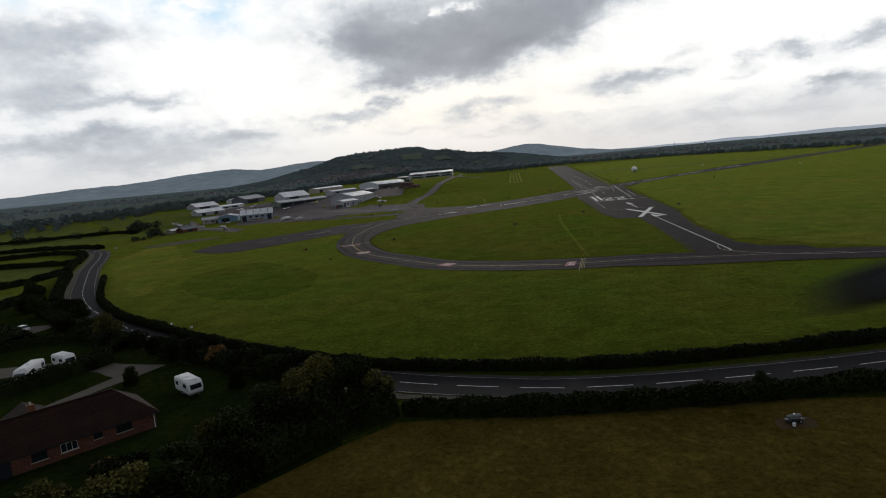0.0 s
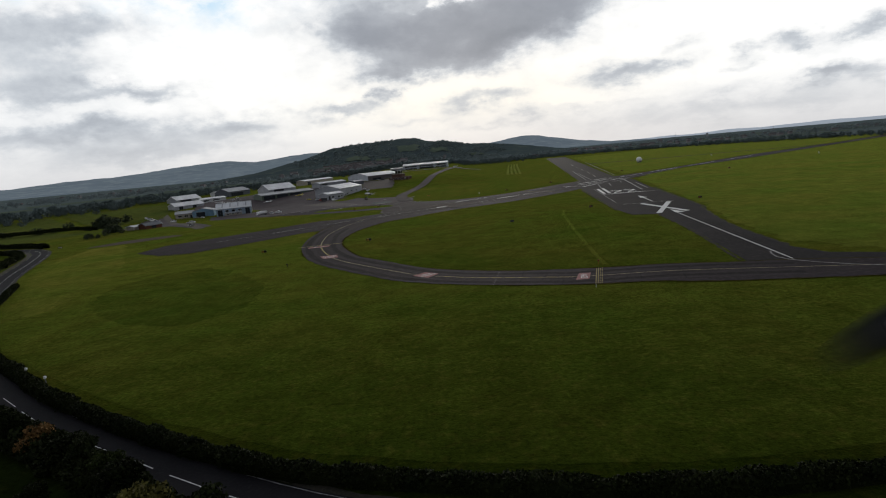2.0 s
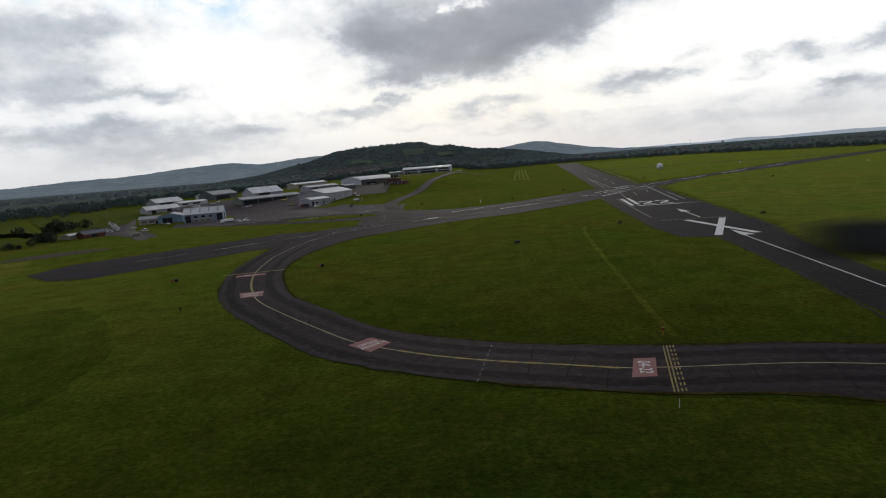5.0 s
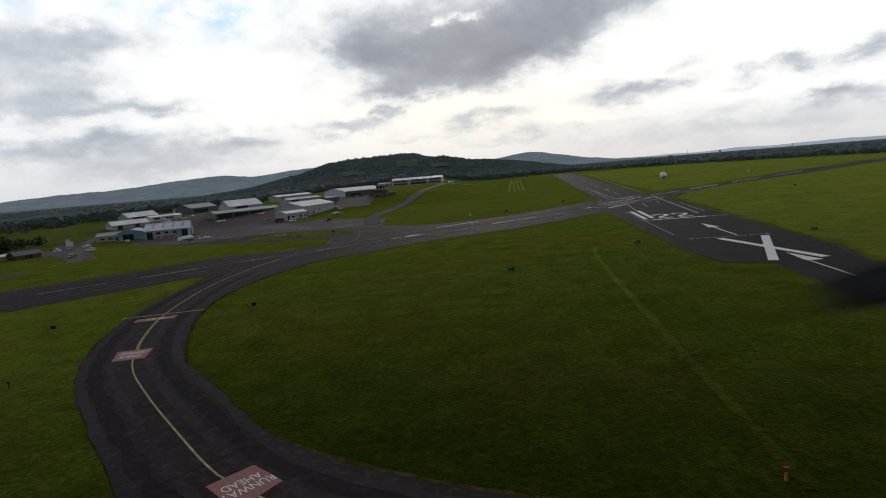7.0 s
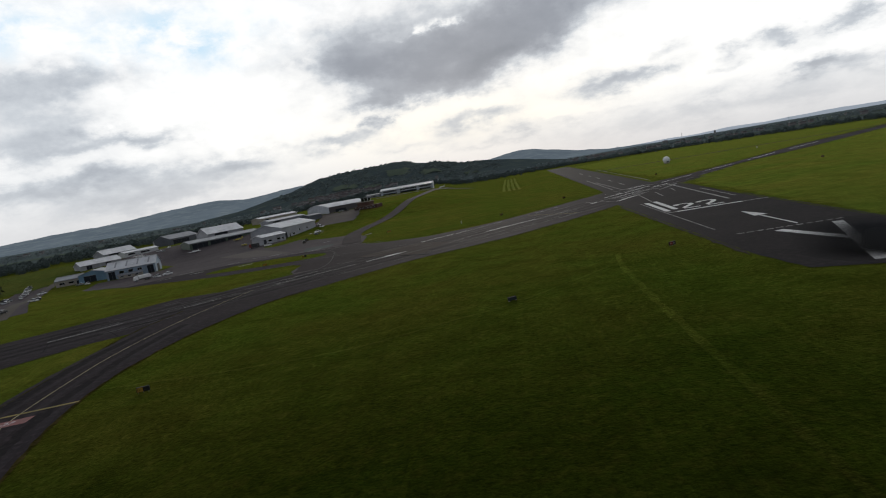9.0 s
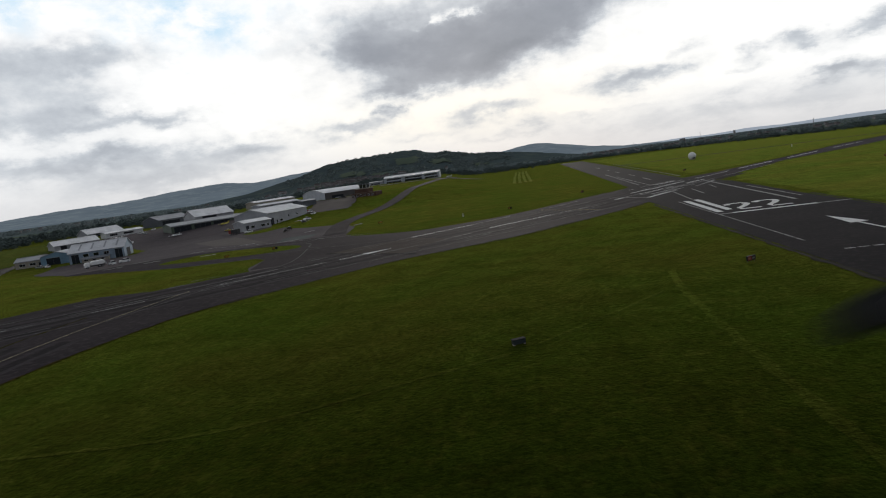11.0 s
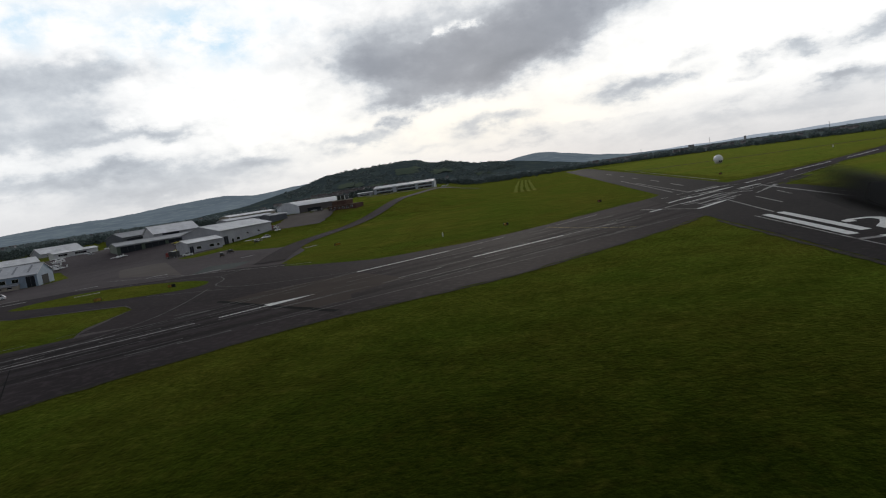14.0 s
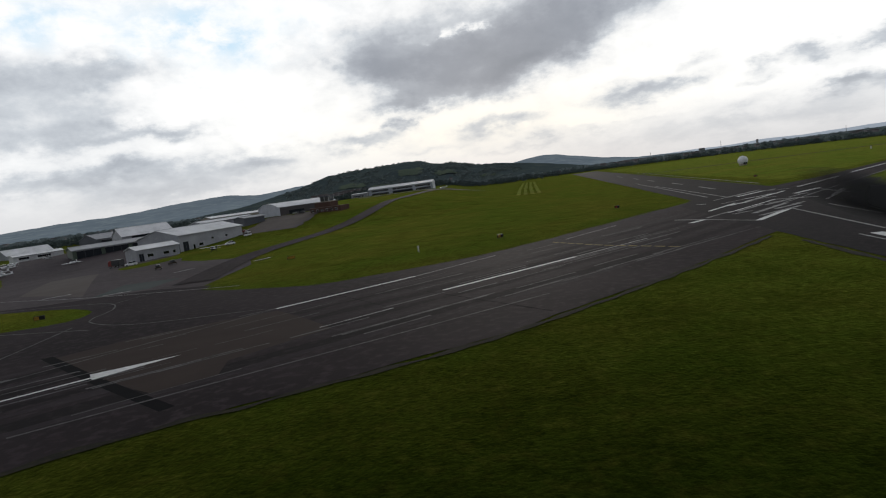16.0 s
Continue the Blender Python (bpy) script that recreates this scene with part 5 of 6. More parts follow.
shed("office_block", (-219, 536), 72, 14, 13, 3.8, 1.8, STONE, ROOF_GREY, "beige low building with a grey roof", "building", windows=[(2, 5, 1.2, 2.4), (7, 10, 1.2, 2.4)], doors=[(11.5, 13, 0, 2.2)], side_mat=METAL_BLUE)
shed("blue_hangar", (-205, 537), 80, 17, 14, 4.8, 2.0, METAL_BLUE, ROOF_GREY, "blue clad gabled hangar", ridge="y", doors=[(3, 10, 0, 3.8)])
shed("store_building", (-262, 634), 42, 30, 16, 3.8, 3.2, METAL_GREY, ROOF_WHITE, "grey store with a bright white roof", "building", doors=[(4, 8, 0, 3.3), (18, 22, 0, 3.3)])
shed("store_building", (-262, 700), 40, 30, 12, 4.0, 1.2, METAL_WHITE, ROOF_WHITE, "long building with a bright white roof", "building", windows=[(3, 9, 1.6, 3.0), (14, 22, 1.6, 3.0)])
shed("white_roof_hangar", (-318, 766), 32, 34, 20, 3.2, 4.6, METAL_GREY, ROOF_WHITE, "grey hangar with a white gabled roof", doors=[(5, 20, 0, 3.0)], side_doors=[(4, 13, 0, 3.0)])
shed("store_building", (-300, 850), 32, 46, 14, 4.4, 1.8, METAL_WHITE, ROOF_PALE, "pale far store building", "building", doors=[(6, 12, 0, 3.8)])
shed("green_hangar", (-173, 628), 48.7, 57, 20, 5.2, 1.8, METAL_GREEN, ROOF_GREY, "long dark green hangar with open doors", doors=[(2, 14, 0, 4.5), (16, 28, 0, 4.5), (30, 42, 0, 4.5)], windows=[(46, 50, 2, 3.4)])
shed("office", (-93, 548), 40, 17.4, 12, 4.9, 1.3, METAL_GREY, ROOF_WHITE, "small grey airfield office with a white flat roof", "building", windows=[(4, 6.5, 1.6, 2.8), (10.5, 13, 1.6, 2.8), (14.5, 15.8, 1.6, 2.8)], doors=[(0.8, 2.6, 0, 3.2)])
shed("grey_hangar", (-86.5, 572), 22, 40, 26, 7.4, 3.2, METAL_GREY, ROOF_PALE, "large grey clad hangar with a pale roof", doors=[(2, 5, 0, 4.2)], windows=[(11, 13.5, 1.4, 2.6), (7.5, 8.7, 0.2, 2.4), (19, 20.5, 3.4, 4.4), (28, 29.5, 3.4, 4.4)], sunk=2)
shed("white_roof_hangar", (-186, 700), 46, 33, 26, 4.0, 5.6, METAL_GREY, ROOF_WHITE, "hangar with a broad white roof", doors=[(6, 18, 0, 3.6)], sunk=3)
shed("dark_hangar", (-266, 800), 25, 38, 24, 6.4, 4.2, ROOF_DARK, ROOF_GREY, "dark grey gabled hangar", ridge="x", doors=[(4, 25, 0, 5)], sunk=3)
shed("store_building", (-172, 812), 30, 56, 14, 5.4, 1.4, STONE, ROOF_WHITE, "long store with a white roof", "building", doors=[(6, 12, 0, 4)], sunk=5)
shed("store_building", (-128, 690), 36, 40, 12, 4.6, 1.2, METAL_GREY, ROOF_PALE, "grey store with a pale roof", "building", windows=[(4, 12, 2.6, 3.8)], sunk=5)
shed("dark_shed", (-84, 648), 35, 14, 10, 4.6, 0.8, ROOF_DARK, ROOF_GREY, "dark lean-to shed beside the grey hangar", "shed", sunk=3)
shed("arched_hangar", (-102, 727), 146, 49, 38, 6.0, 3.0, METAL_PALE, ROOF_PALE, "big pale hangar with an arched roof", ridge="y", arch=True, base=6.6, side_mat=material("dark_masonry", (0.11, 0.10, 0.10), (0.09, 0.085, 0.085), None, 0.2, 2, 0.9), sunk=4, side_doors=[(6, 16, 0, 3.6)])
shed("terminal", (-50, 903), 94, 64, 24, 6.6, 2.2, METAL_PALE, ROOF_PALE, "long two-storey terminal with glazed front and pale roof", "terminal", base=10.2, sunk=5, windows=[(3, 20, 3.8, 5.6), (24, 44, 3.8, 5.6), (47, 62, 3.8, 5.6), (3, 20, 0.8, 2.6), (47, 62, 0.8, 2.6)], doors=[(24, 44, 0, 2.8)])
shed("terminal_annex", (-68, 905), 94, 16, 16, 4.0, 0.8, METAL_GREY, ROOF_GREY, "low grey annex of the terminal", "building", base=10.2, sunk=5, windows=[(2, 13, 1.2, 2.6)])
shed("low_shed", (-186, 404), 22, 15, 6, 1.9, 0.6, STONE, ROOF_PALE, "long low shed with a pale roof", "shed", windows=[(3, 6, 1, 1.9)])
shed("low_shed", (-178, 403), 30, 11, 7, 2.2, 1.4, BRICK, ROOF_DARK, "dark roofed brick shed", "shed", doors=[(4, 7, 0, 2.2)])


def control_tower(x, y, z):
    ob = thing("control_tower", pose(x, y, z, 0, 0, -20), "red-brick control tower with a glazed cab", "control tower", "airfield buildings")
    brown = material("dull_brown_brick", (0.085, 0.048, 0.038), (0.11, 0.066, 0.052), None, 0.4, 3, 0.9)
    part("lower_storey", boxed(-9, 12, -5, 5, -2, 3.4), brown, ob)
    part("upper_storey", boxed(-6, 5, -4.2, 4.2, 3.404, 6.2), brown, ob)
    part("parapet", boxed(-6.3, 5.3, -4.5, 4.5, 6.204, 6.7), STONE, ob)
    part("parapet", boxed(-9.2, 12.2, -5.2, 5.2, 3.3, 3.396), STONE, ob)
    cab = part("cab", boxed(-2.6, 3.2, -2.6, 2.6, 6.704, 9.4), GLASS, ob, "dark glazed cab")
    part("cab_roof", boxed(-3.1, 3.7, -3.1, 3.1, 9.404, 9.8), ROOF_DARK, cab)
    for px, py in ((-2.65, -2.65), (3.25, -2.65), (-2.65, 2.65), (3.25, 2.65), (0.3, -2.65)):
        part("mullion", boxed(px - 0.1, px + 0.1, py - 0.1, py + 0.1, 6.704, 9.4), FRAME, cab)
    part("mast", cyl(bmesh.new(), 0.07, 0.04, (0.5, 1, 9.8), (0.5, 1, 13), 6), STEEL, ob)
    for i in range(6):
        w = part("window_frame", boxed(-8 + i * 3.2, -6.4 + i * 3.2, -5.08, -4.98, 1.0, 2.4), FRAME, ob)
        part("pane", boxed(-7.9 + i * 3.2, -6.5 + i * 3.2, -5.12, -5.084, 1.1, 2.3), GLASS, w)


control_tower(-40, 668, 6.2)


# ---------- house beside the road ----------
def farmhouse():
    L, D, E, R = 26.0, 9.0, 2.3, 3.1
    ob = thing("house", pose(-40.6, 76.4, 0, 0, 0, 223), "long brick bungalow with a dark brown tiled roof", "house")
    # local x runs along the front away from the caravan, -y is the back, +y the front
    walls = part("wall", boxed(0, L, -D, 0, -0.2, E), BRICK, ob)
    bm = bmesh.new()
    o = 0.45
    ze = E - 0.12
    v = [bm.verts.new(p) for p in ((-o, o, ze), (L + o, o, ze), (L + o, -D - o, ze), (-o, -D - o, ze), (D / 2 - 1.0, -D / 2, E + R), (L + o, -D / 2, E + R))]
    w = [bm.verts.new(p) for p in ((-o, o, ze - 0.15), (L + o, o, ze - 0.15), (L + o, -D - o, ze - 0.15), (-o, -D - o, ze - 0.15))]
    for f in ((v[0], v[1], v[5], v[4]), (v[2], v[3], v[4], v[5]), (v[3], v[0], v[4]), (v[1], v[2], v[5]), (w[0], w[1], w[2], w[3]), (v[0], v[1], w[1], w[0]), (v[1], v[2], w[2], w[1]), (v[2], v[3], w[3], w[2]), (v[3], v[0], w[0], w[3])):
        bm.faces.new(f)
    roof = part("roof", bm, TILE, ob)
    slope = math.hypot(R + 0.12, D / 2 + o)
    # courses of tiles on the slopes
    for sgn in (1, -1):
        rows = 14
        for r in range(rows):
            u = (r + 0.1) / rows
            y = (o if sgn > 0 else -D - o) - sgn * u * (D / 2 + o)
            zz = ze + u * (E + R - ze) + 0.02
            x0 = -o + u * (D / 2 - 1.0 + o)
            h = 0.05
            bm = bmesh.new()
            box(bm, x0, L + o, min(y, y - sgn * 0.38), max(y, y - sgn * 0.38), zz - 0.02, zz + h)
            part("tile_course", bm, TILE, roof)
    part("ridge_tiles", prism(bmesh.new(), [(D / 2 - 1.1, E + R + 0.0), (L + o, E + R + 0.0), (L + o, E + R + 0.16), (D / 2 - 1.1, E + R + 0.16)], -D / 2 - 0.14, -D / 2 + 0.14), TILE, roof)
    ch = part("chimney", boxed(12.2, 13.0, -D / 2 - 0.9, -D / 2 - 0.2, E + R - 0.8, E + R + 0.9), BRICK, ob)
    part("chimney_pot", cyl(bmesh.new(), 0.14, 0.11, (12.6, -D / 2 - 0.55, E + R + 0.9), (12.6, -D / 2 - 0.55, E + R + 1.25), 8), STONE, ch)
    for x0, x1, z0, z1 in ((3.0, 4.8, 0.9, 1.9), (6.4, 7.4, 1.1, 1.8), (9.2, 11.0, 0.8, 1.9), (12.4, 14.0, 0.8, 1.9), (21.5, 23.5, 0.8, 1.9)):
        w = part("window_frame", boxed(x0, x1, -0.02, 0.07, z0, z1), FRAME if 9 < x0 < 12 else DARK_DOOR, ob)
        n = 3
        for i in range(n):
            part("pane", boxed(x0 + 0.06 + (x1 - x0 - 0.06) * i / n, x0 + (x1 - x0 - 0.06) * (i + 1) / n, 0.072, 0.09, z0 + 0.07, z1 - 0.07), GLASS, w)
        part("sill", boxed(x0 - 0.1, x1 + 0.1, 0.002, 0.16, z0 - 0.08, z0 - 0.004), STONE, w)
    part("door", boxed(16.0, 17.6, -0.02, 0.06, 0, 2.0), DARK_DOOR, ob, "dark double door")
    part("downpipe", cyl(bmesh.new(), 0.06, 0.06, (0.25, 0.08, 0), (0.25, 0.08, E - 0.2), 8), FRAME, ob)
    part("gutter", boxed(-o, L + o, o, o + 0.12, ze - 0.14, ze - 0.02), SIGN_BLACK, ob)
    annex = part("rear_wing", boxed(9, 16, -D - 5, -D - 0.004, -0.2, 2.1), BRICK, ob)
    part("rear_wing_roof", prism(bmesh.new(), [(8.6, 2.1), (16.4, 2.1), (12.5, 4.4)], -D - 5.3, -D + 2.5), TILE, annex)
    # brick courses standing proud on the front
    mesh_b = None
    for r in range(9):
        for i in range(33):
            x = 0.05 + i * 0.79 + (0.39 if r % 2 else 0)
            if x > L - 0.8:
                continue
            if mesh_b is None:
                first = part("brick", boxed(-0.37, 0.37, 0.0, 0.012, -0.11, 0.11), BRICK, walls)
                mesh_b = first.data
                b = first
            else:
                b = new("brick", mesh_b)
                b.parent = walls
            b.location = (x + 0.37, 0.0, 0.12 + r * 0.25)


farmhouse()


# ---------- vehicles ----------
def wheel(parent, x, y, r, w=0.2):
    t = part("wheel", cyl(bmesh.new(), r, r, (x - w / 2, y, r), (x + w / 2, y, r), 14), RUBBER, parent)
    part("rim", cyl(bmesh.new(), r * 0.6, r * 0.6, (x - w / 2 - 0.012, y, r), (x + w / 2 + 0.012, y, r), 12), CAR_SILVER, t)


def profiled(profile, half, bevel=0.08, inset=None):
    """A body: its side outline in y, z across its width."""
    bm = bmesh.new()
    a = [bm.verts.new((-half * (inset[i] if inset else 1), y, z)) for i, (y, z) in enumerate(profile)]
    b = [bm.verts.new((half * (inset[i] if inset else 1), y, z)) for i, (y, z) in enumerate(profile)]
    bm.faces.new(a), bm.faces.new(b[::-1])
    for i in range(len(a)):
        j = (i + 1) % len(a)
        bm.faces.new((a[j], a[i], b[i], b[j]))
    if bevel:
        bmesh.ops.bevel(bm, geom=bm.edges[:], offset=bevel, segments=2, affect="EDGES", clamp_overlap=True)
    return bm


def car(x, y, turn, mat, label, z=0.05, tall=1.0, group="parked cars"):
    ob = thing("car", pose(x, y, z, 0, 0, turn), label, "car", group)
    h = tall
    part("body", profiled([(-2.1, 0.3), (2.1, 0.3), (2.12, 0.62), (1.9, 0.84 * h), (0.9, 0.92 * h), (-1.9, 0.95 * h), (-2.12, 0.85 * h)], 0.88, 0.09), mat, ob)
    part("cabin", profiled([(1.0, 0.90 * h), (0.35, 1.40 * h), (-1.25, 1.43 * h), (-1.95, 0.93 * h)], 0.80, 0.06, [1, 0.85, 0.85, 1]), GLASS, ob, "dark windows")
    part("roof", boxed(-0.66, 0.66, -1.2, 0.3, 1.40 * h, 1.45 * h, bevel=0.02), mat, ob)
    for sx in (-0.8, 0.8):
        for sy in (-1.3, 1.3):
            wheel(ob, sx, sy, 0.32)
    for sx in (-0.62, 0.62):
        part("headlight", boxed(sx - 0.16, sx + 0.16, 2.02, 2.13, 0.58, 0.72), FRAME, ob)
        part("tail_light", boxed(sx - 0.14, sx + 0.14, -2.14, -2.05, 0.66, 0.8), CAR_RED, ob)
    return ob


def caravan(x, y, turn, length, label, group="caravans", z=0.03):
    ob = thing("caravan", pose(x, y, z, 0, 0, turn), label, "caravan", group)
    L = length / 2
    part("body", profiled([(-L, 0.55), (L - 0.15, 0.55), (L, 1.1), (L - 0.1, 1.6), (L - 0.45, 2.5), (-L + 0.25, 2.58), (-L, 2.3)], 1.08, 0.12), CAR_WHITE, ob)
    part("roof_panel", boxed(-0.85, 0.85, -L + 0.5, L - 0.8, 2.57, 2.62, bevel=0.02), material("caravan_roof", (0.74, 0.74, 0.72), (0.62, 0.62, 0.6), None, 1, 4, 0.5), ob)
    part("roof_hatch", boxed(-0.3, 0.3, -0.3, 0.4, 2.622, 2.70, bevel=0.02), FRAME, ob)
    part("front_window", profiled([(L - 0.06, 1.25), (L + 0.02, 1.25), (L - 0.14, 1.95), (L - 0.26, 1.95)], 0.85, 0), GLASS, ob)
    for s in (-1, 1):
        for a, b in ((-L + 0.5, -L + 1.5), (0.5, 1.6)):
            part("side_window", boxed(min(s * 1.07, s * 1.1), max(s * 1.07, s * 1.1), a, b, 1.35, 1.95), GLASS, ob)
        part("trim_stripe", boxed(min(s * 1.075, s * 1.092), max(s * 1.075, s * 1.092), -L + 0.3, L - 0.5, 1.0, 1.09), CAR_SILVER, ob)
    part("door", boxed(1.07, 1.105, -0.7, 0.0, 0.65, 2.2), FRAME, ob)
    part("skirt", boxed(-1.0, 1.0, -L + 0.3, L - 0.4, 0.35, 0.6), CAR_SILVER, ob)
    for s in (-1, 1):
        wheel(ob, s * 0.98, -0.2, 0.33)
    part("drawbar", cyl(bmesh.new(), 0.05, 0.05, (0, L - 0.3, 0.5), (0, L + 1.1, 0.48), 6), STEEL, ob)
    part("jockey_wheel", cyl(bmesh.new(), 0.1, 0.1, (-0.04, L + 0.95, 0.1), (0.04, L + 0.95, 0.1), 8), RUBBER, ob)
    part("rear_window", boxed(-0.7, 0.7, -L - 0.03, -L + 0.05, 1.4, 1.95), GLASS, ob)
    return ob


caravan(-41.2, 88.3, 226, 5.4, "white touring caravan parked on dark grass")
caravan(-76.0, 103.0, 190, 7.0, "long white caravan in the yard", z=0.04)
caravan(-73.2, 108.3, 240, 4.6, "small white caravan beside a hedge", z=0.04)
car(-105, 142, 60, CAR_WHITE, "white car on a gravel space")
car(-113.5, 448.3, 50, CAR_WHITE, "white estate car before the hangar", z=land(-113.5, 448.3) + 0.1, tall=1.1)
car(-109.5, 450.5, 120, CAR_WHITE, "white van-like car before the hangar", z=land(-109.5, 450.5) + 0.1, tall=1.2)
for k, (x, y, mat, lab) in enumerate(((-214, 498, CAR_WHITE, "white car in the car park"), (-220, 508, CAR_SILVER, "silver car in the car park"), (-226, 518, CAR_WHITE, "white car in the car park"), (-233, 529, CAR_SILVER, "silver car in the car park"),
                                       (-241, 541, CAR_WHITE, "white car in the car park"), (-249, 553, CAR_WHITE, "white car in the car park"), (-223, 497, CAR_DARK, "dark car in the car park"), (-257, 566, CAR_SILVER, "silver car in the car park"),
                                       (-146, 393, CAR_DARK, "dark car beside the shed"), (-190, 520, CAR_WHITE, "white car beside the office"), (-197, 524, CAR_SILVER, "silver car beside the office"),
                                       (-62, 567, CAR_WHITE, "white off-road car before the grey hangar"), (-65, 598, CAR_WHITE, "white car before the grey hangar"), (-70, 612, CAR_WHITE, "white car beside the shed"), (-74, 617, CAR_RED, "dark red car beside the shed"),
                                       (-84, 527, CAR_WHITE, "white pick-up before the office"), (-150, 655, CAR_WHITE, "white van between the hangars"), (-166, 672, CAR_WHITE, "white car between the hangars"), (-206, 655, CAR_SILVER, "silver car on the hangar yard"), (-216, 668, CAR_WHITE, "white van on the hangar yard"), (-108, 577, CAR_WHITE, "white van beside the office"), (-222, 700, CAR_WHITE, "white car on the hangar yard"), (-119, 590, CAR_YELLOW, "yellow car before the green hangar"), (-211, 482, CAR_WHITE, "white car in the car park"), (-217, 492, CAR_SILVER, "silver car in the car park"), (-243, 545, CAR_WHITE, "white car in the car park"), (-262, 574, CAR_WHITE, "white van in the car park"), (-163, 435, CAR_WHITE, "white car beside the drive"), (-168, 444, CAR_DARK, "dark car beside the drive"), (-207, 505, CAR_WHITE, "white van beside the drive"), (-205, 474, CAR_SILVER, "silver car in the car park"), (-58, 676, CAR_DARK, "dark car below the tower"), (-63, 680, CAR_SILVER, "silver car below the tower"))):
    car(x, y, 40 + 37 * k % 160, mat, lab, z=land(x, y) + 0.1, tall=1.15 if k in (11, 15) else 1.0)


def tanker(x, y, turn):
    ob = thing("fuel_tanker", pose(x, y, land(x, y) + 0.1, 0, 0, turn), "white aircraft fuel tanker on the apron", "tanker")
    part("tank", profiled([(-3.6, 1.2), (1.6, 1.2), (1.8, 1.7), (1.6, 2.5), (1.0, 2.75), (-3.2, 2.75), (-3.7, 2.4)], 1.15, 0.25), CAR_WHITE, ob)
    part("chassis", boxed(-0.5, 0.5, -3.6, 3.6, 0.6, 1.1), CAR_DARK, ob)
    cab = part("cab", profiled([(1.95, 0.6), (3.7, 0.6), (3.75, 1.5), (3.45, 2.4), (1.95, 2.45)], 1.1, 0.1), CAR_WHITE, ob)
    part("windscreen", profiled([(3.62, 1.5), (3.78, 1.5), (3.5, 2.25), (3.35, 2.25)], 0.95, 0), GLASS, cab)
    for s in (-1.0, 1.0):
        for yy in (-2.6, -1.5, 2.8):
            wheel(ob, s, yy, 0.48, 0.28)
    part("hose_locker", boxed(-1.2, 1.2, -4.1, -3.7, 0.8, 2.0, bevel=0.05), CAR_SILVER, ob)


tanker(-120.0, 447.5, 130)


def lorry(x, y, turn):
    ob = thing("fire_truck", pose(x, y, land(x, y) + 0.1, 0, 0, turn), "dark airfield truck before the office", "truck")
    part("body", boxed(-1.2, 1.2, -3.2, 1.2, 0.9, 3.0, bevel=0.08), CAR_DARK, ob)
    cab = part("cab", profiled([(1.3, 0.7), (3.0, 0.7), (3.05, 1.6), (2.7, 2.7), (1.3, 2.75)], 1.15, 0.1), CAR_RED, ob)
    part("windscreen", profiled([(2.93, 1.6), (3.08, 1.6), (2.78, 2.5), (2.63, 2.5)], 1.0, 0), GLASS, cab)
    for s in (-1.0, 1.0):
        for yy in (-2.0, 2.0):
            wheel(ob, s, yy, 0.5, 0.3)


lorry(-95, 536, 70)


def light_aircraft(x, y, turn, mat, label, high=False):
    z = land(x, y) + 0.1
    ob = thing("light_aircraft", pose(x, y, z, 0, 0, turn), label, "aircraft", "parked aircraft")
    bm = bmesh.new()
    prev = None
    for yy, w, h, c in ((3.2, 0.12, 0.12, 1.15), (2.6, 0.42, 0.42, 1.12), (1.4, 0.52, 0.55, 1.15), (0.2, 0.56, 0.72, 1.3), (-1.2, 0.45, 0.5, 1.25), (-3.4, 0.18, 0.22, 1.35), (-4.4, 0.08, 0.12, 1.4)):
        ring = [bm.verts.new((w * math.cos(a * math.pi / 5), yy, c + h * math.sin(a * math.pi / 5))) for a in range(10)]
        if prev:
            for i in range(10):
                bm.faces.new((prev[i], prev[(i + 1) % 10], ring[(i + 1) % 10], ring[i]))
        else:
            bm.faces.new(ring)
        prev = ring
    bm.faces.new(prev[::-1])
    part("fuselage", bm, mat, ob, shaded=True)
    wz = 2.0 if high else 0.95
    part("wing", profiled([(1.3, wz - 0.02), (1.35, wz + 0.06), (0.6, wz + 0.14), (-0.3, wz + 0.02)], 5.0, 0.0), mat, ob)
    part("tailplane", profiled([(-3.6, 1.45), (-3.9, 1.52), (-4.5, 1.45)], 1.6, 0.0), mat, ob)
    part("fin", boxed(-0.05, 0.05, -4.6, -3.7, 1.4, 2.6), mat, ob)
    part("canopy", profiled([(1.2, 1.6), (0.6, 2.05), (-0.6, 2.0), (-1.2, 1.6)], 0.46, 0.08), GLASS, ob)
    part("propeller", boxed(-0.9, 0.9, 3.2, 3.26, 1.09, 1.21), CAR_DARK, ob)
    for wx, wy in ((-1.1, 0.2), (1.1, 0.2), (0, 2.4)):
        part("leg", cyl(bmesh.new(), 0.04, 0.04, (wx, wy, 0.2), (wx * 0.6, wy, 0.95), 6), STEEL, ob)
        wheel(ob, wx, wy, 0.2, 0.12)


light_aircraft(-163, 612, 60, CAR_WHITE, "white light aircraft before the green hangar")
light_aircraft(-190, 598, 110, CAR_WHITE, "white light aircraft parked on the apron edge")
light_aircraft(-203, 613, 100, CAR_WHITE, "white light aircraft parked on grass")
light_aircraft(-212, 630, 95, CAR_WHITE, "white light aircraft parked on grass", True)
light_aircraft(-137, 632, 150, CAR_YELLOW, "yellow light aircraft in the hangar mouth")
light_aircraft(-56, 535, 40, CAR_DARK, "dark light aircraft on the grass edge", True)
light_aircraft(-198, 604, 80, CAR_WHITE, "white light aircraft parked on grass")
light_aircraft(-222, 646, 70, CAR_WHITE, "white light aircraft parked on the yard", True)
light_aircraft(24, 893, 60, CAR_WHITE, "white aircraft beside the terminal")


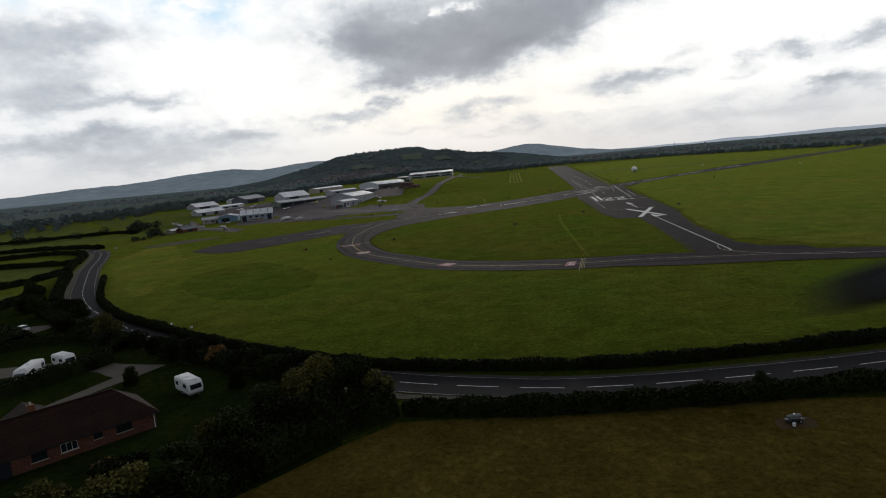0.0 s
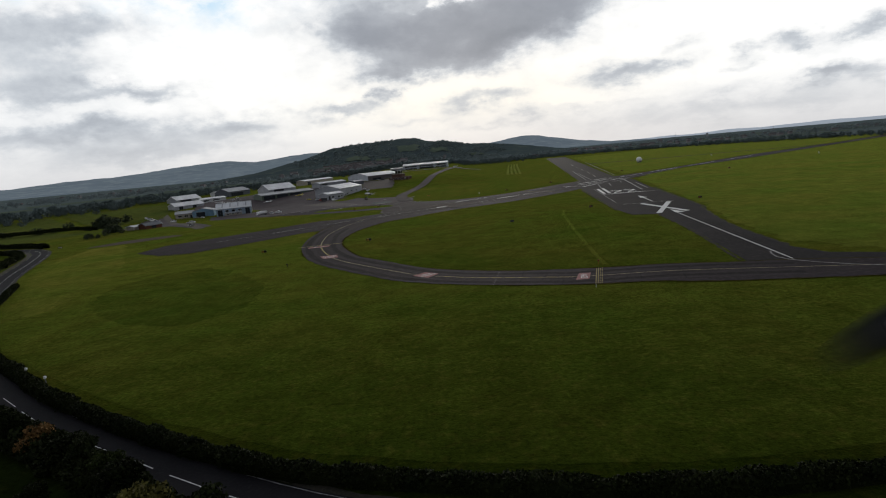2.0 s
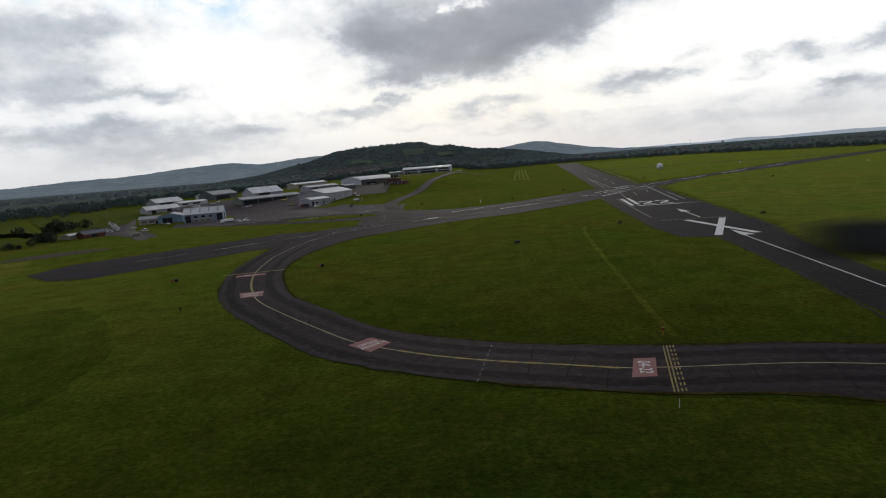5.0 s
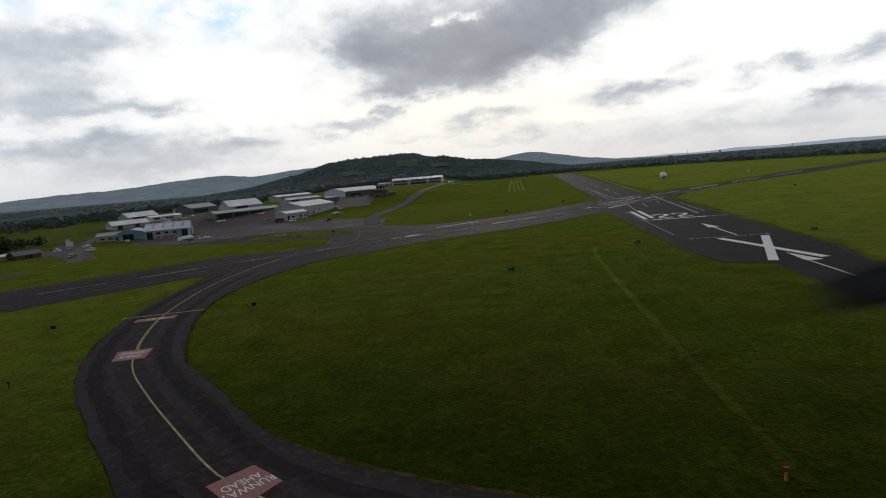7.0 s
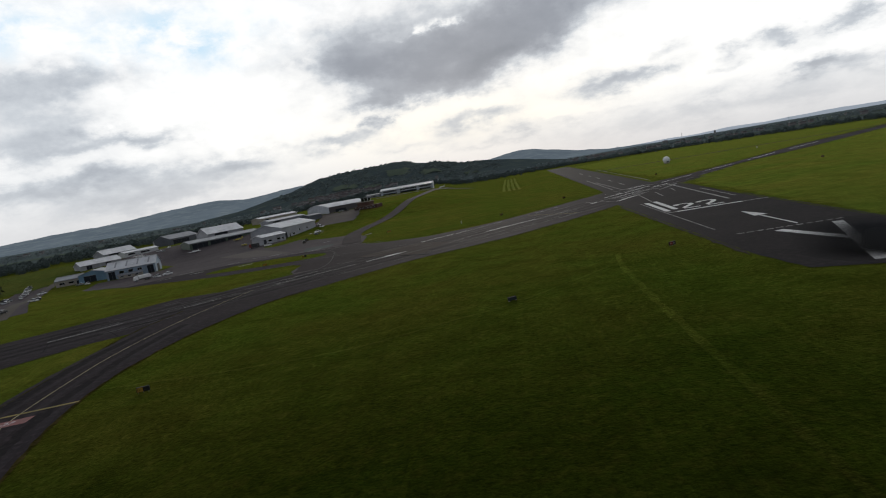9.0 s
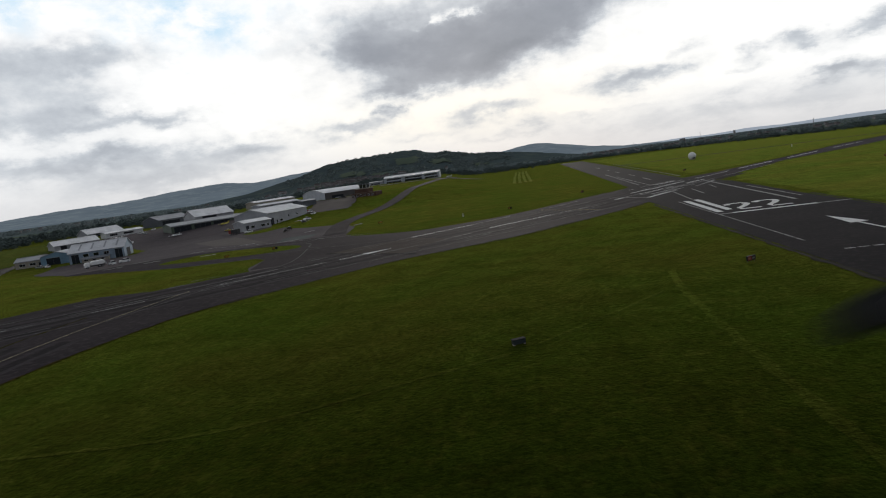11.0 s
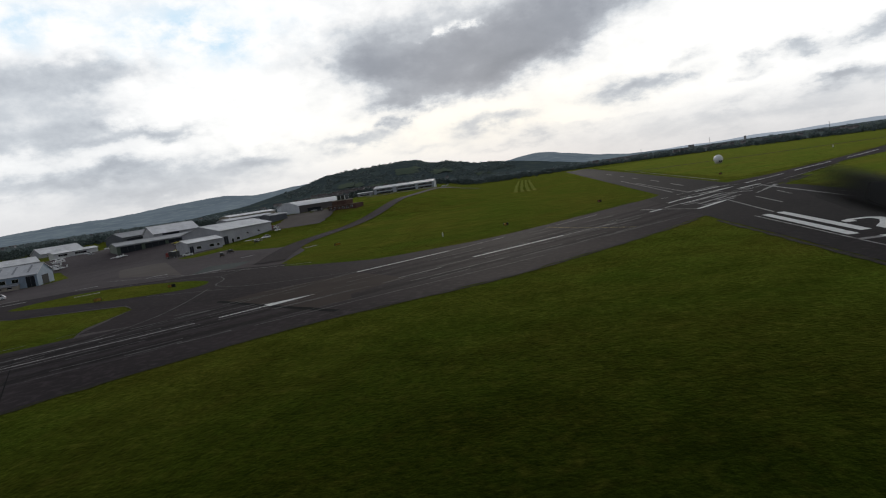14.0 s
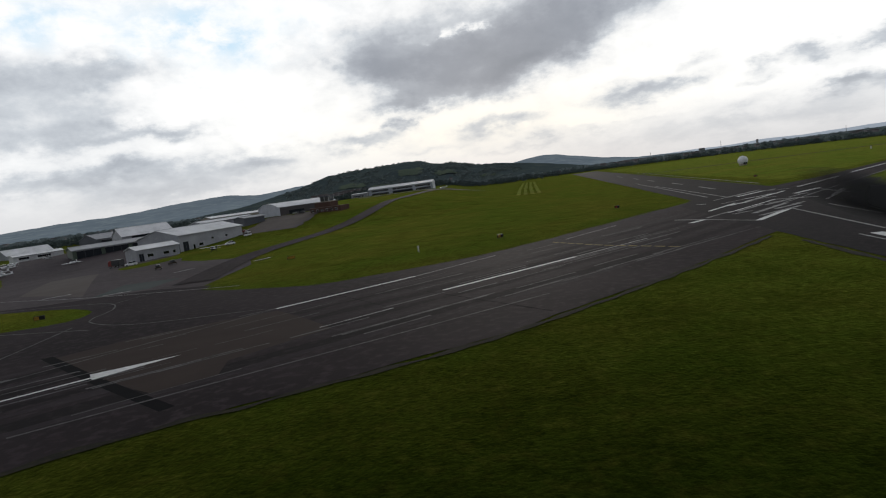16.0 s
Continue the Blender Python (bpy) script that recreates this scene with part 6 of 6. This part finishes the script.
def trolley(x, y, turn):
    ob = thing("ground_trolley", pose(x, y, land(x, y) + 0.1, 0, 0, turn), "small rusty ground trolley on the apron", "trolley", "trolleys")
    part("deck", boxed(-0.8, 0.8, -1.4, 1.4, 0.5, 0.75, bevel=0.03), EARTH, ob)
    part("load", boxed(-0.6, 0.6, -0.9, 0.7, 0.754, 1.5, bevel=0.06), CAR_DARK, ob)
    for sx in (-0.7, 0.7):
        for sy in (-1, 1):
            wheel(ob, sx, sy, 0.25, 0.14)


trolley(-53, 487, 20), trolley(-54.5, 499, 50)


# ---------- radar dome, signs, posts ----------
def dome(x, y):
    ob = thing("radar_dome", pose(x, y, land(x, y)), "white radome on a low base in the grass", "radome")
    bm = bmesh.new()
    bmesh.ops.create_icosphere(bm, subdivisions=3, radius=3.1)
    bmesh.ops.translate(bm, verts=bm.verts, vec=(0, 0, 3.0))
    shell = part("shell", bm, DOME_WHITE, ob, shaded=False)
    part("base", cyl(bmesh.new(), 2.3, 2.3, (0, 0, -0.1), (0, 0, 0.9), 20), STONE, ob)
    part("hatch", boxed(-0.8, 0.0, -2.98, -2.3, 0.9, 1.9), DARK_DOOR, shell, "dark hatch")
    part("hatch", boxed(0.5, 1.3, -2.86, -2.2, 0.9, 1.9), DARK_DOOR, shell, "dark hatch")


dome(223, 706)


def marker_sign(x, y, turn, face, label, w=2.2, panels=2, group="runway signs"):
    ob = thing("runway_sign", pose(x, y, land(x, y) + 0.02, 0, 0, turn), label, "sign", group)
    ob.scale = (0.78, 0.78, 0.78)
    part("cabinet", boxed(-w / 2, w / 2, -0.18, 0.18, 0.25, 1.15, bevel=0.03), SIGN_BLACK, ob)
    for i in range(panels):
        a = -w / 2 + 0.06 + (w - 0.12) * i / panels
        p = part("face_panel", boxed(a + 0.03, a + (w - 0.12) / panels - 0.03, -0.20, -0.183, 0.32, 1.08), face if i % 2 == 0 else SIGN_BLACK, ob)
        for k in range(3):
            part("lettering_bar", boxed(a + 0.16 + k * 0.25, a + 0.22 + k * 0.25, -0.212, -0.203, 0.5, 0.88), STONE if face is SIGN_RED else SIGN_BLACK, p)
    for sx in (-w / 2 + 0.25, 0, w / 2 - 0.25):
        part("leg", cyl(bmesh.new(), 0.04, 0.04, (sx, 0, -0.02), (sx, 0, 0.27), 6), STEEL, ob)


for x, y, t in ((-23.6, 255.4, 20), (-60, 248.5, 10), (68.5, 299.5, 25), (115, 297, 10), (48, 451, 35), (86, 492, 30), (-36, 412, 20), (160, 560, 20), (210, 470, 10)):
    marker_sign(x, y, t, SIGN_RED if x > 60 else SIGN_YELLOW, "black and %s runway sign standing in grass" % ("red" if x > 60 else "amber"))
marker_sign(-6, 465, 30, SIGN_YELLOW, "yellow taxiway sign standing in grass", 2.6, 1)
marker_sign(-50, 405, 30, SIGN_YELLOW, "yellow taxiway sign on the grass island", 2.0, 1)


def grass_box(x, y, turn):
    ob = thing("ground_cabinet", pose(x, y, 0.02, 0, 0, turn), "low grey equipment cabinet in the grass", "cabinet")
    ob.scale = (0.8, 0.8, 0.8)
    part("case", boxed(-0.9, 0.9, -0.35, 0.35, 0.12, 0.75, bevel=0.04), material("grey_green_case", (0.035, 0.045, 0.045), None, None, 1, 5, 0.9), ob)
    part("lid", boxed(-0.96, 0.96, -0.41, 0.41, 0.754, 0.82, bevel=0.02), RUBBER, ob)
    for sx in (-0.75, 0.75):
        part("foot", boxed(sx - 0.1, sx + 0.1, -0.3, 0.3, 0.0, 0.116), STONE, ob)


grass_box(31, 273.6, 20)


def stake(name, x, y, h, mat, label, cat, r=0.06, cap=None):
    ob = thing(name, pose(x, y, land(x, y)), label, cat, "posts")
    part("post", cyl(bmesh.new(), r, r * 0.8, (0, 0, -0.1), (0, 0, h), 8), mat, ob)
    if cap:
        part("cap", boxed(-0.16, 0.16, -0.16, 0.16, h, h + 0.35, bevel=0.03), cap, ob)


stake("marker_post", 40, 177.5, 0.7, SIGN_YELLOW, "small orange marker post at the taxiway edge", "post", 0.12, SIGN_RED)
stake("marker_post", 29, 445, 0.9, FRAME, "white marker post in the grass", "post", 0.14, FRAME)
stake("marker_post", -43, 214, 0.6, SIGN_BLACK, "small dark marker in the grass", "post", 0.1, SIGN_BLACK)
stake("marker_post", 33.5, 154.5, 0.9, FRAME, "thin white marker post in the grass", "post", 0.035)
stake("marker_post", 330, 560, 1.2, FRAME, "white far marker in the grass", "post", 0.3, FRAME)
stake("marker_post", 300, 700, 1.4, FRAME, "white far marker in the grass", "post", 0.35, FRAME)
stake("roadside_post", -55, 122.5, 1.9, STEEL, "white roadside post beside the hedge", "post", 0.09, FRAME)
stake("roadside_post", -62, 128.5, 1.6, STEEL, "white roadside post beside the hedge", "post", 0.08, FRAME)


def chevron_sign(x, y, turn):
    ob = thing("chevron_sign", pose(x, y, 0, 0, 0, turn), "black and white bend sign at the roadside", "road sign")
    p = part("board", boxed(-0.9, 0.9, -0.03, 0.03, 0.5, 1.1), SIGN_BLACK, ob)
    for k in range(3):
        part("chevron", prism(bmesh.new(), [(-0.75 + k * 0.55, 0.55), (-0.5 + k * 0.55, 0.55), (-0.3 + k * 0.55, 0.8), (-0.5 + k * 0.55, 1.05), (-0.75 + k * 0.55, 1.05), (-0.55 + k * 0.55, 0.8)], -0.045, -0.032), FRAME, p)
    for sx in (-0.6, 0.6):
        part("leg", cyl(bmesh.new(), 0.04, 0.04, (sx, 0.06, -0.1), (sx, 0.06, 1.05), 6), STEEL, ob)


chevron_sign(-91, 158, 40), chevron_sign(-184, 329, 50)


def feed_trailer(x, y, turn):
    ob = thing("farm_trailer", pose(x, y, 0.02, 0, 0, turn), "small silver and dark tank trailer in the field", "trailer")
    ob.scale = (0.8, 0.8, 0.8)
    part("tank", cyl(bmesh.new(), 0.3, 0.3, (-0.9, 0, 0.9), (0.9, 0, 0.9), 16), STEEL, ob, shaded=True)
    part("frame", boxed(-1.15, 1.15, -0.5, 0.5, 0.45, 0.55), CAR_DARK, ob)
    part("drawbar", cyl(bmesh.new(), 0.04, 0.04, (1.1, 0, 0.5), (2.0, 0, 0.35), 6), STEEL, ob)
    part("bucket", cyl(bmesh.new(), 0.2, 0.24, (-0.7, -0.9, 0.0), (-0.7, -0.9, 0.4), 12), FRAME, ob, "white bucket")
    part("hatch", cyl(bmesh.new(), 0.14, 0.14, (0, 0, 1.18), (0, 0, 1.28), 10), CAR_WHITE, ob)
    for sx in (-0.5, 0.5):
        for sy in (-0.6, 0.6):
            t = part("wheel", cyl(bmesh.new(), 0.3, 0.3, (sx, sy - 0.08, 0.3), (sx, sy + 0.08, 0.3), 12), RUBBER, ob)
            part("rim", cyl(bmesh.new(), 0.15, 0.15, (sx, sy - 0.09, 0.3), (sx, sy + 0.09, 0.3), 10), CAR_SILVER, t)


feed_trailer(36, 62.3, 8)
sheet("bare_patch", [(34.2, 61.3), (37.6, 61.1), (38.5, 62.8), (36.8, 63.7), (34.5, 63.4)], 0.035, EARTH, "worn bare earth round the trailer", curved=True, rag=0.7, step=0.4)


# ---------- trees and hedges ----------
def tree_mesh(seed, h, w, mat, n=4200, leaf=0.16, low=0.3):
    """A trunk with limbs, and a crown of leaf clumps gathered in lobes; returns its two meshes."""
    rng = np.random.default_rng(seed)
    bm = bmesh.new()
    cyl(bm, 0.035 * h, 0.022 * h, (0, 0, -0.2), (0, 0, h * 0.45), 8)
    lobes = []
    for k in range(17):
        a = k * 2.4 + rng.uniform(-0.4, 0.4)
        r = w * 0.5 * rng.uniform(0.25, 0.78) if k else 0
        z = h * (low + (0.88 - low) * rng.random()) * (1 - 0.25 * (r / w)) if k else h * 0.8
        c = np.array((r * math.cos(a), r * math.sin(a), z))
        lobes.append((c, w * rng.uniform(0.11, 0.25)))
        cyl(bm, 0.014 * h, 0.005 * h, (0, 0, h * 0.32), tuple(c), 5)
    me = bpy.data.meshes.new("trunk")
    bm.to_mesh(me)
    bm.free()
    me.materials.append(BARK)
    cs = []
    for c, r in lobes:
        m = int(n * r * r / sum(q * q for _, q in lobes))
        d = rng.normal(size=(m, 3))
        d /= np.linalg.norm(d, axis=1)[:, None]
        d *= (r * rng.uniform(0.55, 1.08, (m, 1)))
        d[:, 2] *= 0.85
        cs.append(c + d)
    cs = np.concatenate(cs)
    cs[:, 2] = np.maximum(cs[:, 2], 0.05 * h)
    v, f = leaves(rng, cs, leaf * rng.uniform(0.6, 1.5, len(cs)))
    return me, leaf_mesh("crown", v, f, mat)


KINDS = {"green": [tree_mesh(3, 7, 6.5, LEAF, leaf=0.18), tree_mesh(4, 6.5, 5.5, LEAF, leaf=0.18)], "olive": [tree_mesh(5, 7, 6.5, LEAF_OLIVE, leaf=0.18), tree_mesh(6, 6, 6.5, LEAF_OLIVE, leaf=0.18)],
         "rust": [tree_mesh(7, 4, 5, LEAF_RUST, 2000, 0.2)], "dark": [tree_mesh(8, 6, 6.5, LEAF_HEDGE, leaf=0.19, low=0.14), tree_mesh(9, 5, 6.5, LEAF_HEDGE, leaf=0.19, low=0.14)]}


def tree(x, y, kind, s, turn, label, which=0):
    trunk, crown = KINDS[kind][which % len(KINDS[kind])]
    ob = thing("tree", pose(x, y, land(x, y), 0, 0, turn), label, "tree", "trees round the house")
    for nm, me in (("trunk", trunk), ("crown", crown)):
        p = new(nm, me)
        p.parent = ob
        p.scale = (s, s, s)


WORDS = {"green": "dark green leafy tree beside the field hedge", "olive": "olive-yellow autumn tree beside the lane", "rust": "low rusty brown shrub tree", "dark": "dense dark shrubby tree in the hedge line"}
for k, (x, y, kind, s) in enumerate(((-19, 79.5, "olive", 1.05), (-14.5, 78, "green", 1.1), (-11, 76.5, "olive", 0.78), (-17, 74.5, "dark", 1.0), (-21.5, 76, "olive", 0.95), (-22, 70, "dark", 1.05), (-25, 74, "green", 0.85), (-18, 70, "dark", 0.85),
                                     (-26, 64.5, "green", 0.95), (-24, 60.5, "dark", 0.9), (-29, 66, "olive", 0.7), (-29.5, 59, "green", 0.85), (-27.5, 54, "dark", 0.9), (-33, 54, "olive", 0.95), (-31, 49, "dark", 0.9), (-36, 49, "olive", 0.8),
                                     (-36.5, 58, "dark", 0.75), (-38.5, 61, "rust", 0.8), (-40, 53, "olive", 0.8), (-43, 55, "dark", 0.7), (-34, 43, "green", 0.9), (-37, 63, "dark", 0.55), (-13, 72, "dark", 0.6), (-46, 50, "olive", 0.6),
                                     (-74, 124.5, "olive", 0.95), (-70, 119, "dark", 0.7), (-53.5, 94.5, "dark", 0.5), (-42, 101, "rust", 0.85), (-47, 104, "dark", 0.75), (-37, 97.5, "dark", 0.7), (-33, 95.5, "dark", 0.7), (-29, 92.5, "green", 0.6), (-26, 89, "dark", 0.75),
                                     (-23, 84.5, "dark", 0.8), (-52, 107.5, "dark", 0.7), (-58, 112.5, "dark", 0.7), (-63, 116, "dark", 0.65), (-82, 131, "dark", 0.8), (-90, 141, "green", 0.85), (-88, 133, "dark", 0.9), (-97, 151, "dark", 0.85), (-104, 158, "dark", 0.9), (-113, 160, "green", 0.9),
                                     (-120, 166, "dark", 1.0), (-126, 178, "dark", 0.95), (-135, 190, "green", 0.9), (-142, 178, "dark", 1.0), (-132, 160, "dark", 1.0), (-34, 89, "dark", 0.5), (-66, 105, "dark", 0.42), (-118, 148, "dark", 0.9), (37, 70.6, "green", 0.42))):
    tree(x, y, kind, s, 47 * k % 360, WORDS[kind], k)


def hedge(line, height, width, per_metre, mat, label, seed, leaf=0.14):
    """A clipped but uneven hedge of leaves on a stemmy core."""
    rng = np.random.default_rng(seed)
    pts = resample(line, 1.0)
    n = int(len(pts) * per_metre)
    idx = rng.integers(0, len(pts) - 1, n)
    P = np.array([(p.x, p.y) for p in pts])
    d = P[idx + 1] - P[idx]
    d /= np.linalg.norm(d, axis=1)[:, None] + 1e-9
    side = np.stack([-d[:, 1], d[:, 0]], 1)
    a = rng.uniform(0, math.pi, n)
    rad = rng.uniform(0.7, 1.06, n)
    bumpy = np.array([1 + 0.32 * noise.noise((x * 0.22, y * 0.22, seed)) + 0.2 * noise.noise((x * 0.8, y * 0.8, seed)) for x, y in P])[idx]
    xy = P[idx] + d * rng.uniform(0, 1, (n, 1)) + side * (np.cos(a) * rad * width / 2 * bumpy)[:, None]
    z = 0.05 + np.sin(a) ** 0.55 * rad * height * bumpy
    v, f = leaves(rng, np.c_[xy, z], leaf * rng.uniform(0.6, 1.6, n))
    ob = tagged(new("hedge", leaf_mesh("hedge", v, f, mat)), label, "hedge", kind="stuff")
    core_v, core_f = [], []
    prof = [(-0.42, 0.0), (-0.42, 0.55), (-0.2, 0.78), (0.2, 0.78), (0.42, 0.55), (0.42, 0.0)]
    for i, p in enumerate(pts):
        q = pts[min(len(pts) - 1, i + 1)] - pts[max(0, i - 1)]
        q = Vector((-q.y, q.x)).normalized()
        b = 1 + 0.32 * noise.noise((p.x * 0.22, p.y * 0.22, seed))
        for s, h in prof:
            c = p + q * s * width * b
            core_v.append((c.x, c.y, h * height * b))
        if i:
            k = len(prof) * i
            for j in range(len(prof) - 1):
                core_f.append((k + j - len(prof), k + j, k + j + 1, k + j + 1 - len(prof)))
    mesh_object("stems", core_v, core_f, LEAF_HEDGE, ob)
    return ob


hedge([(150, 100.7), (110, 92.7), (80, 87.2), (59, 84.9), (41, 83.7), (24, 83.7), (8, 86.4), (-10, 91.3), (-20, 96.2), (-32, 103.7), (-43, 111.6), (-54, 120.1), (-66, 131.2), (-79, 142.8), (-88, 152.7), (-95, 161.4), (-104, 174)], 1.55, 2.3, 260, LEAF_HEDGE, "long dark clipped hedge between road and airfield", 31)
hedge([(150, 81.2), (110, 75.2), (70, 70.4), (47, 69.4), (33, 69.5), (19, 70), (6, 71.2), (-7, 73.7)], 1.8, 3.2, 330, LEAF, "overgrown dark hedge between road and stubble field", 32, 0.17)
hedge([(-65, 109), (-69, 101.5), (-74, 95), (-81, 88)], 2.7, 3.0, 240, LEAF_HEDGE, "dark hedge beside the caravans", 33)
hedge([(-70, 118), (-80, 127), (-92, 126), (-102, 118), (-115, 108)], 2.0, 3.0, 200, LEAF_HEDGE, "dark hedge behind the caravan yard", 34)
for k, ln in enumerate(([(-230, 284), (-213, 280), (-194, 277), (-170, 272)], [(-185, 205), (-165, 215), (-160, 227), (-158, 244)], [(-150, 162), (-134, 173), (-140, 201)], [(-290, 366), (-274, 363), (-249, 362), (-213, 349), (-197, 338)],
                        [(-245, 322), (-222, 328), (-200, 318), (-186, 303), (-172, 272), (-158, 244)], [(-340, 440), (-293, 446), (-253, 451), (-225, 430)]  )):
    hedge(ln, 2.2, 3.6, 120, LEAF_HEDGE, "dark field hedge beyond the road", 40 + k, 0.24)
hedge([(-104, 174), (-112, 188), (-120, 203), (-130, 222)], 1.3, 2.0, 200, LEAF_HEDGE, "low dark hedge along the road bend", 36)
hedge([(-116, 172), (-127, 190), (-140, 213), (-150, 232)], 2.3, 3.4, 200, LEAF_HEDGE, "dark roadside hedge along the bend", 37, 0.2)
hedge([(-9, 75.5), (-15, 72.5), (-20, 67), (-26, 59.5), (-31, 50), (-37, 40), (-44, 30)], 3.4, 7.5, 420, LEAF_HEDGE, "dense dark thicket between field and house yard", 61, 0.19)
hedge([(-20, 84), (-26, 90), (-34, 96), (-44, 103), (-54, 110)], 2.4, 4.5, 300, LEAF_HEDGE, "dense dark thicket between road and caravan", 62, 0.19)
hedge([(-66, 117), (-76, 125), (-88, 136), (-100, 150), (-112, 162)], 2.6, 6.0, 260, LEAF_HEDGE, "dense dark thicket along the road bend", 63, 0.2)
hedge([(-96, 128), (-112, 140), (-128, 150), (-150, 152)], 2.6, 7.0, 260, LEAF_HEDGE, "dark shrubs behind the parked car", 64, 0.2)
far = []
for ln, n, h in (([(-345, 482), (-314, 493), (-298, 518)], 16, 6), ([(-269, 506), (-253, 530)], 8, 9), ([(-200, 396), (-188, 402)], 10, 5), ([(-196, 378), (-186, 372)], 6, 4), ([(-288, 560), (-268, 545)], 5, 6), ([(-330, 300), (-290, 250), (-270, 200)], 40, 6), ([(-300, 160), (-220, 150), (-180, 140)], 50, 6)):
    far += belt(ln, n, h, 4, n)
clump_field("hedgerow_trees", far, LEAF_ROW, "scattered hedgerow trees between fields", 51)


# ---------- the aircraft's propeller, turning beside the camera ----------
def propeller():
    ob = tagged(new("propeller"), "dark three-bladed propeller turning close by", "propeller")
    black = material("propeller_black", (0.012, 0.012, 0.013), None, None, 3, 20, 0.5, 0, 0.0, 0.3)
    # swept blur of the turning blade: it thins towards the tip and the edges
    nt = black.node_tree
    N, L = nt.nodes.new, nt.links.new
    tc, sp, tr, mx = N("ShaderNodeTexCoord"), N("ShaderNodeSeparateXYZ"), N("ShaderNodeBsdfTransparent"), N("ShaderNodeMixShader")
    L(tc.outputs["Object"], sp.inputs[0])

    def ranged(v, a, b, c, d):
        n = N("ShaderNodeMapRange")
        n.interpolation_type = "SMOOTHSTEP"
        for i, q in enumerate((a, b, c, d)):
            n.inputs[i + 1].default_value = q
        L(v, n.inputs[0])
        return n.outputs[0]

    ab, mu = N("ShaderNodeMath"), N("ShaderNodeMath")
    ab.operation, mu.operation = "ABSOLUTE", "MULTIPLY"
    L(sp.outputs[1], ab.inputs[0])
    L(ranged(sp.outputs[0], 0.37, 0.58, 1.0, 0.0), mu.inputs[0]), L(ranged(ab.outputs[0], 0.016, 0.052, 1.0, 0.0), mu.inputs[1])
    L(mu.outputs[0], mx.inputs[0]), L(tr.outputs[0], mx.inputs[1]), L(nt.nodes["Principled BSDF"].outputs[0], mx.inputs[2])
    L(mx.outputs[0], nt.nodes["Material Output"].inputs[0])
    part("hub", cyl(bmesh.new(), 0.07, 0.05, (0, 0, -0.05), (0, 0, 0.06), 16), CAR_DARK, ob)
    for k in range(3):
        bm = bmesh.new()
        prev = None
        for r, c, tw in ((0.05, 0.05, 6), (0.14, 0.056, 6), (0.28, 0.056, 6), (0.40, 0.05, 5), (0.50, 0.038, 4), (0.58, 0.022, 3)):
            ring = []
            for u, v in ((-1, 0), (-0.3, 0.16), (0.5, 0.12), (1, 0), (0.4, -0.06), (-0.4, -0.06)):
                a, b = u * c, v * c
                t = radians(tw)
                p = Vector((r, a * math.cos(t) - b * math.sin(t), a * math.sin(t) + b * math.cos(t)))
                ring.append(bm.verts.new(p))
            if prev:
                for i in range(6):
                    bm.faces.new((prev[i], prev[(i + 1) % 6], ring[(i + 1) % 6], ring[i]))
            else:
                bm.faces.new(ring)
            prev = ring
        bm.faces.new(prev[::-1])
        part("blade", bm, black, ob, shaded=True).rotation_euler = (0, 0, radians(120 * k))
    return ob


# where the near blade points, degrees from straight in, at each row of the path
BLADE = {0.0: 14, 0.5: -35, 1.0: 2, 1.5: -22, 2.0: 27, 2.5: 21, 3.0: 10, 3.2: 0, 5.3: 0, 5.5: -13, 6.0: 15, 6.5: -20, 7.0: 14, 7.5: -20, 8.0: 25, 8.5: 9, 8.7: 0, 11.0: 21, 11.5: -5, 12.0: 20, 12.5: -12, 13.0: 8, 13.5: 21, 14.0: -13, 14.5: 4, 15.0: -5, 15.5: -10, 16.0: -12}


def motions():
    spinner = propeller()
    rows, turn = [], 0.0
    for t, *p in PATH:
        turn += (BLADE[t] - turn + 60) % 120 - 60
        rows.append((t, pose(*p) @ pose(1.252, 0.024, -1.2, 0, 0, 180 + turn)))
    walk(spinner, rows)


motions()
